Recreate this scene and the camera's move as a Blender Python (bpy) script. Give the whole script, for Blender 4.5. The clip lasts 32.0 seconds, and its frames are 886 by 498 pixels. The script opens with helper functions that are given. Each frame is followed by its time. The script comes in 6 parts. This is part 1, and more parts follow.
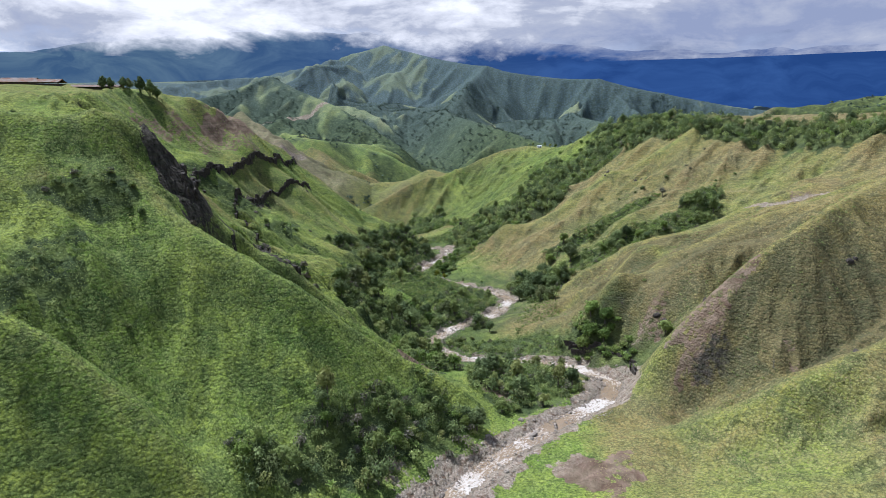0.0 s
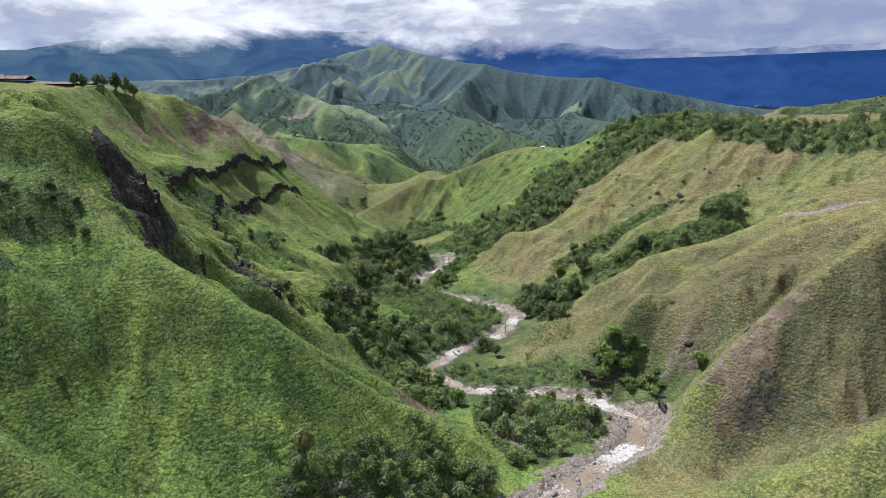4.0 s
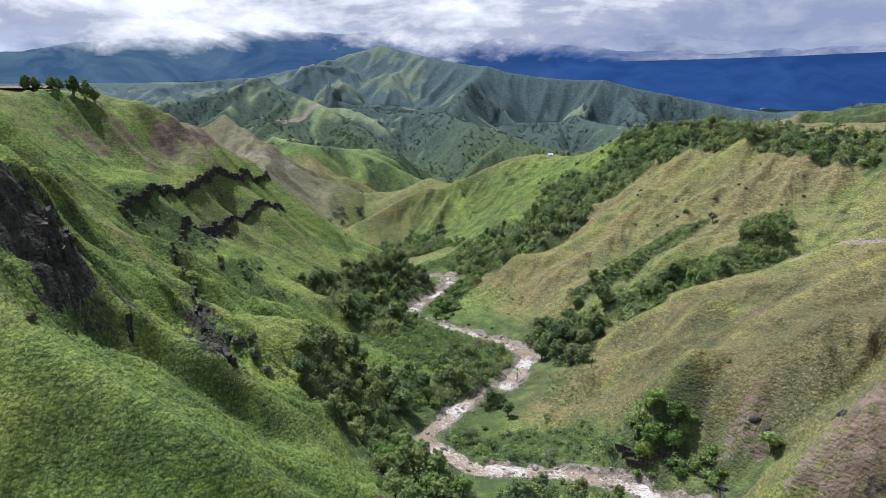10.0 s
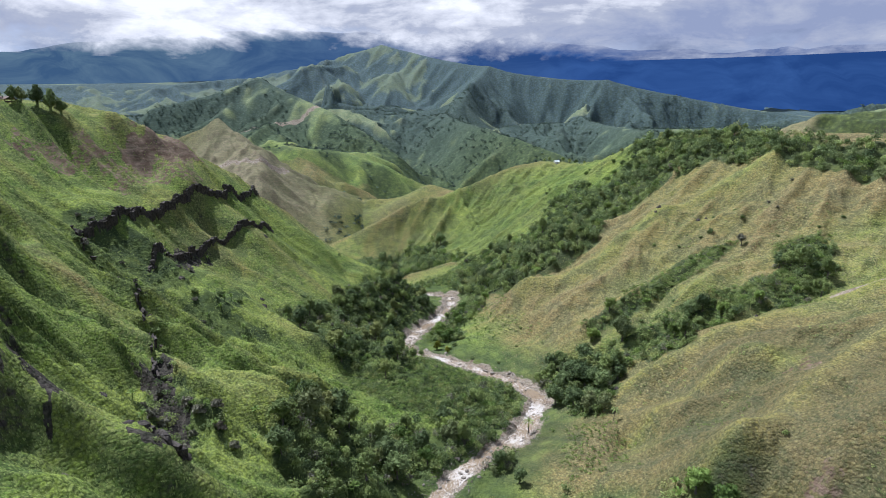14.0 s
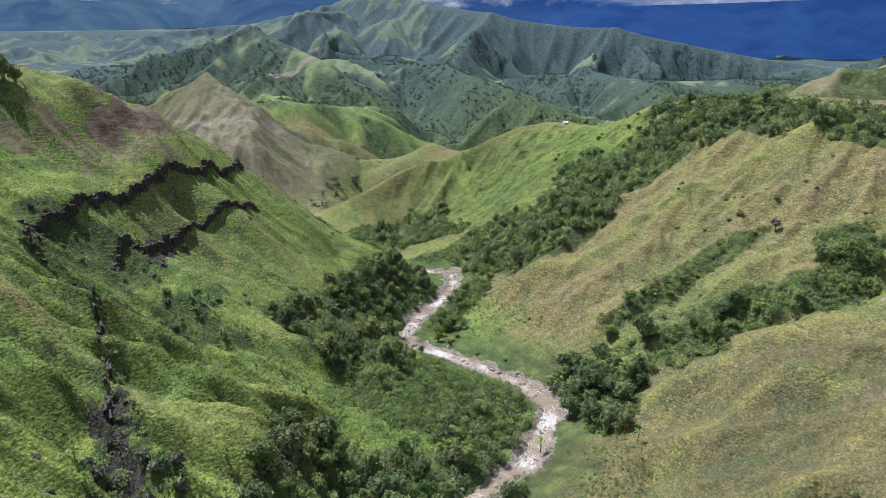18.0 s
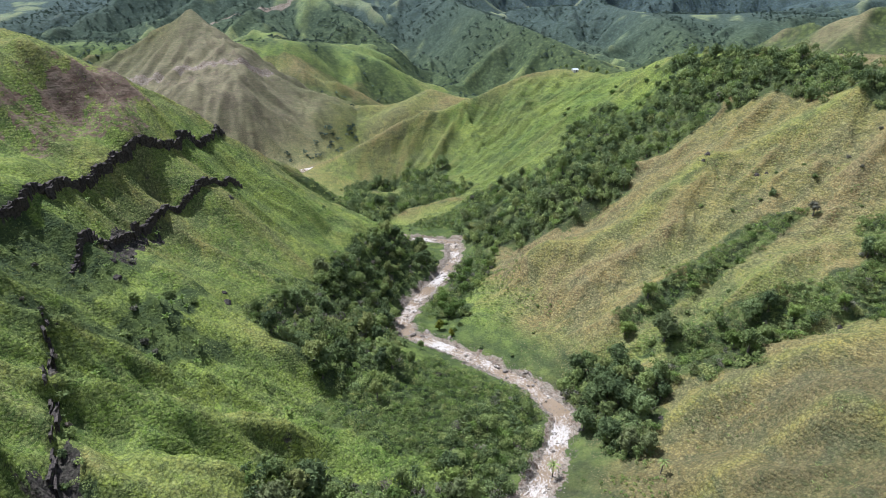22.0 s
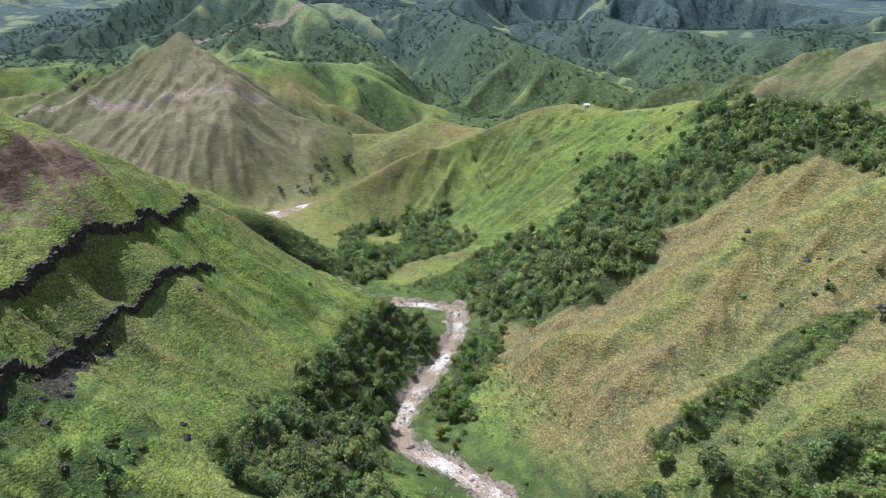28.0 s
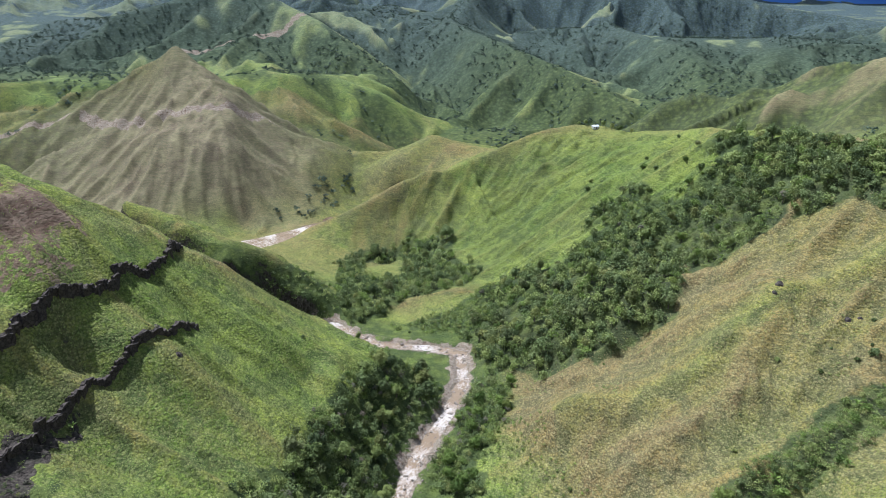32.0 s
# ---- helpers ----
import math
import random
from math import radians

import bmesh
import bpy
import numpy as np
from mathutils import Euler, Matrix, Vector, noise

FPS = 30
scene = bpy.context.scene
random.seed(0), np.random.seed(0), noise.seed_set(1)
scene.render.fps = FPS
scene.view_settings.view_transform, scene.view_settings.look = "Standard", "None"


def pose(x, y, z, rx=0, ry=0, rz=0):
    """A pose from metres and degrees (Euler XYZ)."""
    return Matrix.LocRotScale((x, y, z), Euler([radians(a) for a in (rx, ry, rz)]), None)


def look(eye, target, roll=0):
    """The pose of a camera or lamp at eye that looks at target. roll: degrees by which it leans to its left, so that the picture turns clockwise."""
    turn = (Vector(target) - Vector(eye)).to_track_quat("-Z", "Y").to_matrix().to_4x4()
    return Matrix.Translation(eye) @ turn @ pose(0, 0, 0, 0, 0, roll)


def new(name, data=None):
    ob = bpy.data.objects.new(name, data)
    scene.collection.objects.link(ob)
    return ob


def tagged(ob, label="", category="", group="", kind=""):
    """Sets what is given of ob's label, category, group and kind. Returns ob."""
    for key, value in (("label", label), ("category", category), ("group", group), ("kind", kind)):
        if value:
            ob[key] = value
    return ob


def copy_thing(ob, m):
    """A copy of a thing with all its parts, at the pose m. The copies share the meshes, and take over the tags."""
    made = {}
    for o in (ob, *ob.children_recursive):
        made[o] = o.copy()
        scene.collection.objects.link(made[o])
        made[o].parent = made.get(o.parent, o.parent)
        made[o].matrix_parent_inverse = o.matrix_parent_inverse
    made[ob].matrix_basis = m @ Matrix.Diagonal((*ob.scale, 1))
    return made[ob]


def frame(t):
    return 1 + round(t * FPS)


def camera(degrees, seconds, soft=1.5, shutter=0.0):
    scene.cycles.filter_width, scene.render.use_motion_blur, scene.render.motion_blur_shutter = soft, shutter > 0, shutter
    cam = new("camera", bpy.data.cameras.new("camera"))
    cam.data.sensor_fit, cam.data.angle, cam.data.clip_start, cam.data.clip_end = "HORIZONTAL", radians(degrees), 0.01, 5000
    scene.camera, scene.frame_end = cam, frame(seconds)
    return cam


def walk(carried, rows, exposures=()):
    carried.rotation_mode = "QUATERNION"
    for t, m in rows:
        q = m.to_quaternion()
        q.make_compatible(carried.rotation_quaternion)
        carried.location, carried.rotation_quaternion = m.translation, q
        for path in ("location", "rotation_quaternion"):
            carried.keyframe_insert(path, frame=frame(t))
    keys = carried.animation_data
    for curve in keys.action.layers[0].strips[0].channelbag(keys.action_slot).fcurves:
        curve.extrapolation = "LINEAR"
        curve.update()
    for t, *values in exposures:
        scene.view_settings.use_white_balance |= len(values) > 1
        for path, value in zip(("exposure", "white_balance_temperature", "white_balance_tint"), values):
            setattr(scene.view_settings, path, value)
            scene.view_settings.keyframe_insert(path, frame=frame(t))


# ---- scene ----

# ======== camera ========
cam = camera(71.3, 32.0, soft=0.7)
PATH = [
    (0, (0.00, 0.00, 108.00), (-0.00, 122.27, 82.01), -0.03),
    (1, (-0.41, 8.43, 108.17), (-0.30, 130.67, 82.03), -0.01),
    (2, (-0.80, 16.84, 108.34), (-0.55, 139.06, 82.13), 0.01),
    (3, (-1.13, 25.22, 108.51), (-0.85, 147.43, 82.29), -0.02),
    (4, (-1.37, 33.54, 108.69), (-0.99, 155.76, 82.49), 0.00),
    (5, (-1.51, 41.79, 108.89), (-1.08, 164.04, 82.78), 0.02),
    (6, (-1.56, 50.04, 109.17), (-1.08, 172.30, 83.16), 0.04),
    (7, (-1.55, 58.32, 109.61), (-1.28, 180.61, 83.70), 0.08),
    (8, (-1.52, 66.71, 110.29), (-1.23, 188.98, 84.32), 0.09),
    (9, (-1.47, 75.24, 111.26), (-1.20, 197.50, 85.25), 0.11),
    (10, (-1.44, 83.91, 112.51), (-1.21, 206.22, 86.70), 0.04),
    (11, (-1.41, 92.69, 114.00), (-1.24, 215.04, 88.39), -0.01),
    (12, (-1.41, 101.56, 115.71), (-1.31, 223.93, 90.21), -0.04),
    (13, (-1.43, 110.48, 117.60), (-1.37, 232.85, 92.07), -0.06),
    (14, (-1.48, 119.41, 119.68), (-1.48, 241.68, 93.65), -0.06),
    (15, (-1.58, 128.29, 121.96), (-1.62, 250.09, 93.86), -0.09),
    (16, (-1.71, 137.07, 124.46), (-1.85, 258.36, 94.23), -0.06),
    (17, (-1.89, 145.70, 127.17), (-2.06, 266.37, 94.57), -0.06),
    (18, (-2.09, 154.24, 130.09), (-2.28, 273.99, 94.24), -0.04),
    (19, (-2.32, 162.79, 133.19), (-2.50, 281.55, 94.17), -0.03),
    (20, (-2.54, 171.42, 136.45), (-2.73, 289.07, 94.22), -0.03),
    (21, (-2.76, 180.19, 139.83), (-2.87, 296.55, 94.16), -0.02),
    (22, (-2.95, 189.07, 143.30), (-3.04, 304.32, 94.91), -0.02),
    (23, (-3.12, 197.99, 146.81), (-3.19, 313.19, 98.31), -0.01),
    (24, (-3.24, 206.90, 150.33), (-3.34, 322.26, 102.21), 0.02),
    (25, (-3.31, 215.72, 153.82), (-3.44, 331.12, 105.77), -0.01),
    (26, (-3.36, 224.39, 157.22), (-3.54, 339.86, 109.34), -0.01),
    (27, (-3.43, 232.81, 160.51), (-3.66, 348.33, 112.76), 0.06),
    (28, (-3.53, 240.88, 163.63), (-3.82, 356.48, 116.07), 0.08),
    (29, (-3.70, 248.56, 166.56), (-4.06, 364.23, 119.16), 0.03),
    (30, (-3.92, 255.92, 169.34), (-4.29, 371.69, 122.20), 0.02),
    (31, (-4.18, 263.07, 172.01), (-4.64, 378.91, 125.03), 0.00),
    (32, (-4.46, 270.11, 174.64), (-5.15, 385.94, 127.64), -0.04),
]
walk(cam, [(t, look(eye, target, roll)) for t, eye, target, roll in PATH], [(0, 0.60, 5350, 14), (14, 0.60, 5350, 14), (20, 0.66, 5350, 15), (32, 0.66, 5350, 15)])

# ======== sky, sun, exposure ========
SUN_DIR = Vector((-0.38, 0.32, 0.87)).normalized()      # towards the sun


def world_sky():
    w = bpy.data.worlds.new("sky")
    w.use_nodes = True
    scene.world = w
    nt = w.node_tree
    N, L = nt.nodes, nt.links
    N.clear()
    sky = N.new("ShaderNodeTexSky")
    sky.sky_type, sky.sun_disc = "NISHITA", False
    sky.sun_elevation = math.asin(SUN_DIR.z)
    sky.sun_rotation = math.atan2(SUN_DIR.x, SUN_DIR.y)
    sky.altitude, sky.air_density, sky.dust_density = 600, 1.0, 0.6
    tc = N.new("ShaderNodeTexCoord")
    sep = N.new("ShaderNodeSeparateXYZ")
    L.new(tc.outputs["Generated"], sep.inputs[0])
    # heaped clouds, a little flattened
    com = N.new("ShaderNodeVectorMath"); com.operation = "MULTIPLY"; com.inputs[1].default_value = (5.0, 5.0, 13.0)
    L.new(tc.outputs["Generated"], com.inputs[0])
    n1 = N.new("ShaderNodeTexNoise"); n1.inputs["Scale"].default_value = 0.55; n1.inputs["Detail"].default_value = 9; n1.inputs["Roughness"].default_value = 0.58; n1.inputs["Distortion"].default_value = 0.5
    L.new(com.outputs[0], n1.inputs["Vector"])
    cover = N.new("ShaderNodeMapRange"); cover.inputs[1].default_value = 0.24; cover.inputs[2].default_value = 0.36
    L.new(n1.outputs["Fac"], cover.inputs[0])
    n2 = N.new("ShaderNodeTexNoise"); n2.inputs["Scale"].default_value = 1.0; n2.inputs["Detail"].default_value = 8; n2.inputs["Roughness"].default_value = 0.6
    off = N.new("ShaderNodeVectorMath"); off.operation = "ADD"; off.inputs[1].default_value = (3.7, 1.2, 5.0)
    L.new(com.outputs[0], off.inputs[0]); L.new(off.outputs[0], n2.inputs["Vector"])
    lean = N.new("ShaderNodeMath"); lean.operation = "MULTIPLY_ADD"; lean.inputs[1].default_value = -0.20
    L.new(sep.outputs["X"], lean.inputs[0]); L.new(n2.outputs["Fac"], lean.inputs[2])
    shade = N.new("ShaderNodeValToRGB")
    shade.color_ramp.elements[0].position, shade.color_ramp.elements[0].color = 0.33, (1.0, 1.2, 1.7, 1)
    shade.color_ramp.elements[1].position, shade.color_ramp.elements[1].color = 0.58, (4.0, 4.25, 4.7, 1)
    L.new(lean.outputs[0], shade.inputs[0])
    mixc = N.new("ShaderNodeMix"); mixc.data_type = "RGBA"
    L.new(cover.outputs[0], mixc.inputs[0]); L.new(sky.outputs[0], mixc.inputs[6]); L.new(shade.outputs[0], mixc.inputs[7])
    bg = N.new("ShaderNodeBackground"); bg.inputs["Strength"].default_value = 0.11
    L.new(mixc.outputs[2], bg.inputs["Color"])
    out = N.new("ShaderNodeOutputWorld")
    L.new(bg.outputs[0], out.inputs[0])


world_sky()
sun_data = bpy.data.lights.new("sun", "SUN")
sun_data.energy, sun_data.angle, sun_data.color = 5.0, radians(0.55), (1.0, 0.95, 0.86)
sun = new("sun", sun_data)
sun.matrix_world = look((0, 0, 900), Vector((0, 0, 900)) - SUN_DIR)

# ======== the lie of the land: rivers, crests, gullies and slopes in metres ========
LINES = {}


def line(name, step, *pts):
    """A line of the plan; heights between its corners run straight."""
    LINES[name] = (step, np.array(pts, float))


# water: centre line of the stream, from behind the camera to the far bend
RIVER = [(-40, -300, 24), (-45, -60, 15), (-30, 90, 8), (-3, 150, 4), (21, 181, 3), (42, 203, 2), (63, 221, 1.5), (71, 238, 1),
         (59, 257, 0), (40, 265, -0.5), (9, 269, -1), (-9, 290, -2), (7, 320, -3), (27, 340, -4), (36, 360, -5), (43, 380, -5.5),
         (32, 402, -6.5), (1, 431, -8), (-19, 446, -9), (-23, 462, -10), (-17, 487, -11), (-4, 516, -12), (4, 545, -13.5), (4, 578, -15),
         (-18, 585, -15.5), (-45, 590, -16.5), (-77, 617, -18), (-105, 618, -19), (-160, 606, -21)]
BROOK = [(-160, 606, -21), (-225, 620, -24), (-262, 700, -29), (-240, 765, -32), (-180, 793, -33), (-150, 821, -34), (-112, 862, -36), (-60, 905, -38)]
line("river", 9, *RIVER)
line("brook", 14, *BROOK)
# valley floor beside the water
line("floor_a", 12, (92, 205, 6), (60, 175, 6), (40, 150, 6), (10, 110, 9))
line("floor_b", 12, (20, 235, 5), (40, 243, 3), (55, 238, 3))
line("floor_c", 12, (-8, 243, 6), (-22, 262, 7), (-30, 285, 14), (-14, 310, 0), (2, 345, 0), (12, 368, 0), (5, 395, 0), (-23, 401, 9))
line("floor_d", 12, (52, 300, 7), (60, 325, 7), (62, 350, 3), (66, 375, 3), (55, 398, 0))
line("floor_e", 12, (40, 430, 0), (22, 448, -2), (12, 475, -5), (22, 500, -3), (26, 530, -4), (24, 560, -3), (22, 590, -6))
line("field", 14, (-45, 640, -14), (-52, 680, -21), (-55, 720, -25), (-54, 757, -35), (-30, 735, -22))
# near left hill: top, cliff edge, spur down to the water
line("hill_a_top", 12, (-210, 170, 110), (-170, 196, 109), (-142, 212, 108), (-124, 219, 107), (-115, 222, 106), (-110, 230, 100), (-102, 236, 91), (-95, 235, 82), (-91, 233, 76), (-87, 229, 68))
line("hill_a_shelf", 12, (-200, 140, 92), (-165, 165, 90), (-140, 190, 88), (-122, 198, 88), (-108, 203, 85), (-98, 212, 78))
line("hill_a_back", 14, (-200, 230, 108), (-165, 245, 106), (-140, 250, 103), (-125, 245, 99))
line("spur_a", 8, (-103, 214, 84), (-92, 203, 79), (-76, 193, 71), (-60, 191, 62), (-45, 190, 54), (-30, 193, 41), (-15, 198, 29), (-5, 202, 22), (6, 205, 14), (16, 207, 6))
line("spur_a_edge", 9, (-86, 220, 62), (-66, 220, 54), (-50, 216, 45), (-34, 214, 34), (-16, 213, 22))
line("gully_a", 10, (-112, 150, 63), (-97, 150, 49), (-82, 152, 37), (-66, 145, 25), (-55, 134, 18))
line("slope_a", 12, (-103, 167, 69), (-81, 171, 48), (-56, 174, 44), (-34, 165, 28), (-66, 153, 32))
line("spur_z", 8, (-115, 136, 66), (-94, 142, 55), (-84, 141, 47), (-76, 140, 41), (-66, 136, 32), (-58, 130, 22))
line("slope_a_low", 12, (-104, 120, 42), (-90, 114, 28), (-76, 116, 18), (-33, 144, 13), (-15, 177, 17))
line("hill_z", 20, (-150, 60, 70), (-110, 80, 45), (-75, 90, 22), (-60, 40, 20), (-120, -60, 70), (-70, -120, 22))
# left slopes between the near hill and the big one
line("cliff_a_foot", 6, (-82, 236, 63), (-88, 240, 66), (-94, 243, 68), (-99, 249, 68), (-108, 262, 72), (-118, 272, 77))
line("hill_b_top", 12, (-118, 262, 92), (-139, 277, 100), (-170, 300, 112), (-190, 340, 118))
line("gully_ab", 8, (-82, 229, 55), (-62, 230, 40), (-50, 231, 31), (-38, 233, 22), (-22, 238, 12))
line("spur_b", 8, (-85, 238, 65), (-74, 240, 56), (-62, 240, 49), (-50, 244, 37), (-34, 248, 22))
line("draw_b", 9, (-102, 300, 52), (-85, 275, 46), (-64, 256, 40), (-46, 262, 26), (-36, 276, 18))
line("spur_c", 9, (-137, 320, 78), (-112, 312, 62), (-92, 303, 52), (-77, 297, 45), (-58, 300, 35), (-41, 293, 23))
line("slope_c", 10, (-137, 341, 72), (-122, 353, 55), (-104, 352, 43), (-86, 351, 31), (-56, 364, 15), (-41, 363, 10))
line("slope_d", 10, (-71, 308, 37), (-57, 331, 23), (-36, 330, 11), (-23, 348, 8))
line("draw_d", 10, (-160, 372, 78), (-140, 382, 62), (-115, 385, 44), (-88, 400, 29), (-60, 415, 14), (-35, 425, 2))
line("hill_b_flat", 20, (-330, 280, 110), (-285, 320, 113), (-250, 350, 116), (-235, 385, 119), (-245, 420, 124), (-290, 400, 121))
# big left hill with its rock bands
line("plateau_edge", 14, (-300, 440, 131), (-260, 445, 129), (-226, 453, 126.5), (-213, 453, 124), (-203, 468, 116), (-187, 478, 115))
line("plateau", 30, (-420, 430, 131), (-330, 500, 131), (-260, 520, 127), (-330, 580, 122), (-460, 620, 118))
line("crest_d", 9, (-187, 478, 114), (-168, 482, 108), (-158, 494, 100), (-149, 505, 92), (-138, 515, 82), (-125, 528, 70), (-110, 537, 57), (-92, 545, 38), (-72, 552, 18), (-48, 560, 1), (-32, 566, -10))
line("face_d_high", 12, (-195, 440, 102), (-187, 420, 92), (-178, 400, 86), (-153, 396, 77), (-163, 464, 87), (-147, 468, 88))
line("face_d_mid", 12, (-141, 437, 70), (-130, 471, 70), (-132, 459, 60), (-125, 404, 47), (-119, 411, 46))
line("face_d_low", 12, (-109, 434, 42), (-104, 466, 50), (-106, 486, 53), (-81, 454, 30), (-83, 413, 30))
line("face_d_foot", 12, (-80, 494, 41), (-62, 497, 20), (-53, 505, 23), (-45, 480, 14), (-50, 445, 7), (-38, 520, 11), (-26, 540, 1))
line("back_d", 20, (-170, 560, 69), (-140, 575, 44), (-110, 585, 15), (-230, 560, 95), (-240, 620, 60))
# low hump beyond it
line("hump", 12, (-230, 660, 45), (-174, 642, 38), (-149, 640, 31), (-124, 638, 21), (-102, 638, 7), (-76, 634, -10), (-66, 630, -16))
line("hump_front", 14, (-150, 618, 8), (-120, 612, 2), (-95, 622, -7))
line("hump_back", 16, (-190, 700, 6), (-140, 690, -9), (-100, 690, -18))
# right bank, near
line("spur_r", 8, (240, 290, 96), (200, 270, 86), (170, 253, 78), (150, 240, 74), (135, 231, 67), (120, 227, 59), (105, 225, 47), (95, 225, 36), (85, 224, 24), (74, 221, 9))
line("spur_r_foot", 10, (78, 203, 3), (86, 196, 7), (94, 191, 12), (107, 192, 20), (123, 194, 27), (146, 201, 35), (180, 214, 46))
line("meadow_crest", 9, (74, 184, 9), (91, 178, 19), (106, 178, 27), (123, 179, 34), (150, 184, 44), (185, 190, 56))
line("meadow_r", 14, (66, 196, 3), (70, 168, 5), (92, 160, 12), (116, 158, 20), (150, 160, 30), (60, 130, 8), (110, 90, 16))
line("far_near_r", 30, (200, 130, 50), (240, 200, 75), (180, 20, 45), (120, -80, 30), (60, -150, 20), (300, 260, 100))
line("face_r", 10, (140, 217, 53), (118, 199, 33), (103, 213, 34))
line("draw_r", 8, (215, 305, 74), (175, 284, 62), (147, 265, 54), (128, 253, 46), (114, 247, 39), (104, 244, 32), (95, 242, 21), (84, 239, 8))
line("face_q", 8, (82, 258, 14), (91, 255, 28), (103, 258, 42), (109, 258, 50), (125, 268, 54))
line("spur_q", 9, (225, 330, 74), (186, 325, 62), (160, 318, 56), (138, 312, 48), (118, 300, 44), (96, 285, 36), (80, 276, 37), (66, 272, 17), (52, 275, 3))
line("spur_q_low", 9, (120, 316, 39), (108, 334, 37), (91, 335, 17), (77, 329, 15), (66, 322, 4))
line("edge_q", 9, (215, 362, 70), (190, 358, 61), (165, 362, 51), (145, 366, 43), (130, 364, 40), (115, 364, 35), (100, 362, 27), (85, 362, 19), (73, 361, 9))
line("draw_q", 9, (60, 312, 5), (72, 310, 13), (82, 308, 19), (95, 311, 25), (110, 318, 30), (130, 329, 39), (160, 342, 48))
# right bank: gully with bushes, then the pale slope
line("gully_s", 9, (240, 395, 75), (200, 388, 59), (184, 380, 49), (159, 380, 42), (128, 383, 31), (109, 390, 23), (88, 396, 12), (66, 402, 4))
line("slope_s", 10, (221, 420, 74), (172, 413, 56), (151, 421, 50), (120, 407, 43), (104, 410, 24), (92, 403, 22))
line("slope_t", 10, (180, 461, 72), (155, 442, 51), (122, 440, 38), (105, 434, 31), (77, 437, 20), (62, 441, 13), (46, 444, 1))
line("spur_t", 8, (197, 496, 99), (172, 500, 79), (150, 502, 66), (134, 502, 66), (118, 496, 53), (105, 488, 49), (92, 478, 37), (70, 479, 27), (47, 480, 25), (32, 484, 8))
line("spur_t_back", 10, (115, 515, 48), (82, 524, 21), (60, 520, 15), (40, 530, 0))
line("right_top", 12, (330, 380, 113), (290, 415, 109), (258, 450, 105), (240, 478, 104), (222, 510, 106), (206, 555, 108), (190, 588, 107), (174, 615, 103), (160, 645, 96))
line("right_behind", 25, (320, 500, 106), (300, 590, 98), (255, 665, 78), (380, 440, 112), (450, 540, 112))
line("wood_slope", 12, (172, 540, 89), (111, 580, 41), (69, 556, 38), (64, 573, 22), (42, 567, 12))
line("wood_low", 12, (25, 597, 0), (30, 640, 2), (8, 620, -5), (23, 690, -3))
line("toe", 9, (60, 615, 22), (37, 620, 12), (12, 632, 2), (-8, 644, -8), (-25, 648, -14), (-38, 640, -17))
# middle ridge
line("crest_m", 9, (160, 645, 96), (166, 672, 98), (167, 700, 91), (168, 730, 83), (176, 770, 75), (160, 798, 70), (129, 812, 71), (100, 815, 70), (75, 813, 63), (50, 810, 53), (25, 808, 44), (0, 805, 37), (-25, 803, 29), (-50, 801, 18), (-76, 801, 5), (-102, 803, -8), (-135, 806, -23))
line("face_m", 10, (139, 650, 79), (120, 672, 66), (102, 697, 56), (88, 735, 49), (68, 768, 43), (50, 782, 36), (20, 784, 24), (-12, 775, 6), (-45, 783, -5), (-80, 785, -18))
line("face_m_b", 10, (100, 640, 50), (75, 665, 32), (55, 700, 19), (42, 730, 15), (15, 745, 2), (-15, 752, -9), (-45, 765, -19))
line("back_m", 25, (205, 790, 55), (180, 850, 38), (120, 880, 30), (36, 900, 30), (-20, 880, -5), (-70, 860, -27))
line("back_m_high", 25, (230, 700, 72), (260, 700, 63), (300, 720, 58))
line("knoll", 18, (-60, 940, 4), (-40, 965, 20), (-20, 985, 28), (15, 990, 18), (40, 1010, 10))
# the pyramid hill
line("pyramid_ridge_l", 20, (-350, 1093, 111), (-432, 1080, 72), (-510, 1020, 24), (-580, 960, -5))
line("pyramid_ridge_m", 20, (-350, 1093, 111), (-310, 1000, 68), (-306, 903, 42), (-300, 860, 5), (-290, 815, -26))
line("pyramid_ridge_r", 20, (-350, 1093, 109), (-300, 1050, 90), (-252, 990, 73), (-231, 900, 33), (-205, 850, -31))
line("pyramid_ridge_e", 20, (-300, 1070, 88), (-230, 1030, 55), (-153, 950, 18), (-110, 930, -21))
line("pyramid_draw", 20, (-340, 1010, 62), (-345, 930, 28), (-350, 860, -8))
line("pyramid_draw_r", 20, (-235, 985, 50), (-190, 930, 12), (-150, 890, -23))
line("pyramid_foot", 30, (-400, 830, -22), (-480, 870, -12), (-620, 880, 10))
line("pyramid_back", 30, (-330, 1190, 63), (-220, 1130, 25), (-120, 1104, 4), (-40, 1080, -10))
line("left_far", 40, (-700, 700, 90), (-601, 1179, 66), (-720, 1100, 60), (-800, 900, 95))
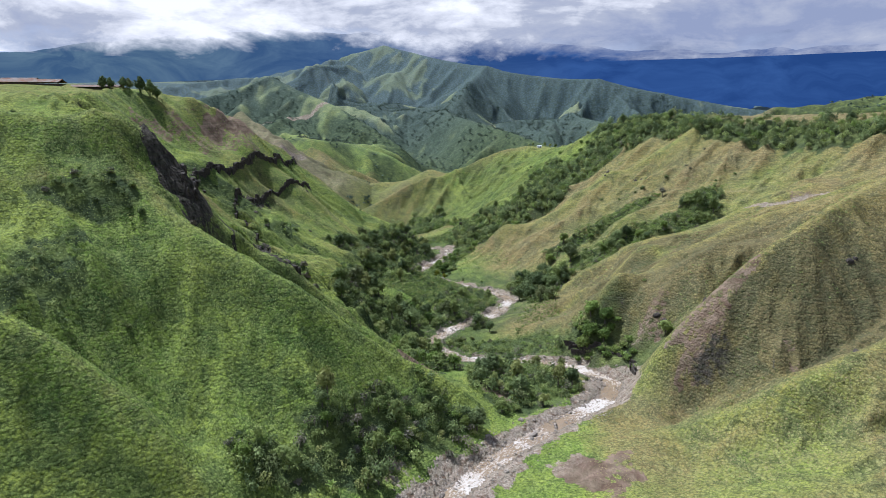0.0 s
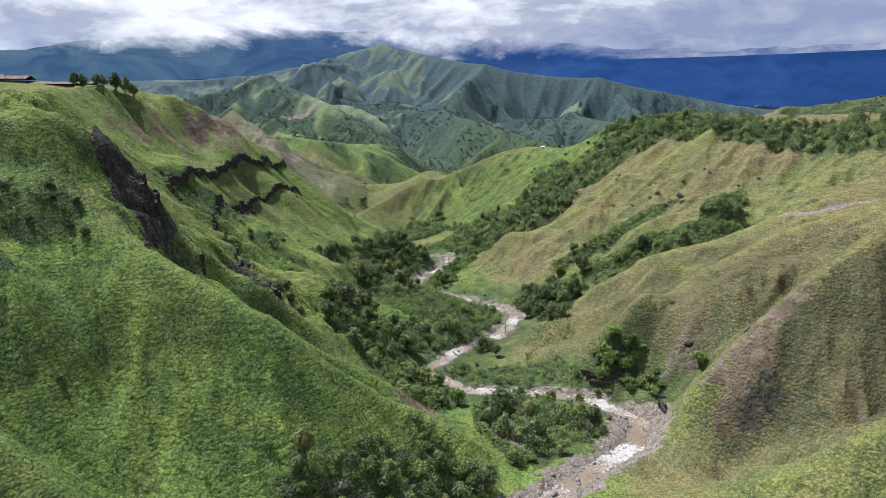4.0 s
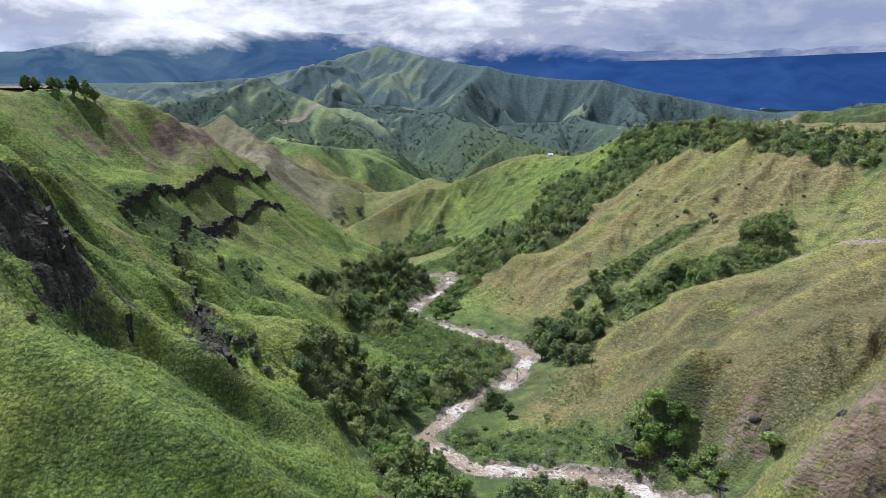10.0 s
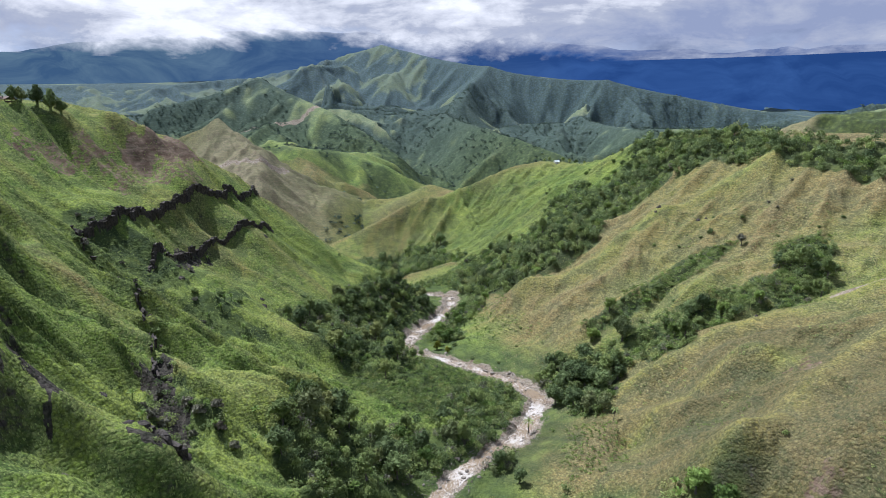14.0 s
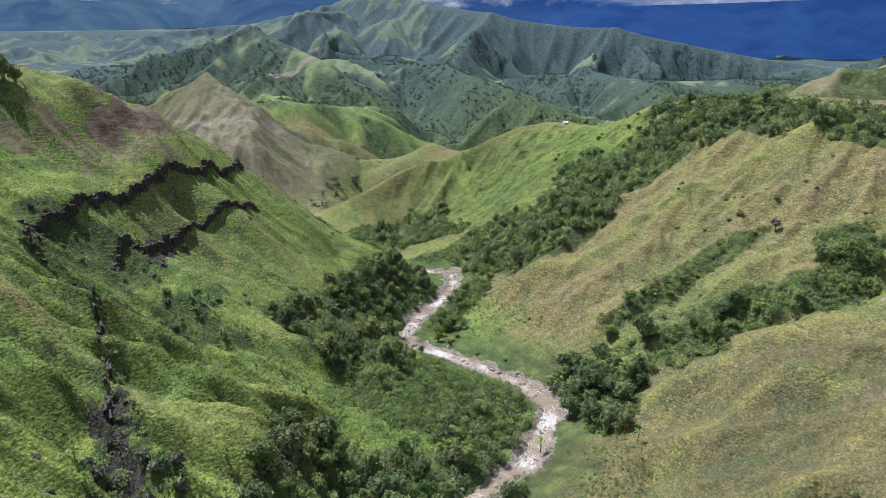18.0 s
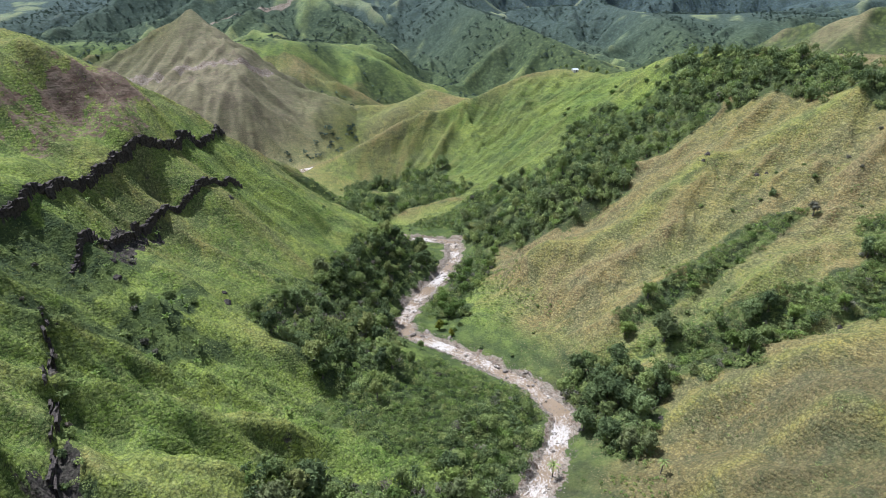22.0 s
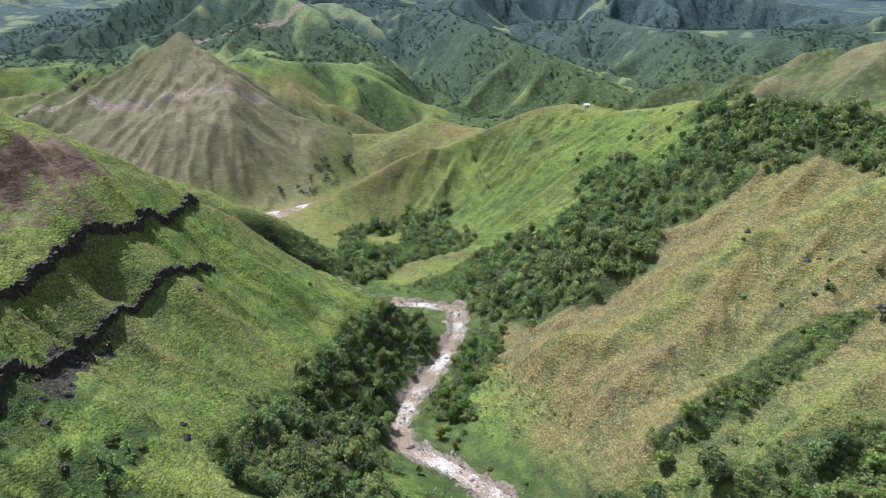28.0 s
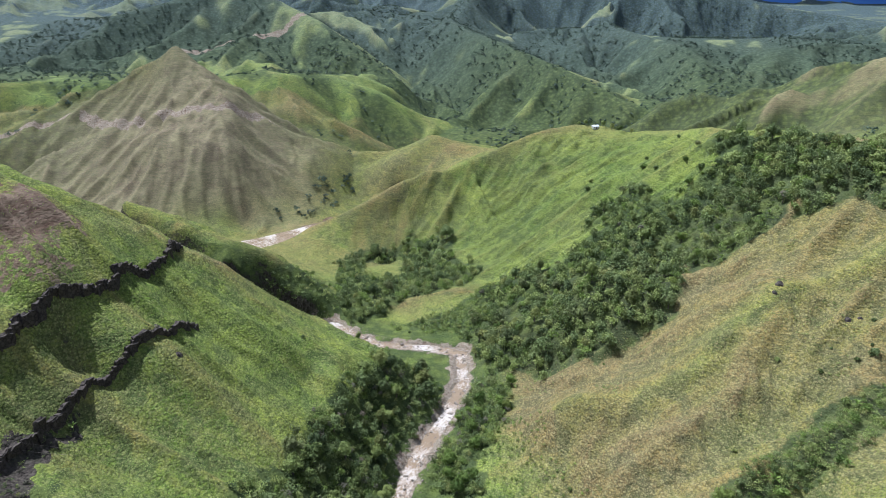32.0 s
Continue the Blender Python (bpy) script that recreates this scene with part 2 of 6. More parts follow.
# hills beyond
line("vale", 50, (-60, 1060, -20), (-30, 1200, -18), (0, 1340, -12), (-20, 1500, 5), (-60, 1650, 25))
line("vale_right", 50, (60, 1110, -18), (215, 1175, -15), (335, 1290, 2), (350, 1500, 18), (330, 1700, 40))
line("wood_spur", 40, (0, 1850, 105), (75, 1640, 90), (150, 1480, 74), (225, 1370, 48), (285, 1290, 16))
line("wood_spur_right", 40, (400, 1950, 95), (440, 1750, 90), (472, 1570, 80), (455, 1420, 48), (425, 1320, 20))
line("shoulder", 40, (-263, 1253, 64), (-200, 1330, 50), (-110, 1310, 25))
line("peak_ridge", 40, (-700, 1640, 140), (-579, 1700, 172), (-481, 1782, 218), (-400, 1700, 180), (-262, 1590, 130), (-170, 1500, 82), (-95, 1420, 40))
line("peak_front", 40, (-470, 1600, 140), (-430, 1420, 95), (-380, 1280, 62), (-620, 1450, 90), (-850, 1500, 70))
line("right_hill", 30, (300, 1260, 12), (345, 1200, 45), (391, 1150, 78), (450, 1100, 110), (490, 1000, 127), (580, 900, 140), (720, 850, 160))
line("right_hill_back", 50, (620, 1250, 60), (800, 1300, 90), (420, 1400, 25))
line("right_vale", 40, (260, 1050, 15), (330, 900, 35), (420, 800, 70))
line("right_far", 60, (1100, 1250, 205), (1042, 1500, 182), (1052, 1700, 164), (1000, 1950, 110))
line("mid_range", 90, (-480, 3350, 425), (-291, 3200, 440), (-150, 3050, 405), (60, 2750, 330), (175, 2600, 284), (90, 2300, 230), (60, 2050, 170), (0, 1850, 90))
line("mid_range_b", 90, (175, 2600, 284), (400, 2500, 255), (587, 2400, 228), (800, 2300, 190), (1013, 2200, 144), (1250, 2100, 110))
line("mid_spur", 70, (587, 2400, 228), (480, 2150, 150), (400, 1950, 90))
line("mid_spur_b", 70, (-291, 3200, 456), (-420, 2700, 330), (-420, 2300, 240), (-330, 2050, 150))
line("mid_dip", 90, (-800, 2100, 120), (-650, 2400, 170), (-250, 2450, 170), (250, 2150, 90), (800, 2000, 70))
line("far_range", 200, (-3300, 3300, 300), (-2883, 3800, 300), (-1958, 4200, 300), (-1137, 4550, 320), (-337, 4600, 320), (468, 4600, 320), (1680, 4350, 220), (2900, 3800, 220), (3700, 3000, 260))
line("far_foot", 200, (-2600, 2300, 230), (-1900, 2700, 250), (-1200, 3000, 270), (-700, 3500, 380), (600, 3500, 250), (1400, 3000, 120), (2300, 2500, 110))
line("rim_left", 200, (-1600, 900, 160), (-1500, 0, 200), (-800, -300, 150), (-400, 100, 140), (-500, 300, 135))
line("rim_right", 200, (1500, 800, 230), (1300, 0, 200), (700, -300, 140), (500, 200, 125), (700, 500, 140))
line("rim_back", 300, (-3500, 0, 500), (-1500, -1800, 300), (0, -1800, 200), (1500, -1800, 300), (3500, 0, 500))
line("rim_behind", 300, (-1500, -4400, 500), (0, -4500, 500), (1500, -4400, 500))


def samples(step, pts):
    out = []
    for a, b in zip(pts[:-1], pts[1:]):
        n = max(1, int(round(np.linalg.norm((b - a)[:2]) / step)))
        out += [a + (b - a) * i / n for i in range(n)]
    return out + [pts[-1]]


# sharp crests (+) and creases (-): height of the cusp and how far it reaches
SHARP = {"spur_a": (5.5, 10), "spur_b": (4.0, 8), "spur_c": (3.5, 8), "crest_d": (5.0, 14), "spur_r": (6.0, 11), "spur_q": (6.0, 11), "spur_q_low": (1.8, 7),
         "spur_t": (4.5, 12), "crest_m": (5.0, 14), "toe": (2.5, 8), "hump": (5, 14), "hill_a_top": (2.5, 10), "hill_a_shelf": (2.0, 8), "edge_q": (4.5, 9),
         "pyramid_ridge_l": (6, 24), "pyramid_ridge_r": (5, 20), "pyramid_ridge_m": (5, 20), "peak_ridge": (14, 60), "right_hill": (8, 35), "mid_range": (22, 170),
         "mid_range_b": (30, 150), "wood_spur": (11, 45), "wood_spur_right": (11, 45), "mid_spur": (22, 120), "mid_spur_b": (18, 140), "peak_front": (10, 60),
         "gully_a": (-5.0, 9), "gully_ab": (-3.0, 7), "spur_z": (3.5, 9), "meadow_crest": (4.0, 9), "draw_b": (-4.0, 8), "draw_d": (-2.0, 7), "draw_r": (-4.0, 8), "gully_s": (-6.0, 10), "draw_q": (-3.0, 8), "spur_r_foot": (-5.0, 9)}


def cusped(name, pts):
    out = np.array(pts, float)
    out[:, 2] -= SHARP.get(name, (0, 1))[0]
    return out


SPOTS = np.array([p for name, (step, pts) in LINES.items() for p in samples(step, cusped(name, pts))])
keep, seen_cells = [], set()
for i_spot, p in enumerate(SPOTS):
    cell = (round(p[0] / 4), round(p[1] / 4))
    if cell not in seen_cells:
        seen_cells.add(cell)
        keep.append(i_spot)
SPOTS = SPOTS[keep]
ROUND = 4.0     # how rounded the crests are


def fit_land():
    d2 = ((SPOTS[:, None, :2] - SPOTS[None, :, :2]) ** 2).sum(-1)
    a = np.sqrt(d2 + ROUND ** 2)
    n = len(SPOTS)
    m = np.zeros((n + 1, n + 1))
    m[:n, :n], m[:n, n], m[n, :n] = a - np.eye(n) * 0.15, 1, 1
    return np.linalg.solve(m, np.r_[SPOTS[:, 2], 0])


LAND = fit_land()


def land(x, y):
    x, y = np.ravel(x), np.ravel(y)
    out = np.empty(len(x))
    for i in range(0, len(x), 20000):
        q = slice(i, i + 20000)
        d2 = (x[q, None] - SPOTS[None, :, 0]) ** 2 + (y[q, None] - SPOTS[None, :, 1]) ** 2
        out[q] = np.sqrt(d2 + ROUND ** 2) @ LAND[:-1] + LAND[-1]
    return out


# ---- noise on arrays ----
def lattice(ix, iy, seed):
    h = (ix * 374761393 + iy * 668265263 + seed * 974711) & 0x7FFFFFFF
    h = ((h ^ (h >> 13)) * 1274126177) & 0x7FFFFFFF
    return ((h ^ (h >> 16)) & 0xFFFF) / 32767.5 - 1.0


def vnoise(x, y, seed=0):
    ix, iy = np.floor(x).astype(np.int64), np.floor(y).astype(np.int64)
    fx, fy = x - ix, y - iy
    ux, uy = fx * fx * fx * (fx * (fx * 6 - 15) + 10), fy * fy * fy * (fy * (fy * 6 - 15) + 10)
    a, b = lattice(ix, iy, seed), lattice(ix + 1, iy, seed)
    c, d = lattice(ix, iy + 1, seed), lattice(ix + 1, iy + 1, seed)
    return (a + (b - a) * ux) * (1 - uy) + (c + (d - c) * ux) * uy


def fbm(x, y, octaves=4, seed=0, gain=0.5):
    out, amp = 0.0, 1.0
    for o in range(octaves):
        out = out + amp * vnoise(x * 2 ** o + 17.3 * o, y * 2 ** o - 9.1 * o, seed + o)
        amp *= gain
    return out


def near_line(x, y, pts, reach=1e9):
    """Distance to a line of the plan, the side (+ left of its run) and the share of its length."""
    pts = np.asarray(pts, float)[:, :2]
    best, side, share = np.full(x.shape, reach), np.zeros(x.shape), np.zeros(x.shape)
    seg = np.linalg.norm(np.diff(pts, axis=0), axis=1)
    run = np.r_[0, np.cumsum(seg)]
    for i in range(len(pts) - 1):
        a, d = pts[i], pts[i + 1] - pts[i]
        t = np.clip(((x - a[0]) * d[0] + (y - a[1]) * d[1]) / (d @ d), 0, 1)
        px, py = x - a[0] - t * d[0], y - a[1] - t * d[1]
        r = np.hypot(px, py)
        m = r < best
        best[m] = r[m]
        side[m] = np.sign(d[0] * py - d[1] * px)[m]
        share[m] = ((run[i] + t * seg[i]) / run[-1])[m]
    return best, side, share


def smooth(e0, e1, v):
    t = np.clip((v - e0) / (e1 - e0), 0, 1)
    return t * t * (3 - 2 * t)


# ======== the ground: one sheet, finest where the camera passes ========
ORIGIN = (0.0, 50.0)
BAND_HIGH = [(-127, 533), (-126, 515), (-126, 499), (-132, 475), (-138, 459), (-142, 446), (-147, 430), (-149, 415), (-151, 391), (-158, 372)]
BAND_LOW = [(-105, 489), (-110, 472), (-116, 459), (-125, 443), (-127, 428), (-129, 415), (-131, 401), (-128, 380)]
BAND_MID = [(-152, 372), (-140, 352), (-122, 350), (-112, 336), (-101, 318), (-91, 302), (-86, 294)]
CLIFF = [(-112, 258), (-107, 246), (-100, 236), (-93, 226), (-89, 217)]
CUT_BANK = [(78, 236), (80, 246), (70, 259), (56, 268)]
ROCKY_STEP = [(-70, 250), (-63, 246), (-58, 243)]
ROAD_CUT = [(-455, 1040), (-400, 1005), (-350, 990), (-310, 978), (-262, 968), (-240, 985), (-215, 1010)]
ROAD_FAR = [(-531, 1530), (-464, 1531), (-404, 1551), (-334, 1584), (-255, 1650)]
ROAD_SIDE = [(-600, 1015), (-555, 1026), (-518, 1038), (-480, 1049)]
RIBS = [([(208, 505), (188, 484), (172, 468), (156, 458)], 3.2, 7), ([(182, 511), (158, 491), (129, 468), (108, 455)], 3.0, 8), ([(160, 322), (133, 328), (112, 325), (98, 331)], 2.6, 7), ([(225, 470), (200, 448), (182, 436)], 3.0, 8),
        ([(150, 560), (136, 530), (128, 508)], 2.0, 7), ([(120, 690), (96, 676), (70, 660), (48, 650)], 3.0, 9), ([(140, 760), (112, 738), (84, 712), (60, 690)], 2.6, 9), ([(75, 805), (60, 770), (44, 735)], 2.2, 8)]
PATH_LINE = [(165, 372), (190, 352), (215, 348), (245, 340)]


def ring_grid():
    fine = np.radians(np.linspace(-58, 58, 800))
    gap, away = 116 / 799, [58.0]
    while away[-1] < 180:
        gap = min(gap * 1.35, 6.0)
        away.append(away[-1] + gap)
    away = np.array(away[1:-1])
    ang = np.r_[fine, np.radians(away), np.radians(360 - away[::-1])]
    r = [0.4]
    while r[-1] < 4860:
        r.append(r[-1] + (6.0 if r[-1] < 70 else 1.2 if r[-1] < 620 else 1.2 + (r[-1] - 620) * 0.0056))
    return ang, np.array(r)


ANG, RAD = ring_grid()


def ledge_wander(x, y):
    return 1.8 * vnoise(x / 15, y / 15, 60) + 1.1 * vnoise(x / 5, y / 5, 61) + 0.5 * vnoise(x / 2.2, y / 2.2, 62)


def blurred(v, span):
    """Mean over a square of span corners each way, run twice."""
    for axis in (0, 1, 0, 1):
        pad = [(span // 2 + 1, span // 2) if i == axis else (0, 0) for i in (0, 1)]
        run = np.cumsum(np.pad(v, pad, mode="edge"), axis=axis)
        v = (np.take(run, np.arange(span, run.shape[axis]), axis) - np.take(run, np.arange(0, run.shape[axis] - span), axis)) / span
    return v


def slope_of(z, span=7):
    """Rise to the east and to the north at the sheet's corners."""
    out, turn = np.gradient(z, RAD, axis=0), np.gradient(z, ANG, axis=1) / np.maximum(RAD, 4.0)[:, None]
    out, turn = blurred(out, span), blurred(turn, span)
    sa, ca = np.sin(ANG)[None], np.cos(ANG)[None]
    return out * sa + turn * ca, out * ca - turn * sa


def gullies(x, y, sx, sy, cell, seed):
    """Spurs (+1, sharp) and hollows (-1, round) that run straight downhill and fork, cell by cell."""
    steep = np.hypot(sx, sy) + 1e-6
    tx, ty = -sy / steep, sx / steep
    u, v = x / cell, y / cell
    iu, iv = np.floor(u).astype(np.int64), np.floor(v).astype(np.int64)
    total, weight = np.zeros(x.shape), np.zeros(x.shape)
    for i in (-1, 0, 1):
        for j in (-1, 0, 1):
            px = u - iu - i - 0.5 - 0.45 * lattice(iu + i, iv + j, seed)
            py = v - iv - j - 0.5 - 0.45 * lattice(iu + i, iv + j, seed + 7)
            w = np.exp(-2.6 * (px * px + py * py))
            total += w * np.cos(2 * np.pi * (px * tx + py * ty))
            weight += w
    wave = np.clip(1.35 * total / weight, -1, 1)
    return 1 - 2 * np.sqrt(0.5 * (1 - wave) + 0.004)


def bumps_of(x, y, z):
    """Everything finer than the plan: rills, rock steps, the river bed, ribs of the far hills."""
    far = np.hypot(x, y)
    rd, rs, share = near_line(x, y, RIVER, 400)
    rz = np.interp(share, river_share, river_z)
    up = smooth(2, 22, z - np.where(rd < 400, rz, z - 30))
    near = 1 - smooth(800, 1000, far)
    bend = 7 * fbm(x / 45, y / 45, 2, 5)
    s = y + 0.35 * x + bend
    rib = 1 - 2 * np.abs(vnoise(s / 27 + 9, x / 150, 13))
    rill = 1 - 2 * np.abs(vnoise(s / 13, x / 90, 11))
    rill2 = 1 - 2 * np.abs(vnoise(s / 6.0 + 3, x / 45, 12))
    side = 0.20 + 0.80 * smooth(30, -10, x) * (0.05 + 0.95 * smooth(205, 265, y)) * (1 - smooth(610, 680, y))
    sx, sy = slope_of(z, 13)
    side = side * smooth(0.14, 0.42, np.hypot(sx, sy))
    z = z + near * up * side * (3.9 * rib + 3.6 * rill * (0.7 + 0.3 * vnoise(x / 40, y / 40, 8)) + 1.5 * rill2)
    flute = np.exp(-(((x - 45) / 85) ** 2 + ((y - 765) / 48) ** 2))
    sf = x + 0.25 * y + 5 * vnoise(x / 40, y / 40, 14)
    z = z + flute * (5.5 * (1 - 2 * np.abs(vnoise(sf / 15, y / 150, 15))) + 2.2 * (1 - 2 * np.abs(vnoise(sf / 6.5, y / 110, 16))))
    fluted = np.exp(-(((x - 60) / 105) ** 2 + ((y - 775) / 60) ** 2)) * smooth(1.0, 9.0, near_line(x, y, LINES["crest_m"][1], 99.0)[0])
    for cell, high, seed in ((14, 2.3, 331), (7, 1.1, 332)):
        sx, sy = slope_of(z, 11)
        q = fluted > 0.02
        z[q] += fluted[q] * high * (gullies(x[q], y[q], sx[q], sy[q], cell, seed) - 0.1)
    z = z + near * up * (1.1 * fbm(x / 26, y / 26, 3, 21) + 0.14 * fbm(x / 4.0, y / 4.0, 2, 31))
    z = z + near * 0.08 * fbm(x / 2.2, y / 2.2, 2, 41)
    for name, (high, wide) in SHARP.items():
        pts = LINES[name][1]
        lo, hi = pts[:, :2].min(0) - 5 * wide, pts[:, :2].max(0) + 5 * wide
        m = (x > lo[0]) & (x < hi[0]) & (y > lo[1]) & (y < hi[1])
        d, _, sh = near_line(x[m], y[m], pts, 6 * wide)
        z[m] += high * np.exp(-np.hypot(d, 0.9) / wide)
    for pts, high, wide in RIBS:
        d, _, sh = near_line(x, y, pts, 8 * wide)
        z = z + high * np.exp(-np.hypot(d, 0.8) / wide) * smooth(0, 0.15, sh) * smooth(0, 0.2, 1 - sh)
    # forked gullies down the near slopes
    edge = np.full(x.shape, 99.0)
    for name, (high, wide) in SHARP.items():
        if high > 0 and wide < 16:
            edge = np.minimum(edge, near_line(x, y, LINES[name][1], 99.0)[0])
    clear = smooth(1.5, 13, edge) * near * up
    left = smooth(30, -10, x) * smooth(225, 270, y) * (1 - smooth(600, 650, y))
    rocks = np.minimum(near_line(x, y, BAND_HIGH, 99.0)[0], near_line(x, y, BAND_LOW, 99.0)[0])
    left = left * (0.7 - 1.5 * smooth(345, 400, y)) - left * 0.2 * (1 - smooth(6, 22, rocks))
    hollow = np.zeros(x.shape)
    for cell, high, seed in ((30, 2.6, 301), (13, 1.1, 302), (6.0, 0.45, 303)):
        sx, sy = slope_of(z, 15 if cell > 20 else 9 if cell > 10 else 7)
        m = (near > 0) & (np.abs(np.arctan2(x, y - 50)) < 1.1)
        steep = smooth(0.10, 0.45, np.hypot(sx[m], sy[m]))
        g = gullies(x[m], y[m], sx[m], sy[m], cell, seed)
        z[m] += clear[m] * steep * high * np.clip(1 + left[m], 0.12, 2) * (g - 0.15)
        hollow[m] += (0.5 - 0.5 * g) * steep * (0.5 if cell > 20 else 0.3 if cell > 10 else 0.2)
    # stepped rock bands
    for pts, high, wide, fade in ((BAND_HIGH, 3.2, 12, 0.05), (BAND_LOW, 2.6, 11, 0.08), (BAND_MID, 2.3, 8, 0.1), (ROCKY_STEP, 1.8, 6, 0.1), (CUT_BANK, -1.3, 5, 0.1)):
        d, sd, sh = near_line(x, y, pts, 60)
        v = -sd * d + ledge_wander(x, y)
        ends = smooth(0, fade, sh) * smooth(0, fade, 1 - sh)
        amp = high * (0.75 + 0.4 * vnoise(sh * 14, sh * 0 + 3, 63)) * ends * (d < 55)
        z = z + amp * np.where(v > 0, 0.80 * np.exp(-np.abs(v) / wide), -0.42 * np.exp(-np.abs(v) / (0.55 * wide))) * smooth(0, 0.9, np.abs(v))
    # craggy cliff under the near hill
    d, sd, sh = near_line(x, y, CLIFF, 40)
    crag = (1 - smooth(6, 13, d))
    z = z + crag * 1.9 * (1 - 2 * np.abs(vnoise((y - x) / 4.2, (x + y) / 16, 71)))
    # road benched into the pyramid hill
    d, sd, sh = near_line(x, y, ROAD_CUT, 60)
    v = sd * d
    z = z + 1.1 * np.where(v > 0, np.exp(-np.abs(v) / 16), -0.5 * np.exp(-np.abs(v) / 12)) * (d < 58) * smooth(0, 0.08, sh) * smooth(0, 0.08, 1 - sh)
    # far ribs and gullies
    pyr = np.exp(-(((x + 330) / 190) ** 2 + ((y - 1000) / 170) ** 2))
    far1 = smooth(860, 1060, far) * (1 - 0.85 * pyr)
    crest = np.full(x.shape, 1e3)
    for name in ("peak_ridge", "mid_range", "mid_range_b", "shoulder", "knoll", "crest_m", "wood_spur", "wood_spur_right", "pyramid_ridge_r", "pyramid_ridge_l"):
        crest = np.minimum(crest, near_line(x, y, LINES[name][1], 1e3)[0])
    m = (far > 860) & (np.abs(np.arctan2(x, y - 50)) < 1.1)
    far2 = smooth(1500, 2400, far)
    for cell, high, reach, seed, share in ((430, 70, 190, 311, 0.0), (210, 34, 120, 312, 0.45), (88, 15, 60, 313, 0.35), (38, 5.5, 25, 314, 0.2)):
        sx, sy = slope_of(z)
        steep = smooth(0.03, 0.32, np.hypot(sx[m], sy[m]))
        g = gullies(x[m] + 0.12 * cell * vnoise(x[m] / cell * 2.1, y[m] / cell * 2.1, seed + 20), y[m], sx[m], sy[m], cell, seed)
        amount = (far2 if cell > 400 else far1)[m] * (1 - 0.5 * (cell < 60) * (1 - far2[m]))
        z[m] -= amount * smooth(0.05 * reach, reach, crest[m]) * steep * high * (0.42 - 0.58 * g)
        hollow[m] += share * (0.5 - 0.5 * g) * far1[m]
    near_pyramid = smooth(0.05, 0.5, pyr)
    for cell, high, seed in ((46, 5.0, 321), (19, 2.0, 322), (9, 0.9, 323)):
        sx, sy = slope_of(z)
        q = near_pyramid > 0.01
        g = gullies(x[q], y[q], sx[q], sy[q], cell, seed)
        z[q] += near_pyramid[q] * smooth(8, 60, np.hypot(x[q] + 350, y[q] - 1093)) * high * (g - 0.1)
        hollow[q] += near_pyramid[q] * 0.33 * (0.5 - 0.5 * g)
    ang = np.arctan2(x + 350, 1093 - y)
    z = z + smooth(0.05, 0.5, pyr) * (4.5 * (1 - 2 * np.abs(vnoise(ang * 6, np.hypot(x + 350, y - 1093) / 260, 88)) - 0.4) + 1.5 * (1 - 2 * np.abs(vnoise(ang * 16, np.hypot(x + 350, y - 1093) / 130, 80)) - 0.4)) * smooth(25, 110, np.hypot(x + 350, y - 1093))
    # the river's bed and gravel bars
    half = 3.3 + 1.3 * vnoise(share * 40, share * 0, 91)
    w = 1 - smooth(half, half + 9, rd)
    z = z * (1 - w) + (rz - 0.78 + 0.38 * np.maximum(0, rd - half * 0.72) ** 1.1 + 0.24 * fbm(x / 2.5, y / 2.5, 2, 92)) * w
    w = 1 - smooth(half - 2.5, half - 0.5, rd)
    z = z - 0.35 * w
    bd, _, bs = near_line(x, y, BROOK, 200)
    w = 1 - smooth(11, 22, bd)
    z = z * (1 - w) + (np.interp(bs, brook_share, brook_z) - 1.5) * w
    return z, np.clip(hollow, 0, 1)


def shares(pts):
    p = np.array(pts, float)
    run = np.r_[0, np.cumsum(np.linalg.norm(np.diff(p[:, :2], axis=0), axis=1))]
    return run / run[-1], p[:, 2], run[-1]


river_share, river_z, river_length = shares(RIVER)
brook_share, brook_z, brook_length = shares(BROOK)


def build_heights():
    a2 = np.unique(np.r_[np.arange(0, len(ANG), 3), len(ANG) - 1])
    r2 = np.unique(np.r_[np.arange(0, len(RAD), 3), len(RAD) - 1])
    rr, aa = np.meshgrid(RAD[r2], ANG[a2], indexing="ij")
    z = land(ORIGIN[0] + rr * np.sin(aa), ORIGIN[1] + rr * np.cos(aa)).reshape(rr.shape)
    z = np.stack([np.interp(np.arange(len(RAD)), r2, z[:, j]) for j in range(len(a2))], 1)
    z = np.stack([np.interp(np.arange(len(ANG)), a2, z[i]) for i in range(len(RAD))], 0)
    return z


rr, aa = np.meshgrid(RAD, ANG, indexing="ij")
GX, GY = ORIGIN[0] + rr * np.sin(aa), ORIGIN[1] + rr * np.cos(aa)
GZ, HOLLOW = bumps_of(GX, GY, build_heights())


def on_sheet(values, x, y):
    """A value kept at the sheet's corners, at any place."""
    r, a = np.hypot(x - ORIGIN[0], y - ORIGIN[1]), np.arctan2(x - ORIGIN[0], y - ORIGIN[1])
    a = np.where(a < ANG[0], a + 2 * np.pi, a)
    i = np.clip(np.searchsorted(RAD, r) - 1, 0, len(RAD) - 2)
    j = np.clip(np.searchsorted(ANG, a) - 1, 0, len(ANG) - 2)
    u, v = (r - RAD[i]) / (RAD[i + 1] - RAD[i]), (a - ANG[j]) / (ANG[j + 1] - ANG[j])
    return values[i, j] * (1 - u) * (1 - v) + values[i + 1, j] * u * (1 - v) + values[i, j + 1] * (1 - u) * v + values[i + 1, j + 1] * u * v


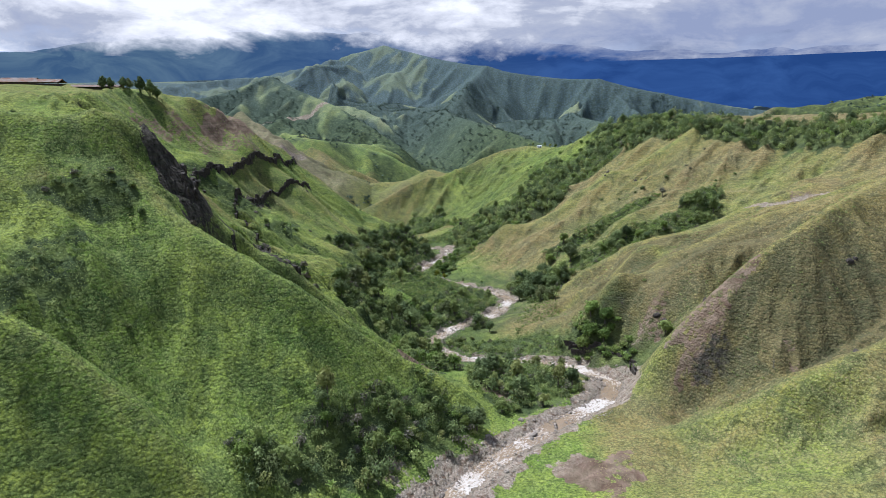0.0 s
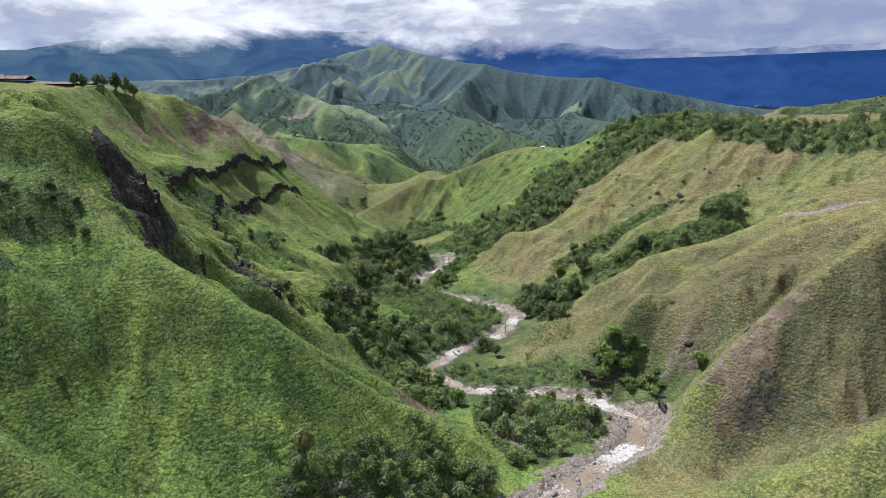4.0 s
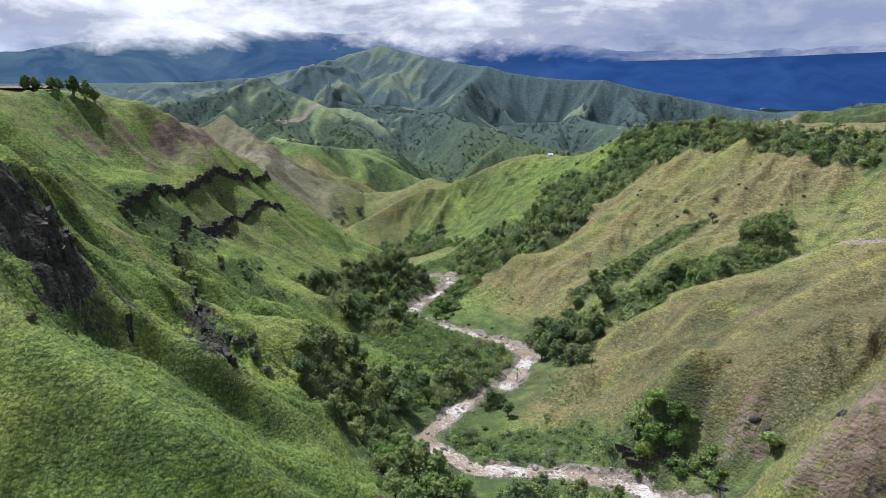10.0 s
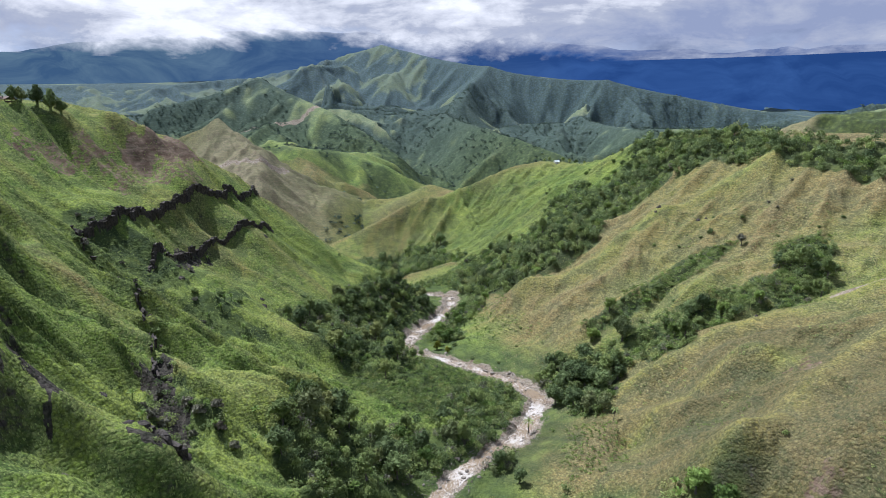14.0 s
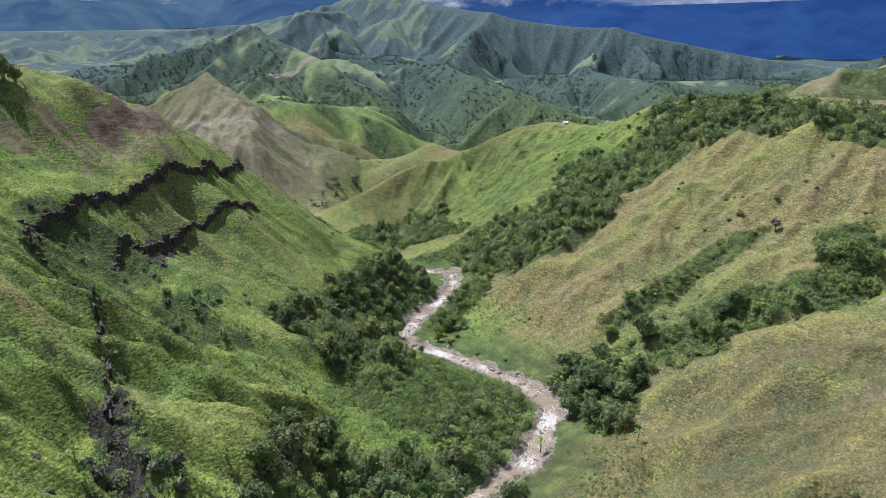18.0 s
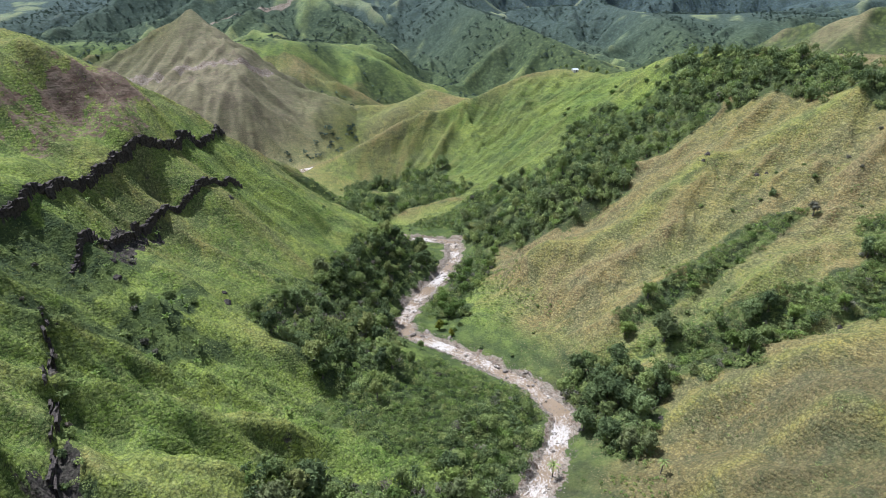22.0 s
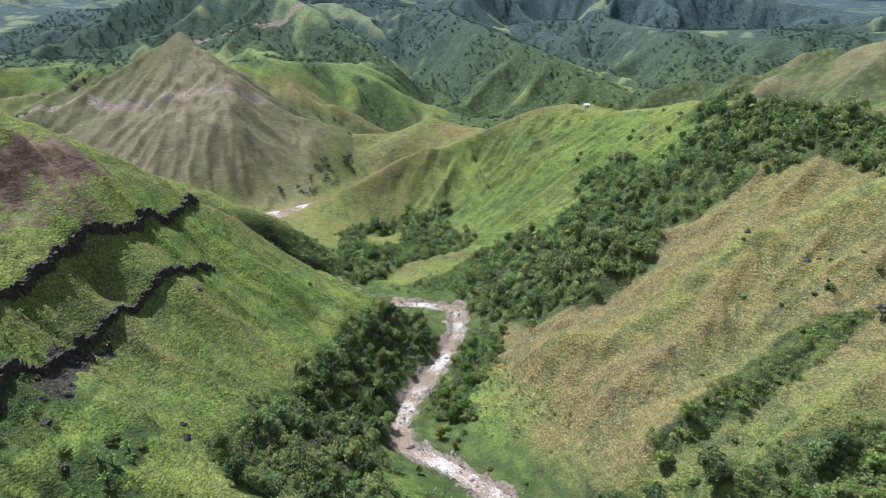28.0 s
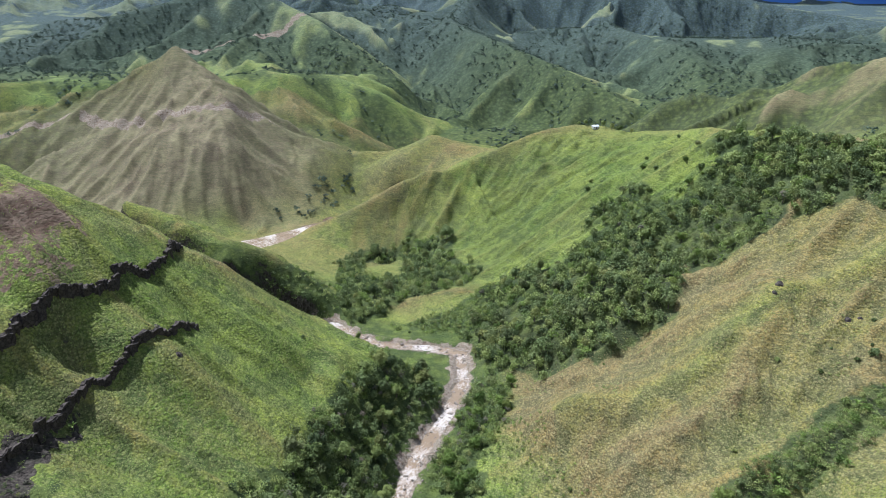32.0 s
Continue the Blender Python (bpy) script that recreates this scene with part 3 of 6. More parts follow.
def ground_z(x, y):
    """Height of the finished sheet."""
    x, y = np.atleast_1d(np.asarray(x, float)), np.atleast_1d(np.asarray(y, float))
    return on_sheet(GZ, x, y)


def gz(x, y):
    return float(ground_z(x, y)[0])


def inside(x, y, poly):
    hit = np.zeros(np.shape(x), bool)
    for (x1, y1), (x2, y2) in zip(poly, poly[1:] + poly[:1]):
        cross = ((y1 > y) != (y2 > y)) & (x < (x2 - x1) * (y - y1) / ((y2 - y1) or 1e-9) + x1)
        hit ^= cross
    return hit


# where the woods and thickets stand
WOODS = {
    "scrub_bank": [(18, 283), (20, 292), (39, 297), (58, 281), (60, 267), (41, 271), (21, 276)],
    "floor_herbs": [(-15, 402), (0, 410), (20, 403), (32, 392), (32, 370), (28, 359), (-9, 349), (-24, 351), (-47, 356), (-49, 368), (-31, 371), (-22, 375)],
    "foot_wood": [(51, 414), (63, 403), (75, 386), (80, 377), (72, 372), (47, 388)],
    "gully_wood": [(83, 393), (94, 393), (106, 389), (118, 386), (133, 391), (143, 392), (162, 405), (180, 416), (176, 390), (156, 375), (150, 377), (143, 381), (131, 382), (121, 379), (112, 381), (108, 373), (99, 371), (88, 378), (80, 377), (78, 384)],
    "hump_foot": [(-120, 628), (-100, 650), (-76, 640), (-75, 622), (-92, 616)],
    "bank_r": [(10, 548), (29, 525), (18, 494), (8, 475), (0, 462), (-8, 470), (-2, 506)],
    "toe_scrub": [(-40, 614), (-4, 618), (33, 640), (40, 636), (24, 611), (9, 592)],
    "link_wood": [(96, 628), (84, 649), (96, 666), (122, 641), (127, 613), (144, 623), (154, 611), (156, 585), (162, 557), (153, 550), (144, 548), (117, 550), (117, 575), (106, 601)],
    "river_grove": [(-80, 402), (-66, 440), (-50, 485), (-34, 531), (-14, 545), (-6, 530), (-20, 500), (-30, 470), (-30, 446), (-22, 405), (-14, 398), (-22, 378), (-40, 370), (-60, 383)],
    "dark_trees": [(49, 392), (62, 400), (74, 389), (72, 363), (62, 345), (52, 350)],
    "bend_grove": [(-54, 290), (-46, 331), (-22, 335), (-5, 333), (14, 346), (24, 326), (14, 318), (-4, 316), (-20, 296), (-26, 255), (-40, 266)],
    "lower_grove": [(-22, 247), (-18, 284), (-2, 262), (4, 244), (-10, 226)],
    "near_thicket": [(-22, 180), (-5, 197), (14, 192), (9, 180), (-8, 164), (-24, 149), (-50, 139), (-52, 148)],
    "bank_copse": [(-7, 351), (20, 396), (31, 370), (23, 339), (17, 317), (13, 331), (3, 319), (-2, 325)],
    "cut_bank_shrubs": [(-2, 289), (9, 300), (19, 287), (32, 272), (53, 271), (54, 263), (30, 262), (11, 272)],
    "hill_scrub": [(-113, 152), (-118, 174), (-105, 178), (-100, 169), (-105, 152), (-105, 141)],
    "shelf_scrub": [(-130, 189), (-125, 198), (-108, 206), (-100, 199), (-116, 189)],
    "hollow_scrub": [(-166, 386), (-150, 390), (-132, 399), (-114, 406), (-118, 379), (-132, 357), (-140, 350), (-152, 366)],
    "slope_scrub": [(-133, 351), (-122, 362), (-97, 374), (-75, 381), (-78, 370), (-103, 351), (-125, 339)],
    "island": [(10, 228), (24, 250), (52, 248), (54, 232), (38, 212), (22, 206)],
    "slope_wood": [(11, 556), (9, 593), (24, 618), (38, 637), (65, 620), (83, 630), (96, 628), (106, 601), (117, 575), (112, 547), (100, 528), (85, 526), (66, 520), (44, 530)],
    "top_wood": [(160, 650), (172, 625), (190, 592), (206, 560), (204, 545), (188, 542), (174, 543), (162, 548), (158, 563), (154, 585), (152, 611), (150, 640)],
    "ridge_trees": [(300, 405), (262, 445), (244, 476), (226, 508), (210, 553), (194, 586), (176, 612), (160, 592), (176, 556), (188, 522), (204, 482), (222, 450), (248, 412), (284, 376)],
    "gully_bushes": [(70, 417), (77, 426), (94, 431), (107, 436), (120, 446), (134, 450), (149, 453), (161, 444), (153, 444), (133, 436), (121, 430), (107, 425), (97, 422), (90, 416), (74, 413)],
    "foot_bushes": [(68, 406), (92, 402), (112, 401), (133, 397), (127, 383), (91, 395)],
    "field_trees": [(-92, 739), (-80, 766), (-38, 763), (-4, 744), (0, 707), (23, 664), (11, 654), (-8, 647), (-32, 652), (-45, 628), (-65, 615), (-78, 639)],
    "bank_bushes": [(-8, 464), (2, 494), (12, 482), (9, 464), (4, 447), (-4, 447)],
    "side_gully": [(169, 429), (189, 422), (182, 405), (165, 388), (119, 389), (119, 396), (160, 401)],
    "bright_bushes": [(61, 277), (71, 266), (83, 254), (84, 246), (78, 247), (70, 258), (58, 268)],
    "ravine": [(-92, 296), (-82, 296), (-73, 280), (-65, 280), (-60, 272), (-76, 268), (-86, 280)],
    "mid_bushes": [(-110, 360), (-95, 372), (-88, 400), (-96, 402), (-108, 380)],
}
BARE_STRIP = [(84, 224), (96, 228), (106, 227), (122, 228), (116, 222), (104, 217), (98, 213), (92, 209), (86, 213), (90, 218)]
BROWN_SLOPE = [(-180, 444), (-176, 464), (-168, 492), (-156, 502), (-144, 482), (-150, 466), (-160, 440), (-168, 424)]
ROCK_FACES = [[(-132, 417), (-126, 422), (-123, 436), (-121, 427), (-122, 418), (-119, 398), (-125, 394), (-130, 402)], [(-110, 226), (-112, 246), (-104, 256), (-95, 246), (-88, 232), (-90, 216), (-99, 220)], [(-89, 240), (-86, 248), (-80, 240), (-80, 233)], [(-70, 241), (-64, 251), (-58, 247), (-63, 239)], [(-90, 287), (-91, 306), (-84, 300), (-75, 282), (-66, 263), (-78, 274)]]
FIELD = [(-69, 697), (-74, 752), (-42, 748), (-37, 699)]


def land_cut(x, y):
    """0 on the spurs, 1 in the gullies."""
    return on_sheet(HOLLOW, x, y)


def olive_hill(x, y):
    return np.clip(1.3 * (np.exp(-(((x - 108) / 58) ** 2 + ((y - 305) / 58) ** 2)) + np.exp(-(((x - 140) / 50) ** 2 + ((y - 208) / 26) ** 2))), 0, 1)


def ground_masks():
    x, y, z = GX, GY, GZ
    hollow = HOLLOW
    far = np.hypot(x, y)
    patch = fbm(x / 55, y / 55, 3, 101)
    right = smooth(4, 48, x + 0.07 * (y - 400) + 13 * fbm(x / 40, y / 40, 3, 115))
    dry = 0.10 + 0.80 * right * (1 - smooth(560, 700, y)) + 0.14 * patch + 0.20 * (1 - right) * smooth(380, 440, y)
    dry = dry + 0.22 * smooth(40, 90, x) * np.exp(-((y - 250) / 60) ** 2)
    dry = np.where(y > 600, 0.30 - 0.12 * smooth(0, 40, x) + 0.14 * patch + 0.26 * np.exp(-(((x + 60) / 90) ** 2 + ((y - 780) / 45) ** 2)), dry)
    dry = dry - 0.55 * np.exp(-(((x - 75) / 65) ** 2 + ((y - 155) / 38) ** 2))
    dry = dry + 0.26 * smooth(830, 920, y) * (1 - smooth(1250, 1400, far))
    # crests and fins yellower: drier grass, partly the sun on them in colour
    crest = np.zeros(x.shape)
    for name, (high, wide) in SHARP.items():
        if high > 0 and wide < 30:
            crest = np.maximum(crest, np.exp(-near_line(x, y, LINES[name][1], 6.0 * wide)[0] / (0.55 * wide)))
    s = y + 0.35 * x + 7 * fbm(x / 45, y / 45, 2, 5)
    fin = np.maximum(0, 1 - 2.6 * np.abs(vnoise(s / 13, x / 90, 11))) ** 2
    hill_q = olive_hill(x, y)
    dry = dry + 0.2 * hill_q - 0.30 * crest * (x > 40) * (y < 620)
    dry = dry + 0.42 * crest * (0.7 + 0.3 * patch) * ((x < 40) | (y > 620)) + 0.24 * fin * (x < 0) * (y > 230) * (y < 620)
    pyr = np.exp(-(((x + 330) / 230) ** 2 + ((y - 985) / 190) ** 2))
    dry = dry + 0.60 * pyr
    dry = np.where(far > 1250, 0.26 + 0.25 * patch - 0.25 * hollow, dry)
    for name in ("gully_s", "draw_r", "draw_q", "slope_s"):
        dry = dry - 0.42 * np.exp(-near_line(x, y, LINES[name][1], 120)[0] / 12)
    rd, _, share = near_line(x, y, RIVER, 300)
    lush = (1 - smooth(14, 40, rd)) * (1 - right * 0.8)
    dry = np.clip(dry - 0.35 * lush, 0, 1)
    half = 3.0 + 2.0 * vnoise(share * 40, share * 0, 91)
    half = half + 4.0 * (1 - smooth(235, 262, y))
    bare = 1 - smooth(half, half + 3.0, rd + 2.5 * vnoise(x / 5, y / 5, 103))
    bd, _, _ = near_line(x, y, BROOK, 200)
    bare = np.maximum(bare, 1 - smooth(14, 20, bd + 4 * vnoise(x / 9, y / 9, 104)))
    for cx, cy, rad, amt in ((91, 254, 8, 0.55), (103, 226, 9, 0.55), (97, 240, 6, 0.4), (118, 196, 6, 0.4), (-150, 464, 13, 0.55), (-192, 436, 14, 0.6), (-203, 424, 12, 0.55), (-172, 452, 10, 0.5), (-162, 486, 18, 0.9), (-172, 470, 14, 0.8), (-185, 455, 10, 0.6), (46, 165, 12, 0.9), (22, 222, 7, 0.7), (-8, 215, 8, 0.75), (-14, 209, 5, 0.6), (24, 243, 7, 0.8), (-14, 160, 7, 0.6),
                             (205, 350, 9, 0.5), (-190, 438, 8, 0.5), (120, 312, 5, 0.5)):
        d = np.hypot(x - cx, (y - cy)) / rad
        bare = np.maximum(bare, amt * (1 - smooth(0.5, 1.25, d + 0.5 * fbm(x / 7, y / 7, 3, 105))))
    bare = np.maximum(bare, 0.62 * inside(x + 2 * vnoise(x / 3, y / 3, 109), y + 2 * vnoise(x / 3, y / 3, 110), BARE_STRIP))
    bare = np.maximum(bare, 0.52 * inside(x + 7 * vnoise(x / 9, y / 9, 113), y + 7 * vnoise(x / 9, y / 9, 114), BROWN_SLOPE))
    stony = 1 - smooth(12, 26, rd)
    for pts, wide in ((ROAD_CUT, 6.0), (PATH_LINE, 1.6), (ROAD_FAR, 9.0), (ROAD_SIDE, 5.0)):
        d, _, _ = near_line(x, y, pts, 60)
        bare = np.maximum(bare, (1 - smooth(wide * 0.6, wide, d)))
        stony = np.maximum(stony, 1 - smooth(wide, wide * 1.6, d))
    wood = np.zeros(x.shape)
    m = (far < 900) & (np.abs(x) < 300)
    px, py = x[m] + 4 * vnoise(x[m] / 6, y[m] / 6, 106), y[m] + 4 * vnoise(x[m] / 6, y[m] / 6, 107)
    w = np.zeros(px.shape)
    for poly in WOODS.values():
        w = np.maximum(w, inside(px, py, poly).astype(float))
    floor_d, _, _ = near_line(px, py, RIVER, 60)
    w = np.maximum(w, 0.9 * (1 - smooth(13, 34, floor_d)) * (py > 240))
    f = inside(px, py, FIELD)
    w[f] = 0
    wood[m] = w
    hills = smooth(-0.05, 0.30, 0.8 * fbm(x / 150, y / 150, 4, 108) + 1.3 * (hollow - 0.42) + 0.25 * smooth(1300, 2200, far) - 0.06 + 0.42 * smooth(-200, 50, x) * smooth(950, 1150, far) * (1 - 0.6 * smooth(2300, 2700, far))) * smooth(850, 1100, far) * (1 - 0.9 * pyr)
    # woodland tint also grows with distance, part of the painted haze
    wood = np.maximum(wood, np.maximum(hills, 0.10 * smooth(1050, 1500, far) + 0.5 * smooth(1900, 3000, far)))
    rock = np.zeros(x.shape)
    m = (far < 480) & (x < -50) & (x > -136)
    px, py = x[m] + 2.5 * vnoise(x[m] / 4, y[m] / 4, 111), y[m] + 2.5 * vnoise(x[m] / 4, y[m] / 4, 112)
    rock[m] = np.max([inside(px, py, f) for f in ROCK_FACES], 0)
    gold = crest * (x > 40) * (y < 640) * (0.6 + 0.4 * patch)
    hills_right = np.exp(-(((x - 450) / 260) ** 2 + ((y - 1080) / 200) ** 2))
    # right hill's gullies and the middle ridge's face toned darker with the woodland tint
    wood = np.maximum(wood, 0.5 * hills_right * smooth(0.3, 0.7, hollow))
    wood = np.maximum(wood, np.clip(0.46 + 0.35 * patch, 0, 0.75) * np.exp(-(((x - 30) / 110) ** 2 + ((y - 725) / 75) ** 2)))
    dry = np.clip(dry + 0.4 * hills_right, 0, 1)
    ash_far = 0.55 * smooth(0.2, 0.6, hills_right)
    ash = smooth(0.25, 0.75, pyr + 0.12 * patch) * (1 - 0.75 * smooth(35, 95, z - 18 - 0.22 * (x + 330)) * smooth(-330, -390, x))
    # remote and distant carry the haze that is painted on the far ground
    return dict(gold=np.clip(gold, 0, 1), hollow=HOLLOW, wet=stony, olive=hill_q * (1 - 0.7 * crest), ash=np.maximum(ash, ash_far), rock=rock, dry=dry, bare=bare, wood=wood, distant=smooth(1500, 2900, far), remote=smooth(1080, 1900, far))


MASKS = ground_masks()

def grid_mesh(name, gx, gy, gz, closed=True):
    n, m = gz.shape
    me = bpy.data.meshes.new(name)
    co = np.stack([gx, gy, gz], -1).reshape(-1, 3)
    i, j = np.meshgrid(np.arange(n - 1), np.arange(m if closed else m - 1), indexing="ij")
    j2 = (j + 1) % m
    quads = np.stack([i * m + j, i * m + j2, (i + 1) * m + j2, (i + 1) * m + j], -1).reshape(-1, 4)[:, ::-1]
    me.vertices.add(len(co))
    me.vertices.foreach_set("co", co.astype(np.float32).ravel())
    me.loops.add(quads.size)
    me.loops.foreach_set("vertex_index", quads.astype(np.int32).ravel())
    me.polygons.add(len(quads))
    me.polygons.foreach_set("loop_start", np.arange(0, quads.size, 4, dtype=np.int32))
    me.update(calc_edges=True)
    me.polygons.foreach_set("use_smooth", np.ones(len(quads), bool))
    return me


# ======== materials ========
class Nodes:
    """A small helper to wire a node material."""

    def __init__(self, name):
        self.mat = bpy.data.materials.new(name)
        self.mat.use_nodes = True
        self.t = self.mat.node_tree
        self.t.nodes.clear()
        self.out = self.t.nodes.new("ShaderNodeOutputMaterial")

    def add(self, kind, **values):
        n = self.t.nodes.new(kind)
        if "operation" in values:
            n.operation = values["operation"]
        if "feature" in values:
            n.feature = values["feature"]
        if "data_type" in values:
            n.data_type = values["data_type"]
        if "attribute_name" in values:
            n.attribute_name = values["attribute_name"]
        if "uv_map" in values:
            n.uv_map = values["uv_map"]
        if "wave_type" in values:
            n.wave_type = values["wave_type"]
        if "bands_direction" in values:
            n.bands_direction = values["bands_direction"]
        return n

    def put(self, socket, value):
        if isinstance(value, bpy.types.NodeSocket):
            self.t.links.new(value, socket)
        elif isinstance(value, (tuple, list)) and len(value) == 3 and socket.type == "RGBA":
            socket.default_value = (*value, 1)
        else:
            socket.default_value = value

    def pos(self):
        return self.add("ShaderNodeNewGeometry").outputs["Position"]

    def scaled(self, vec, s):
        n = self.add("ShaderNodeVectorMath", operation="MULTIPLY")
        self.put(n.inputs[0], vec)
        n.inputs[1].default_value = s if isinstance(s, tuple) else (s, s, s)
        return n.outputs[0]

    def noise(self, vec, scale, detail=4, rough=0.55, distort=0.0):
        n = self.add("ShaderNodeTexNoise")
        self.put(n.inputs["Vector"], vec)
        n.inputs["Scale"].default_value, n.inputs["Detail"].default_value = scale, detail
        n.inputs["Roughness"].default_value, n.inputs["Distortion"].default_value = rough, distort
        return n.outputs["Fac"]

    def voronoi(self, vec, scale, feature="F1"):
        n = self.add("ShaderNodeTexVoronoi", feature=feature)
        self.put(n.inputs["Vector"], vec)
        n.inputs["Scale"].default_value = scale
        return n.outputs["Distance"]

    def ramp(self, fac, a, b, lo=0.0, hi=1.0):
        n = self.add("ShaderNodeMapRange")
        self.put(n.inputs[0], fac)
        n.inputs[1].default_value, n.inputs[2].default_value = a, b
        n.inputs[3].default_value, n.inputs[4].default_value = lo, hi
        return n.outputs[0]

    def math(self, op, a, b):
        n = self.add("ShaderNodeMath", operation=op)
        self.put(n.inputs[0], a)
        self.put(n.inputs[1], b)
        return n.outputs[0]

    def mix(self, fac, a, b):
        n = self.add("ShaderNodeMix", data_type="RGBA")
        self.put(n.inputs[0], fac)
        self.put(n.inputs[6], a)
        self.put(n.inputs[7], b)
        return n.outputs[2]

    def attr(self, name):
        return self.add("ShaderNodeAttribute", attribute_name=name).outputs["Fac"]

    def bump(self, height, strength, distance, normal=None):
        n = self.add("ShaderNodeBump")
        self.put(n.inputs["Height"], height)
        n.inputs["Strength"].default_value, n.inputs["Distance"].default_value = strength, distance
        if normal:
            self.put(n.inputs["Normal"], normal)
        return n.outputs["Normal"]

    def surface(self, color, rough=0.9, spec=0.15, normal=None, translucent=0.0, metal=0.0):
        p = self.add("ShaderNodeBsdfPrincipled")
        self.put(p.inputs["Base Color"], color)
        self.put(p.inputs["Roughness"], rough)
        p.inputs["Specular IOR Level"].default_value = spec
        p.inputs["Metallic"].default_value = metal
        if normal:
            self.put(p.inputs["Normal"], normal)
        shader = p.outputs[0]
        if translucent:
            tr = self.add("ShaderNodeBsdfTranslucent")
            self.put(tr.inputs["Color"], color)
            m = self.add("ShaderNodeMixShader")
            m.inputs[0].default_value = translucent
            self.t.links.new(shader, m.inputs[1])
            self.t.links.new(tr.outputs[0], m.inputs[2])
            shader = m.outputs[0]
        self.t.links.new(shader, self.out.inputs["Surface"])
        return self.mat


def ground_material():
    k = Nodes("grassland")
    p = k.pos()
    wob = k.add("ShaderNodeTexNoise")
    k.put(wob.inputs["Vector"], p)
    wob.inputs["Scale"].default_value, wob.inputs["Detail"].default_value = 0.9, 2
    bent = k.add("ShaderNodeVectorMath", operation="MULTIPLY_ADD")
    k.put(bent.inputs[0], wob.outputs["Color"])
    bent.inputs[1].default_value = (0.9, 0.9, 0.9)
    k.put(bent.inputs[2], p)
    bent = bent.outputs[0]
    fine = k.noise(p, 1.3, 6, 0.80)
    tuft = k.voronoi(bent, 1.25)            # tussocks about a metre wide
    mound = k.voronoi(bent, 0.75)           # clumps of tussocks
    patch = k.noise(p, 0.16, 5, 0.6, 0.6)
    broad = k.noise(p, 0.022, 4, 0.55, 0.8)
    dryness, hollow, remote = k.attr("dry"), k.attr("hollow"), k.attr("remote")
    lush = k.mix(k.ramp(patch, 0.38, 0.62), (0.114, 0.180, 0.030), (0.206, 0.278, 0.046))
    lush = k.mix(k.ramp(broad, 0.42, 0.62), lush, (0.268, 0.316, 0.056))
    straw = k.mix(k.ramp(patch, 0.36, 0.64), (0.172, 0.127, 0.043), (0.305, 0.232, 0.076))
    straw = k.mix(k.ramp(broad, 0.40, 0.60), straw, (0.212, 0.154, 0.068))
    d2 = k.math("ADD", dryness, k.ramp(patch, 0.3, 0.7, -0.12, 0.12))
    d2 = k.math("ADD", d2, k.ramp(hollow, 0.25, 0.75, 0.10, -0.24))
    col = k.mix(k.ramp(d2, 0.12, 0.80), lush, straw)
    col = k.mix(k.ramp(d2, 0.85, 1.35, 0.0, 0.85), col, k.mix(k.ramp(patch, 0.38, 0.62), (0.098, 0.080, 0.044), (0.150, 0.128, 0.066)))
    # crest tint: golden grass, brightened in colour as if sunlit
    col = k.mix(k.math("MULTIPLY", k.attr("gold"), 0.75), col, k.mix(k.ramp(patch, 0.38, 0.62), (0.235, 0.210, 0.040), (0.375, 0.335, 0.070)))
    # olive-brown hill above the bend
    olive = k.mix(k.ramp(patch, 0.36, 0.64), (0.082, 0.074, 0.034), (0.148, 0.126, 0.056))
    col = k.mix(k.math("MULTIPLY", k.attr("olive"), 0.85), col, olive)
    # ash-brown hillside of the pyramid
    ash = k.mix(k.ramp(k.noise(p, 0.05, 5, 0.65, 0.8), 0.36, 0.64), (0.156, 0.122, 0.092), (0.285, 0.250, 0.150))
    col = k.mix(k.math("MULTIPLY", k.attr("ash"), 0.88), col, ash)
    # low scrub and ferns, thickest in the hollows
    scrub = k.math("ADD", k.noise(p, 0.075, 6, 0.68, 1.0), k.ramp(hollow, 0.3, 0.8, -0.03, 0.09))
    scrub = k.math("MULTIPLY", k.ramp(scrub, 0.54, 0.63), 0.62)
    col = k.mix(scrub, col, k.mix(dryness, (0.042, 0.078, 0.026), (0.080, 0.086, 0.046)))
    # tussock by tussock: darker gaps, dead and fresh ones
    clump = k.add("ShaderNodeTexVoronoi", feature="F1")
    k.put(clump.inputs["Vector"], bent)
    clump.inputs["Scale"].default_value = 1.25
    tone = k.add("ShaderNodeSeparateColor")
    k.put(tone.inputs[0], clump.outputs["Color"])
    col = k.mix(k.ramp(tone.outputs[0], 0.55, 1.0, 0.0, 0.55), col, (0.046, 0.064, 0.024))
    dull = k.ramp(k.attr("olive"), 0.0, 1.0, 1.0, 0.35)
    col = k.mix(k.math("MULTIPLY", dull, k.ramp(tone.outputs[1], 0.50, 1.0, 0.0, 0.58)), col, k.mix(dryness, (0.262, 0.318, 0.090), (0.360, 0.308, 0.142)))
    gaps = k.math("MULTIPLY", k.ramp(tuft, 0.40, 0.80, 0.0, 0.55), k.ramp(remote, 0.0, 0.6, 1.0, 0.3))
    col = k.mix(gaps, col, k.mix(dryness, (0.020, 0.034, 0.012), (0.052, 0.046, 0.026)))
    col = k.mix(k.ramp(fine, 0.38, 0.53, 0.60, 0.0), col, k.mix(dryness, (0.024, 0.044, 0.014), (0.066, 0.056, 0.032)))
    spark = k.ramp(k.noise(p, 2.3, 4, 0.75), 0.54, 0.64, 0.0, 0.55)
    col = k.mix(k.math("MULTIPLY", dull, spark), col, k.mix(dryness, (0.265, 0.315, 0.100), (0.370, 0.318, 0.160)))
    col = k.mix(k.math("MULTIPLY", k.attr("ash"), 0.45), col, ash)
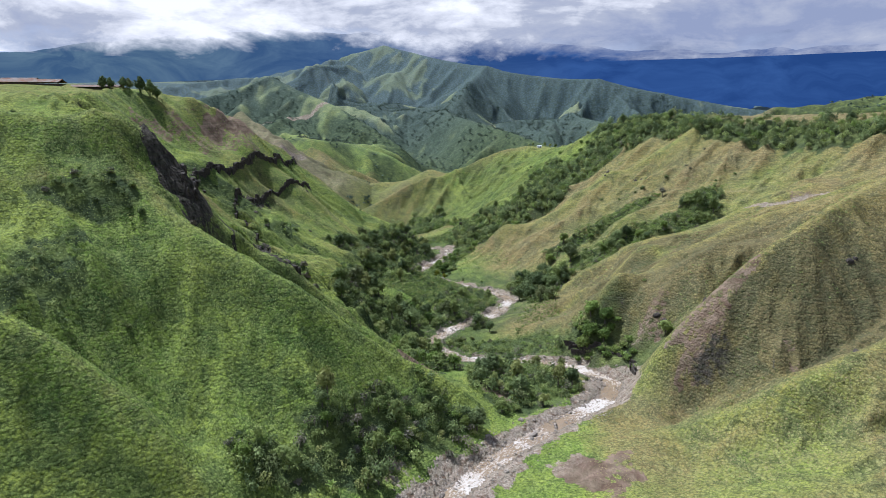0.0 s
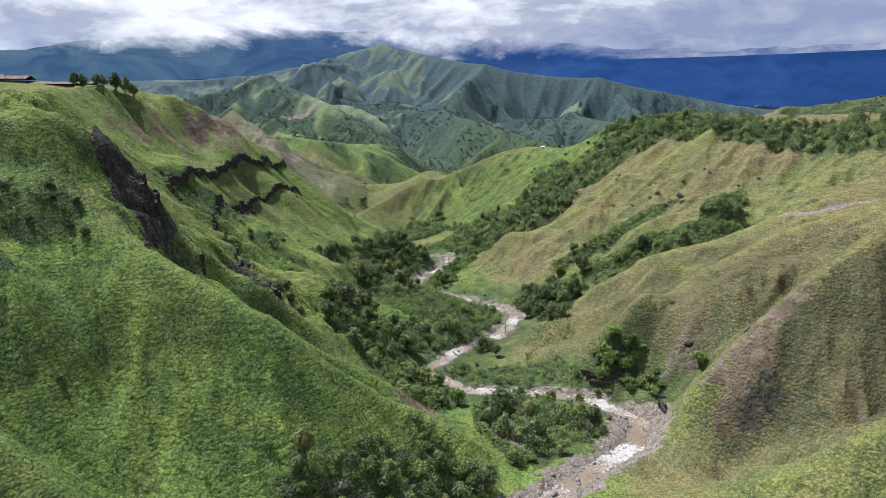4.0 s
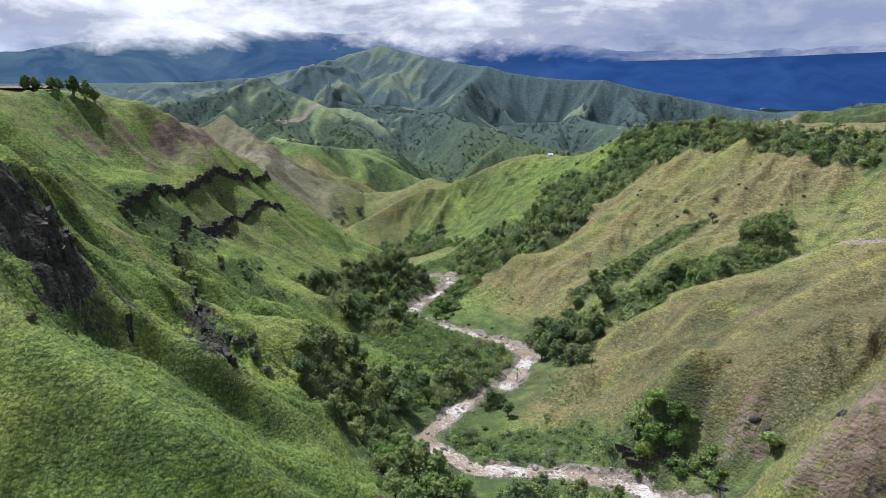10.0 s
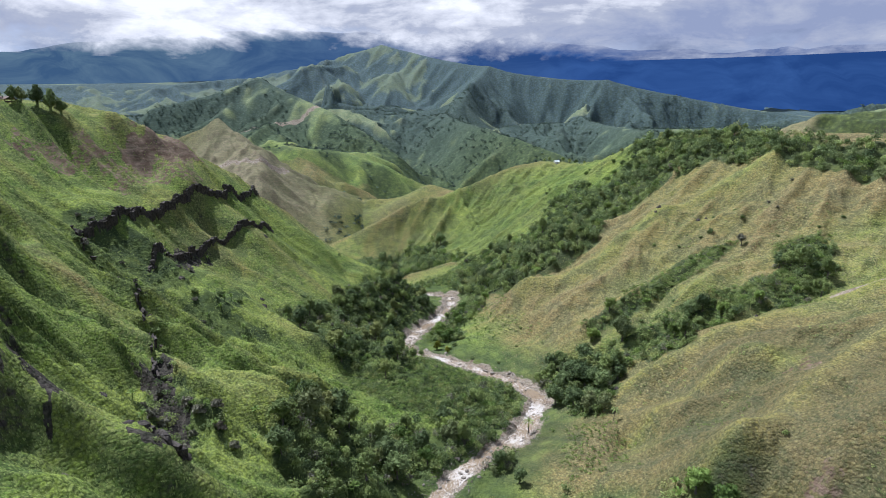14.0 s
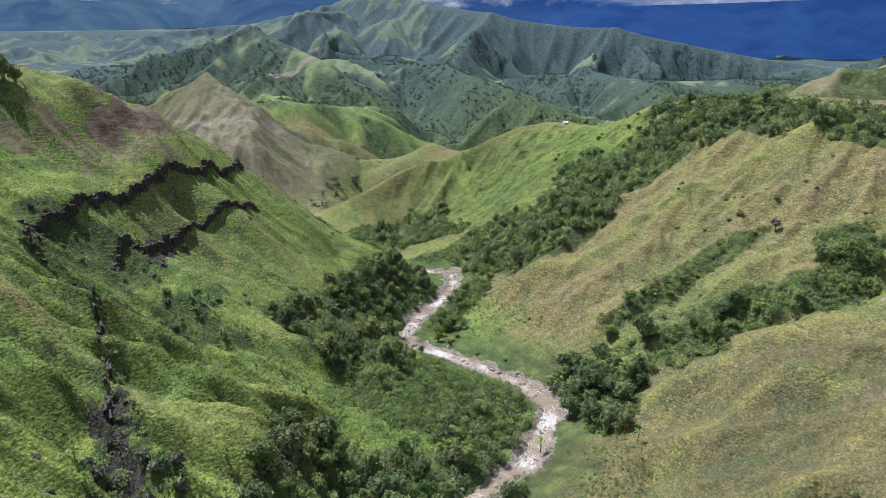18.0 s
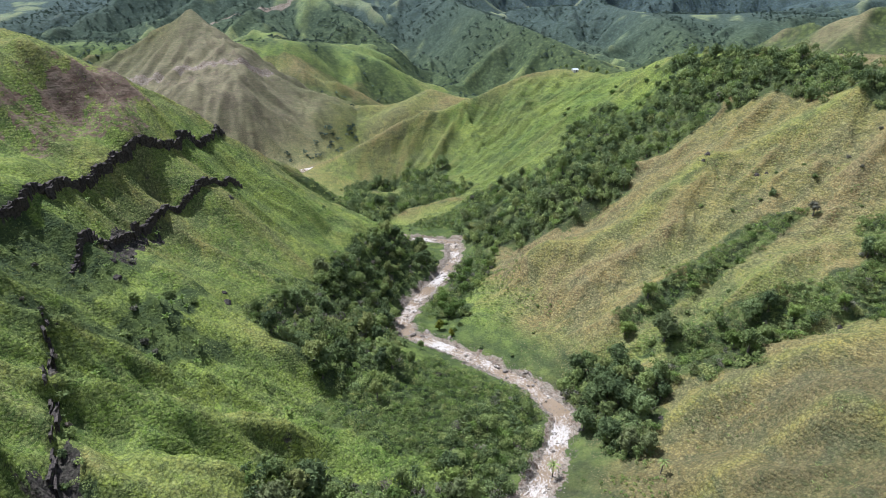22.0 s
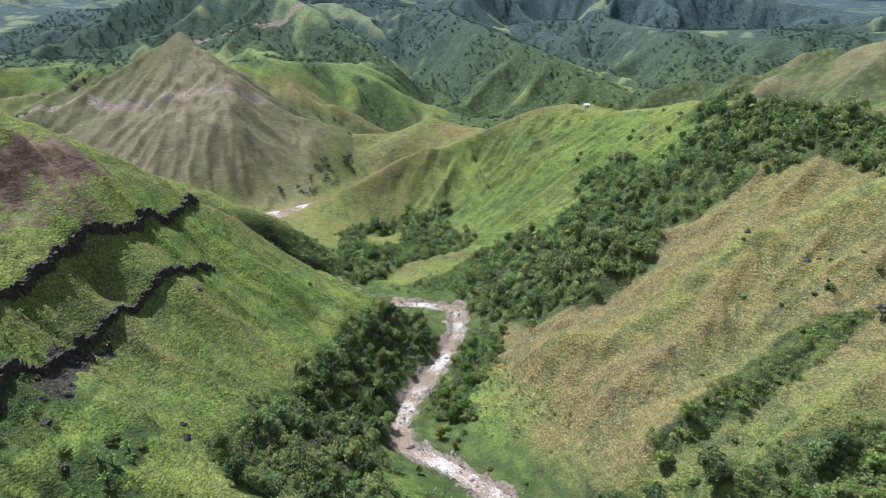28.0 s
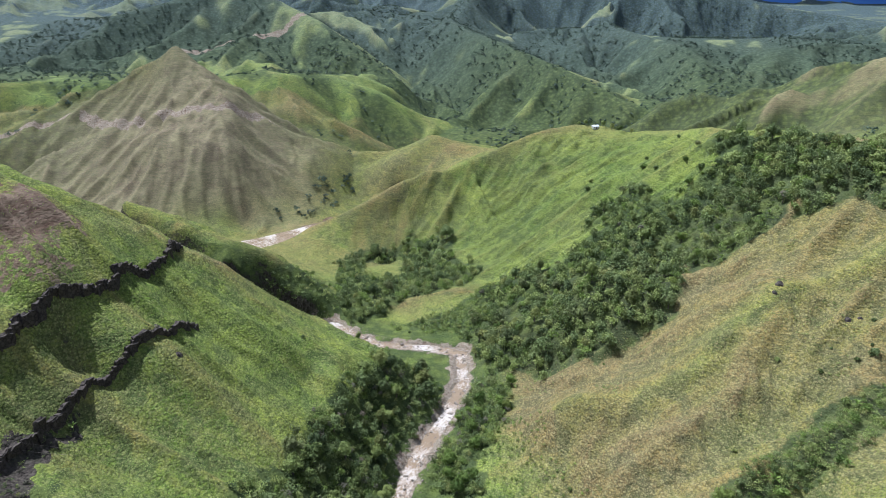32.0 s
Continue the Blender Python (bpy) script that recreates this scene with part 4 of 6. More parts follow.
    # far slopes: grass greyed with distance, haze put into the colour
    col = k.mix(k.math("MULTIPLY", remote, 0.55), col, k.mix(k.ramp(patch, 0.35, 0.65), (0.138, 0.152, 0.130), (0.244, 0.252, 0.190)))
    # forest floor and wooded far slopes, these blued with distance as painted haze
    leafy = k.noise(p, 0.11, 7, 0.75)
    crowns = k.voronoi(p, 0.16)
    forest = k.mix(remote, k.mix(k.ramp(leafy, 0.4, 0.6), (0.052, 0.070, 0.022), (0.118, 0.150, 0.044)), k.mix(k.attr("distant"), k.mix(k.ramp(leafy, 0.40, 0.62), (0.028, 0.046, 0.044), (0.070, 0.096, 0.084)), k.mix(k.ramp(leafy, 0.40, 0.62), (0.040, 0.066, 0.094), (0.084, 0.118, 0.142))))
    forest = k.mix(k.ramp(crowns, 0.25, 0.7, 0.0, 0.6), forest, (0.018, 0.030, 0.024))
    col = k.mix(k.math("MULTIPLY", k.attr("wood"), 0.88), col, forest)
    # bare earth and gravel
    wet = k.attr("wet")
    gravel = k.mix(k.ramp(k.noise(p, 2.2, 4, 0.7), 0.35, 0.65), (0.150, 0.118, 0.086), (0.37, 0.315, 0.25))
    earth = k.mix(k.ramp(patch, 0.4, 0.6), (0.112, 0.074, 0.052), (0.205, 0.150, 0.108))
    soil = k.mix(k.math("MULTIPLY", wet, k.ramp(k.noise(p, 0.5, 3, 0.6), 0.36, 0.52)), earth, gravel)
    bare = k.ramp(k.math("ADD", k.attr("bare"), k.ramp(k.noise(p, 0.45, 5, 0.65), 0.3, 0.7, -0.35, 0.35)), 0.45, 0.62)
    col = k.mix(bare, col, soil)
    # steep rock
    geo = k.add("ShaderNodeNewGeometry")
    sep = k.add("ShaderNodeSeparateXYZ")
    k.put(sep.inputs[0], geo.outputs["Normal"])
    steep = k.math("ADD", sep.outputs["Z"], k.ramp(k.noise(p, 0.35, 5, 0.7), 0.3, 0.7, -0.12, 0.12))
    rocky = k.math("MAXIMUM", k.math("MULTIPLY", k.ramp(steep, 0.44, 0.34), k.ramp(remote, 0.0, 0.3, 1.0, 0.0)), k.ramp(k.math("ADD", k.attr("rock"), k.ramp(k.noise(p, 0.5, 5, 0.7), 0.3, 0.7, -0.5, 0.35)), 0.45, 0.6))
    rock = k.mix(k.ramp(k.noise(k.scaled(p, (1, 1, 0.35)), 0.9, 6, 0.72), 0.35, 0.68), (0.018, 0.016, 0.014), (0.105, 0.090, 0.074))
    col = k.mix(rocky, col, rock)
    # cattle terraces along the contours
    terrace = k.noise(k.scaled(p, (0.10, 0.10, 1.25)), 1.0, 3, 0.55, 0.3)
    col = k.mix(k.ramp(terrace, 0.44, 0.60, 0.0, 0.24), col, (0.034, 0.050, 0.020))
    n1 = k.bump(k.math("ADD", k.noise(p, 0.20, 6, 0.72), k.math("MULTIPLY", terrace, 0.30)), 0.60, 1.8)
    n2 = k.bump(k.math("ADD", k.math("MULTIPLY", tuft, -0.75), k.math("MULTIPLY", mound, -0.8)), 0.85, 0.42, n1)
    n3 = k.bump(fine, 0.55, 0.5, n2)
    return k.surface(col, 0.95, 0.05, n3)


def foliage_material(name, dark, light, translucent=0.28, rough=0.75):
    k = Nodes(name)
    isl = k.add("ShaderNodeNewGeometry").outputs["Random Per Island"]
    own = k.math("FRACT", k.math("ADD", k.add("ShaderNodeObjectInfo").outputs["Random"], k.attr("crown")), 0.0)
    col = k.mix(isl, dark, light)
    tint = k.mix(own, tuple(c * 0.62 for c in dark), tuple(c * 1.55 for c in light))
    col = k.mix(0.50, col, tint)
    warm = k.ramp(k.math("FRACT", k.math("MULTIPLY", own, 7.31), 0.0), 0.72, 1.0, 0.0, 0.45)
    col = k.mix(warm, col, (light[0] * 1.25, light[1] * 0.98, light[2] * 1.1))
    return k.surface(col, rough, 0.2, None, translucent)


def bark_material(name, dark, light):
    k = Nodes(name)
    p = k.pos()
    n = k.noise(k.scaled(p, (3, 3, 0.6)), 1.5, 5, 0.7)
    return k.surface(k.mix(n, dark, light), 0.9, 0.1, k.bump(n, 0.6, 0.08))


def rock_material(name, dark, light, scale=0.8):
    k = Nodes(name)
    p = k.pos()
    n = k.noise(p, scale, 7, 0.7)
    own = k.add("ShaderNodeObjectInfo").outputs["Random"]
    col = k.mix(k.ramp(n, 0.32, 0.68), dark, light)
    col = k.mix(k.math("MULTIPLY", own, 0.45), col, tuple(c * 0.55 for c in light))
    crack = k.voronoi(p, 0.7, "DISTANCE_TO_EDGE")
    col = k.mix(k.ramp(crack, 0.0, 0.10, 0.7, 0.0), col, tuple(c * 0.4 for c in dark))
    return k.surface(col, 0.9, 0.2, k.bump(n, 0.8, 0.5))


def water_material():
    k = Nodes("muddy_water")
    uv = k.add("ShaderNodeUVMap", uv_map="flow").outputs[0]
    flow = k.noise(k.scaled(uv, (0.9, 0.42, 1)), 1.0, 8, 0.75, 1.8)
    reach = k.noise(k.scaled(uv, (0.02, 0.045, 1)), 1.0, 2, 0.5)
    foam = k.ramp(k.math("ADD", flow, k.ramp(reach, 0.36, 0.62, -0.12, 0.12)), 0.50, 0.64)
    calm = k.mix(k.noise(uv, 0.1, 3, 0.5), (0.185, 0.130, 0.078), (0.265, 0.200, 0.130))
    col = k.mix(foam, calm, (0.46, 0.42, 0.37))
    rough = k.ramp(foam, 0, 1, 0.16, 0.75)
    return k.surface(col, rough, 0.5, k.bump(flow, 0.7, 0.35))


def plain_material(name, a, b, scale=1.5, rough=0.8, spec=0.2, metal=0.0):
    k = Nodes(name)
    n = k.noise(k.pos(), scale, 5, 0.65)
    return k.surface(k.mix(k.ramp(n, 0.35, 0.65), a, b), rough, spec, k.bump(n, 0.3, 0.05), 0.0, metal)


def roof_material():
    k = Nodes("rusty_sheet_roof")
    p = k.pos()
    rust = k.ramp(k.noise(p, 0.25, 6, 0.7, 0.5), 0.44, 0.6)
    col = k.mix(rust, (0.20, 0.17, 0.15), (0.17, 0.085, 0.055))
    wave = k.add("ShaderNodeTexWave", wave_type="BANDS", bands_direction="X")
    k.put(wave.inputs["Vector"], p)
    wave.inputs["Scale"].default_value = 1.6
    return k.surface(col, 0.92, 0.05, k.bump(wave.outputs["Fac"], 0.5, 0.05))


GRASS = ground_material()
LEAF = foliage_material("broad_leaves", (0.080, 0.126, 0.038), (0.250, 0.295, 0.092))
LEAF_DARK = foliage_material("dark_leaves", (0.058, 0.094, 0.038), (0.176, 0.220, 0.080))
# far leaves bluer and greyer, haze mixed into their base colour
LEAF_FAR = foliage_material("hazed_hill_leaves", (0.038, 0.062, 0.046), (0.084, 0.116, 0.080), 0.15)
LEAF_BRIGHT = foliage_material("bright_leaves", (0.080, 0.140, 0.030), (0.190, 0.255, 0.060), 0.35)
LEAF_GREY = foliage_material("grey_twigs", (0.076, 0.076, 0.048), (0.170, 0.160, 0.112), 0.05)
LEAF_YELLOW = foliage_material("yellow_leaves", (0.14, 0.17, 0.015), (0.30, 0.31, 0.035), 0.35)
BANANA = foliage_material("banana_leaves", (0.075, 0.135, 0.022), (0.17, 0.235, 0.050), 0.35, 0.5)
SCRUB = foliage_material("grass_tufts", (0.140, 0.185, 0.052), (0.240, 0.290, 0.080), 0.5)
STRAW = foliage_material("straw_tufts", (0.150, 0.126, 0.058), (0.310, 0.258, 0.118), 0.2)
BARK = bark_material("grey_bark", (0.055, 0.045, 0.036), (0.17, 0.15, 0.125))
ROCK = rock_material("dark_basalt", (0.022, 0.019, 0.017), (0.115, 0.096, 0.080))
BOULDER = rock_material("river_stone", (0.14, 0.112, 0.088), (0.36, 0.315, 0.26))
WATER = water_material()
ROOF = roof_material()
PLANK = plain_material("weathered_boards", (0.055, 0.040, 0.030), (0.12, 0.09, 0.065))
WHITEWASH = plain_material("white_wall_paint", (0.68, 0.67, 0.63), (0.82, 0.81, 0.78))
TIN = plain_material("pale_tin_roof", (0.50, 0.52, 0.54), (0.70, 0.71, 0.72), 0.8, 0.45, 0.4)

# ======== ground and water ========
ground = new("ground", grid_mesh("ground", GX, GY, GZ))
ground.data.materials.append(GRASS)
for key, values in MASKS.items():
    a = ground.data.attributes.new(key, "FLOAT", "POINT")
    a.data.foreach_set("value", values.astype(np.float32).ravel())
tagged(ground, "steep grass hills, green and straw-dry, above a river valley", "ground", kind="structure")


def water_strip(name, pts, half_of, step, label):
    p = np.array(pts, float)
    run = np.r_[0, np.cumsum(np.linalg.norm(np.diff(p[:, :2], axis=0), axis=1))]
    s = np.arange(0, run[-1], step)
    x, y, z = (np.interp(s, run, p[:, i]) for i in range(3))
    ker = np.ones(9) / 9
    pad = lambda v: np.convolve(np.r_[np.full(4, v[0]), v, np.full(4, v[-1])], ker, "valid")
    x, y, z = pad(x), pad(y), pad(z)
    tx, ty = np.gradient(x), np.gradient(y)
    ln = np.hypot(tx, ty)
    c = np.linspace(-1, 1, 11)
    half = half_of(s)
    gx = x[:, None] - (ty / ln * half)[:, None] * c
    gy = y[:, None] + (tx / ln * half)[:, None] * c
    gzz = np.repeat(z[:, None], 11, 1) - 0.35 + 0.16 * fbm(gx / 2.2, gy / 2.2, 2, 131)
    me = grid_mesh(name, gx, gy, gzz, closed=False)
    uv = me.uv_layers.new(name="flow")
    vi = np.empty(len(me.loops), np.int32)
    me.loops.foreach_get("vertex_index", vi)
    uvs = np.stack([(c[None] * half[:, None]), np.repeat(s[:, None], 11, 1)], -1).reshape(-1, 2)[vi]
    uv.data.foreach_set("uv", uvs.astype(np.float32).ravel())
    me.materials.append(WATER)
    return tagged(new(name, me), label, "river", kind="structure")


water_strip("water", RIVER, lambda s: 6.2 + 1.3 * vnoise(s / river_length * 40, s * 0, 91), 1.2, "brown river with white rapids between boulders")
water_strip("water_far", BROOK, lambda s: 13 + 0 * s, 4.0, "wide still brown river bend far down the valley")

# ======== small kit for things and parts ========
rng = np.random.default_rng(7)


def mesh_of(name, co, faces, mat, smooth_shade=False):
    me = bpy.data.meshes.new(name)
    me.from_pydata([tuple(map(float, c)) for c in co], [], [tuple(map(int, f)) for f in faces])
    if smooth_shade:
        me.polygons.foreach_set("use_smooth", np.ones(len(me.polygons), bool))
    me.materials.append(mat)
    me.update()
    return me


def thing(name, label, category, at=(0, 0, 0), turn=0.0, size=1.0, group="", kind=""):
    """A top-level Empty that carries parts."""
    ob = new(name)
    ob.empty_display_size = 0.2
    ob.matrix_basis = Matrix.LocRotScale(at, Euler((0, 0, turn)), (size, size, size))
    return tagged(ob, label, category, group, kind)


def part(name, me, parent, label="", m=None):
    ob = new(name, me)
    ob.parent = parent
    if m is not None:
        ob.matrix_basis = m
    return tagged(ob, label) if label else ob


def tube(path, radii, sides=6):
    """Tapered tube along a path: points and faces."""
    co, faces = [], []
    path = [Vector(p) for p in path]
    for i, p in enumerate(path):
        d = (path[min(i + 1, len(path) - 1)] - path[max(i - 1, 0)]).normalized()
        q = d.to_track_quat("Z", "Y")
        for s in range(sides):
            a = 2 * math.pi * s / sides
            co.append(p + q @ Vector((math.cos(a) * radii[i], math.sin(a) * radii[i], 0)))
    for i in range(len(path) - 1):
        for s in range(sides):
            a, b = i * sides + s, i * sides + (s + 1) % sides
            faces.append((a, b, b + sides, a + sides))
    faces.append(tuple(range((len(path) - 1) * sides, len(path) * sides)))
    return co, faces


def join(pieces):
    co, faces = [], []
    for c, f in pieces:
        n = len(co)
        co += [tuple(v) for v in c]
        faces += [tuple(i + n for i in q) for q in f]
    return co, faces


def trunk_mesh(name, r, height, base, lean=0.1, limbs=5, mat=None):
    rnd = random.Random(name)
    top = Vector((rnd.uniform(-lean, lean) * height, rnd.uniform(-lean, lean) * height, height))
    path = [Vector((0, 0, -0.8)), Vector((0, 0, 0)), top * 0.35 + Vector((rnd.uniform(-.1, .1), rnd.uniform(-.1, .1), 0)), top * 0.7, top]
    pieces = [tube(path, [base * 1.5, base * 1.15, base * 0.85, base * 0.6, base * 0.25], 7)]
    for i in range(limbs):
        a, f = 2 * math.pi * (i + rnd.random() * 0.6) / limbs, rnd.uniform(0.42, 0.8)
        s = top * f
        e = s + Vector((math.cos(a), math.sin(a), rnd.uniform(0.5, 0.9))) * r * rnd.uniform(0.5, 0.8)
        pieces.append(tube([s, (s + e) / 2 + Vector((0, 0, -0.1 * r)), e], [base * 0.5, base * 0.3, base * 0.12], 5))
    return mesh_of(name, *join(pieces), mat or BARK, True)


def crown_mesh(name, r, low, high, clumps, leaves, leaf, mat, lobes=5, gap=0.25, droop=0.0):
    """A crown of leaf sprays: lobed outline, gaps, and a thin dark inside."""
    g = np.random.default_rng(sum(map(ord, name)))
    cen, rad = [], []
    mid = (low + high) / 2
    for i in range(lobes):
        a = 2 * math.pi * (i + g.random() * 0.7) / lobes
        d = r * g.uniform(0.30, 0.55)
        cen.append((math.cos(a) * d, math.sin(a) * d, g.uniform(low + (high - low) * 0.3, high - (high - low) * 0.22)))
        rad.append(r * g.uniform(0.48, 0.68))
    cen.append((0, 0, high - r * 0.45)); rad.append(r * 0.6)
    cen, rad = np.array(cen), np.array(rad)
    squash = (high - low) / (2 * r)
    pick = g.integers(0, len(cen), clumps)
    v = g.normal(size=(clumps, 3)); v[:, 2] = v[:, 2] * 0.8 + 0.25
    v /= np.linalg.norm(v, axis=1)[:, None]
    base = cen[pick] + v * rad[pick][:, None] * g.uniform(0.72, 1.08, clumps)[:, None] * np.array([1, 1, max(0.7, squash)])
    n = clumps * leaves
    c = np.repeat(base, leaves, 0) + g.normal(size=(n, 3)) * r * 0.085
    out = np.repeat(v, leaves, 0)
    nor = out * 0.8 + g.normal(size=(n, 3)) * 0.75 + np.array([0, 0, 0.35])
    nor /= np.linalg.norm(nor, axis=1)[:, None]
    u = np.cross(nor, g.normal(size=(n, 3))); u /= np.linalg.norm(u, axis=1)[:, None]
    w = np.cross(nor, u)
    sz = leaf * g.uniform(0.55, 1.25, n)[:, None]
    tip = np.array([0, 0, -droop]) * sz
    quads = np.stack([c - u * sz * 0.9, c - w * sz * 0.45 + nor * sz * 0.12, c + u * sz + tip, c + w * sz * 0.45 + nor * sz * 0.12], 1)
    co = quads.reshape(-1, 3)
    faces = np.arange(n * 4).reshape(-1, 4)
    bm = bmesh.new()
    bmesh.ops.create_icosphere(bm, subdivisions=1, radius=1.0)
    core, cf = [], []
    for k in range(len(cen)):
        o = len(core)
        core += [tuple(cen[k] + np.array(vv.co) * rad[k] * 0.66 * np.array([1, 1, max(0.7, squash)]) * g.uniform(0.85, 1.1)) for vv in bm.verts]
        cf += [[i.index + o for i in f.verts] for f in bm.faces]
    bm.free()
    m = len(co)
    return mesh_of(name, list(co) + core, list(faces) + [[i + m for i in f] for f in cf], mat)


def ragged(q):
    """Wobble that frays the edge of a patch."""
    x, y = np.array([q[0]]), np.array([q[1]])
    return np.array([5.5 * vnoise(x / 7, y / 7, 181)[0] + 3 * vnoise(x / 2.5, y / 2.5, 183)[0], 5.5 * vnoise(x / 7, y / 7, 182)[0] + 3 * vnoise(x / 2.5, y / 2.5, 184)[0]])


def scatter(poly, n, seed, gap):
    """n places inside a patch of the plan, not closer than gap."""
    g = np.random.default_rng(seed)
    p = np.array(poly)
    lo, hi = p.min(0) - 5, p.max(0) + 5
    out = []
    for _ in range(n * 60):
        q = lo + (hi - lo) * g.random(2)
        w = q + ragged(q)
        if inside(w[0], w[1], poly) and all((q[0] - a) ** 2 + (q[1] - b) ** 2 > gap * gap for a, b in out):
            out.append((float(q[0]), float(q[1])))
            if len(out) == n:
                break
    return out


def in_water(x, y, room=4.5):
    d, _, _ = near_line(np.array([x]), np.array([y]), RIVER, 100)
    return d[0] < room


# ======== trees, shrubs, bananas, palms ========
def tree_kind(name, label, r, low, high, mat, clumps, leaves, leaf, lobes=5, category="tree", group=""):
    ob = thing(name, label, category, (0, 0, -400), group=group)
    part("trunk", trunk_mesh(name + "_trunk", r, high * 0.8, 0.16 + high * 0.018, mat=BARK), ob)
    part("crown", crown_mesh(name + "_crown", r, low, high, clumps, leaves, leaf, mat, lobes), ob)
    return ob


KINDS = {
    "broad": [tree_kind("tree", "spreading broadleaf tree with dense green crown in the valley", 3.6, 0.7, 7.6, LEAF, 96, 15, 0.46, 6, group="valley trees"),
              tree_kind("tree", "round green broadleaf tree beside other valley trees", 3.0, 0.5, 7.0, LEAF, 86, 15, 0.42, 4, group="valley trees"),
              tree_kind("tree", "tall green broadleaf tree with an uneven crown", 2.8, 1.2, 9.5, LEAF, 96, 15, 0.44, 5, group="valley trees")],
    "dark": [tree_kind("tree", "large dark green tree with a heavy rounded crown", 4.4, 0.5, 9.5, LEAF_DARK, 120, 15, 0.50, 7, group="dark trees"),
             tree_kind("tree", "dark green tree with a domed crown", 3.4, 0.4, 8.0, LEAF_DARK, 95, 15, 0.46, 5, group="dark trees")],
    "bright": [tree_kind("tree", "light green leafy tree with a loose crown", 2.8, 0.3, 6.0, LEAF_BRIGHT, 75, 14, 0.42, 5, group="light green trees")],
    "bare": [tree_kind("tree", "leafless grey tree with fine pale twigs", 2.6, 1.0, 6.0, LEAF_GREY, 60, 14, 0.22, 6, group="bare trees")],
}


def shrub_kind(label, r, high, mat, group, seed):
    ob = thing("shrub", label, "shrub", (0, 0, -400), group=group)
    stems = []
    rnd = random.Random(seed)
    for i in range(5):
        a = 2 * math.pi * i / 5 + rnd.random()
        stems.append(tube([(0, 0, -0.5), (math.cos(a) * r * .3, math.sin(a) * r * .3, high * .4), (math.cos(a) * r * .6, math.sin(a) * r * .6, high * .75)], [0.07, 0.05, 0.02], 4))
    part("stems", mesh_of("stems", *join(stems), BARK, True), ob)
    part("leaves", crown_mesh("shrub_leaves%d" % seed, r, -0.2, high, 46, 13, 0.30, mat, 4), ob)
    return ob


SHRUBS = {
    "green": [shrub_kind("rounded green shrub growing on the grassy slope", 1.7, 2.3, LEAF, "green shrubs", 1), shrub_kind("low spreading green shrub on the slope", 2.1, 1.8, LEAF, "green shrubs", 2)],
    "dark": [shrub_kind("dark green shrub standing alone in grass", 1.5, 2.0, LEAF_DARK, "dark shrubs", 3)],
    "bright": [shrub_kind("bright green leafy shrub in a damp gully", 1.9, 2.2, LEAF_BRIGHT, "bright shrubs", 4)],
    "bare": [shrub_kind("grey twiggy leafless shrub on the slope", 1.7, 2.1, LEAF_GREY, "bare shrubs", 5)],
}


def leaf_blade(name, length, width, rise, drop, mat, segs=6, notch=0.0):
    """One long arching leaf that grows along +x."""
    co, faces = [], []
    for i in range(segs + 1):
        t = i / segs
        x, z = length * t * (1 - 0.18 * t), rise * math.sin(t * 1.5) - drop * t * t
        w = width * (math.sin(math.pi * min(1, t * 0.92 + 0.06)) ** 0.7) * 0.5
        co += [(x, -w, z + w * 0.25), (x, 0, z), (x, w, z + w * 0.25)]
    for i in range(segs):
        a = i * 3
        faces += [(a, a + 3, a + 4, a + 1), (a + 1, a + 4, a + 5, a + 2)]
    return mesh_of(name, co, faces, mat, True)


BLADES = [leaf_blade("banana_leaf", 2.6, 0.75, 1.6, 1.1, BANANA), leaf_blade("banana_leaf", 2.2, 0.65, 1.9, 0.6, BANANA)]
STEM = mesh_of("banana_stem", *tube([(0, 0, -0.6), (0, 0, 0.8), (0.05, 0, 1.9)], [0.20, 0.16, 0.09], 7), BANANA, True)


def banana_kind():
    ob = thing("banana_plant", "banana plant with long pale green arching leaves", "banana plant", (0, 0, -400), group="banana plants")
    part("stem", STEM, ob)
    for i in range(8):
        part("leaf", BLADES[i % 2], ob, m=Matrix.Translation((0, 0, 1.8)) @ Matrix.Rotation(i * 2.4 + 0.3, 4, "Z") @ Matrix.Rotation(-0.25 * (i % 3), 4, "Y"))
    return ob


FROND = leaf_blade("palm_frond", 3.0, 0.55, 1.3, 1.9, LEAF, 7)


def palm_kind():
    ob = thing("palm_tree", "coconut palm with drooping fronds beside the river", "palm", (0, 0, -400), group="palms")
    part("trunk", mesh_of("palm_trunk", *tube([(0, 0, -0.8), (0.1, 0, 1.5), (0.35, 0.1, 3.6), (0.5, 0.1, 5.2)], [0.26, 0.2, 0.16, 0.13], 8), BARK, True), ob)
    for i in range(14):
        part("frond", FROND, ob, m=Matrix.Translation((0.5, 0.1, 5.2)) @ Matrix.Rotation(i * 2.4, 4, "Z") @ Matrix.Rotation(0.30 - 0.09 * i, 4, "Y"))
    return ob


def bamboo_kind(mat, label, name_seed):
    ob = thing("bamboo_clump", label, "bamboo", (0, 0, -400), group="bamboo clumps")
    rnd = random.Random(name_seed)
    canes = []
    for i in range(16):
        a = rnd.random() * 6.28
        h, s = rnd.uniform(4.5, 7.0), rnd.uniform(0.8, 2.2)
        canes.append(tube([(math.cos(a) * .3, math.sin(a) * .3, -0.5), (math.cos(a) * (.3 + s * .3), math.sin(a) * (.3 + s * .3), h * .6), (math.cos(a) * (.3 + s), math.sin(a) * (.3 + s), h)], [0.06, 0.05, 0.015], 4))
    part("canes", mesh_of("canes", *join(canes), mat, True), ob)
    part("leaves", crown_mesh("bamboo_leaves%d" % name_seed, 2.6, 0.8, 7.2, 100, 14, 0.40, mat, 7, droop=0.4), ob)
    return ob


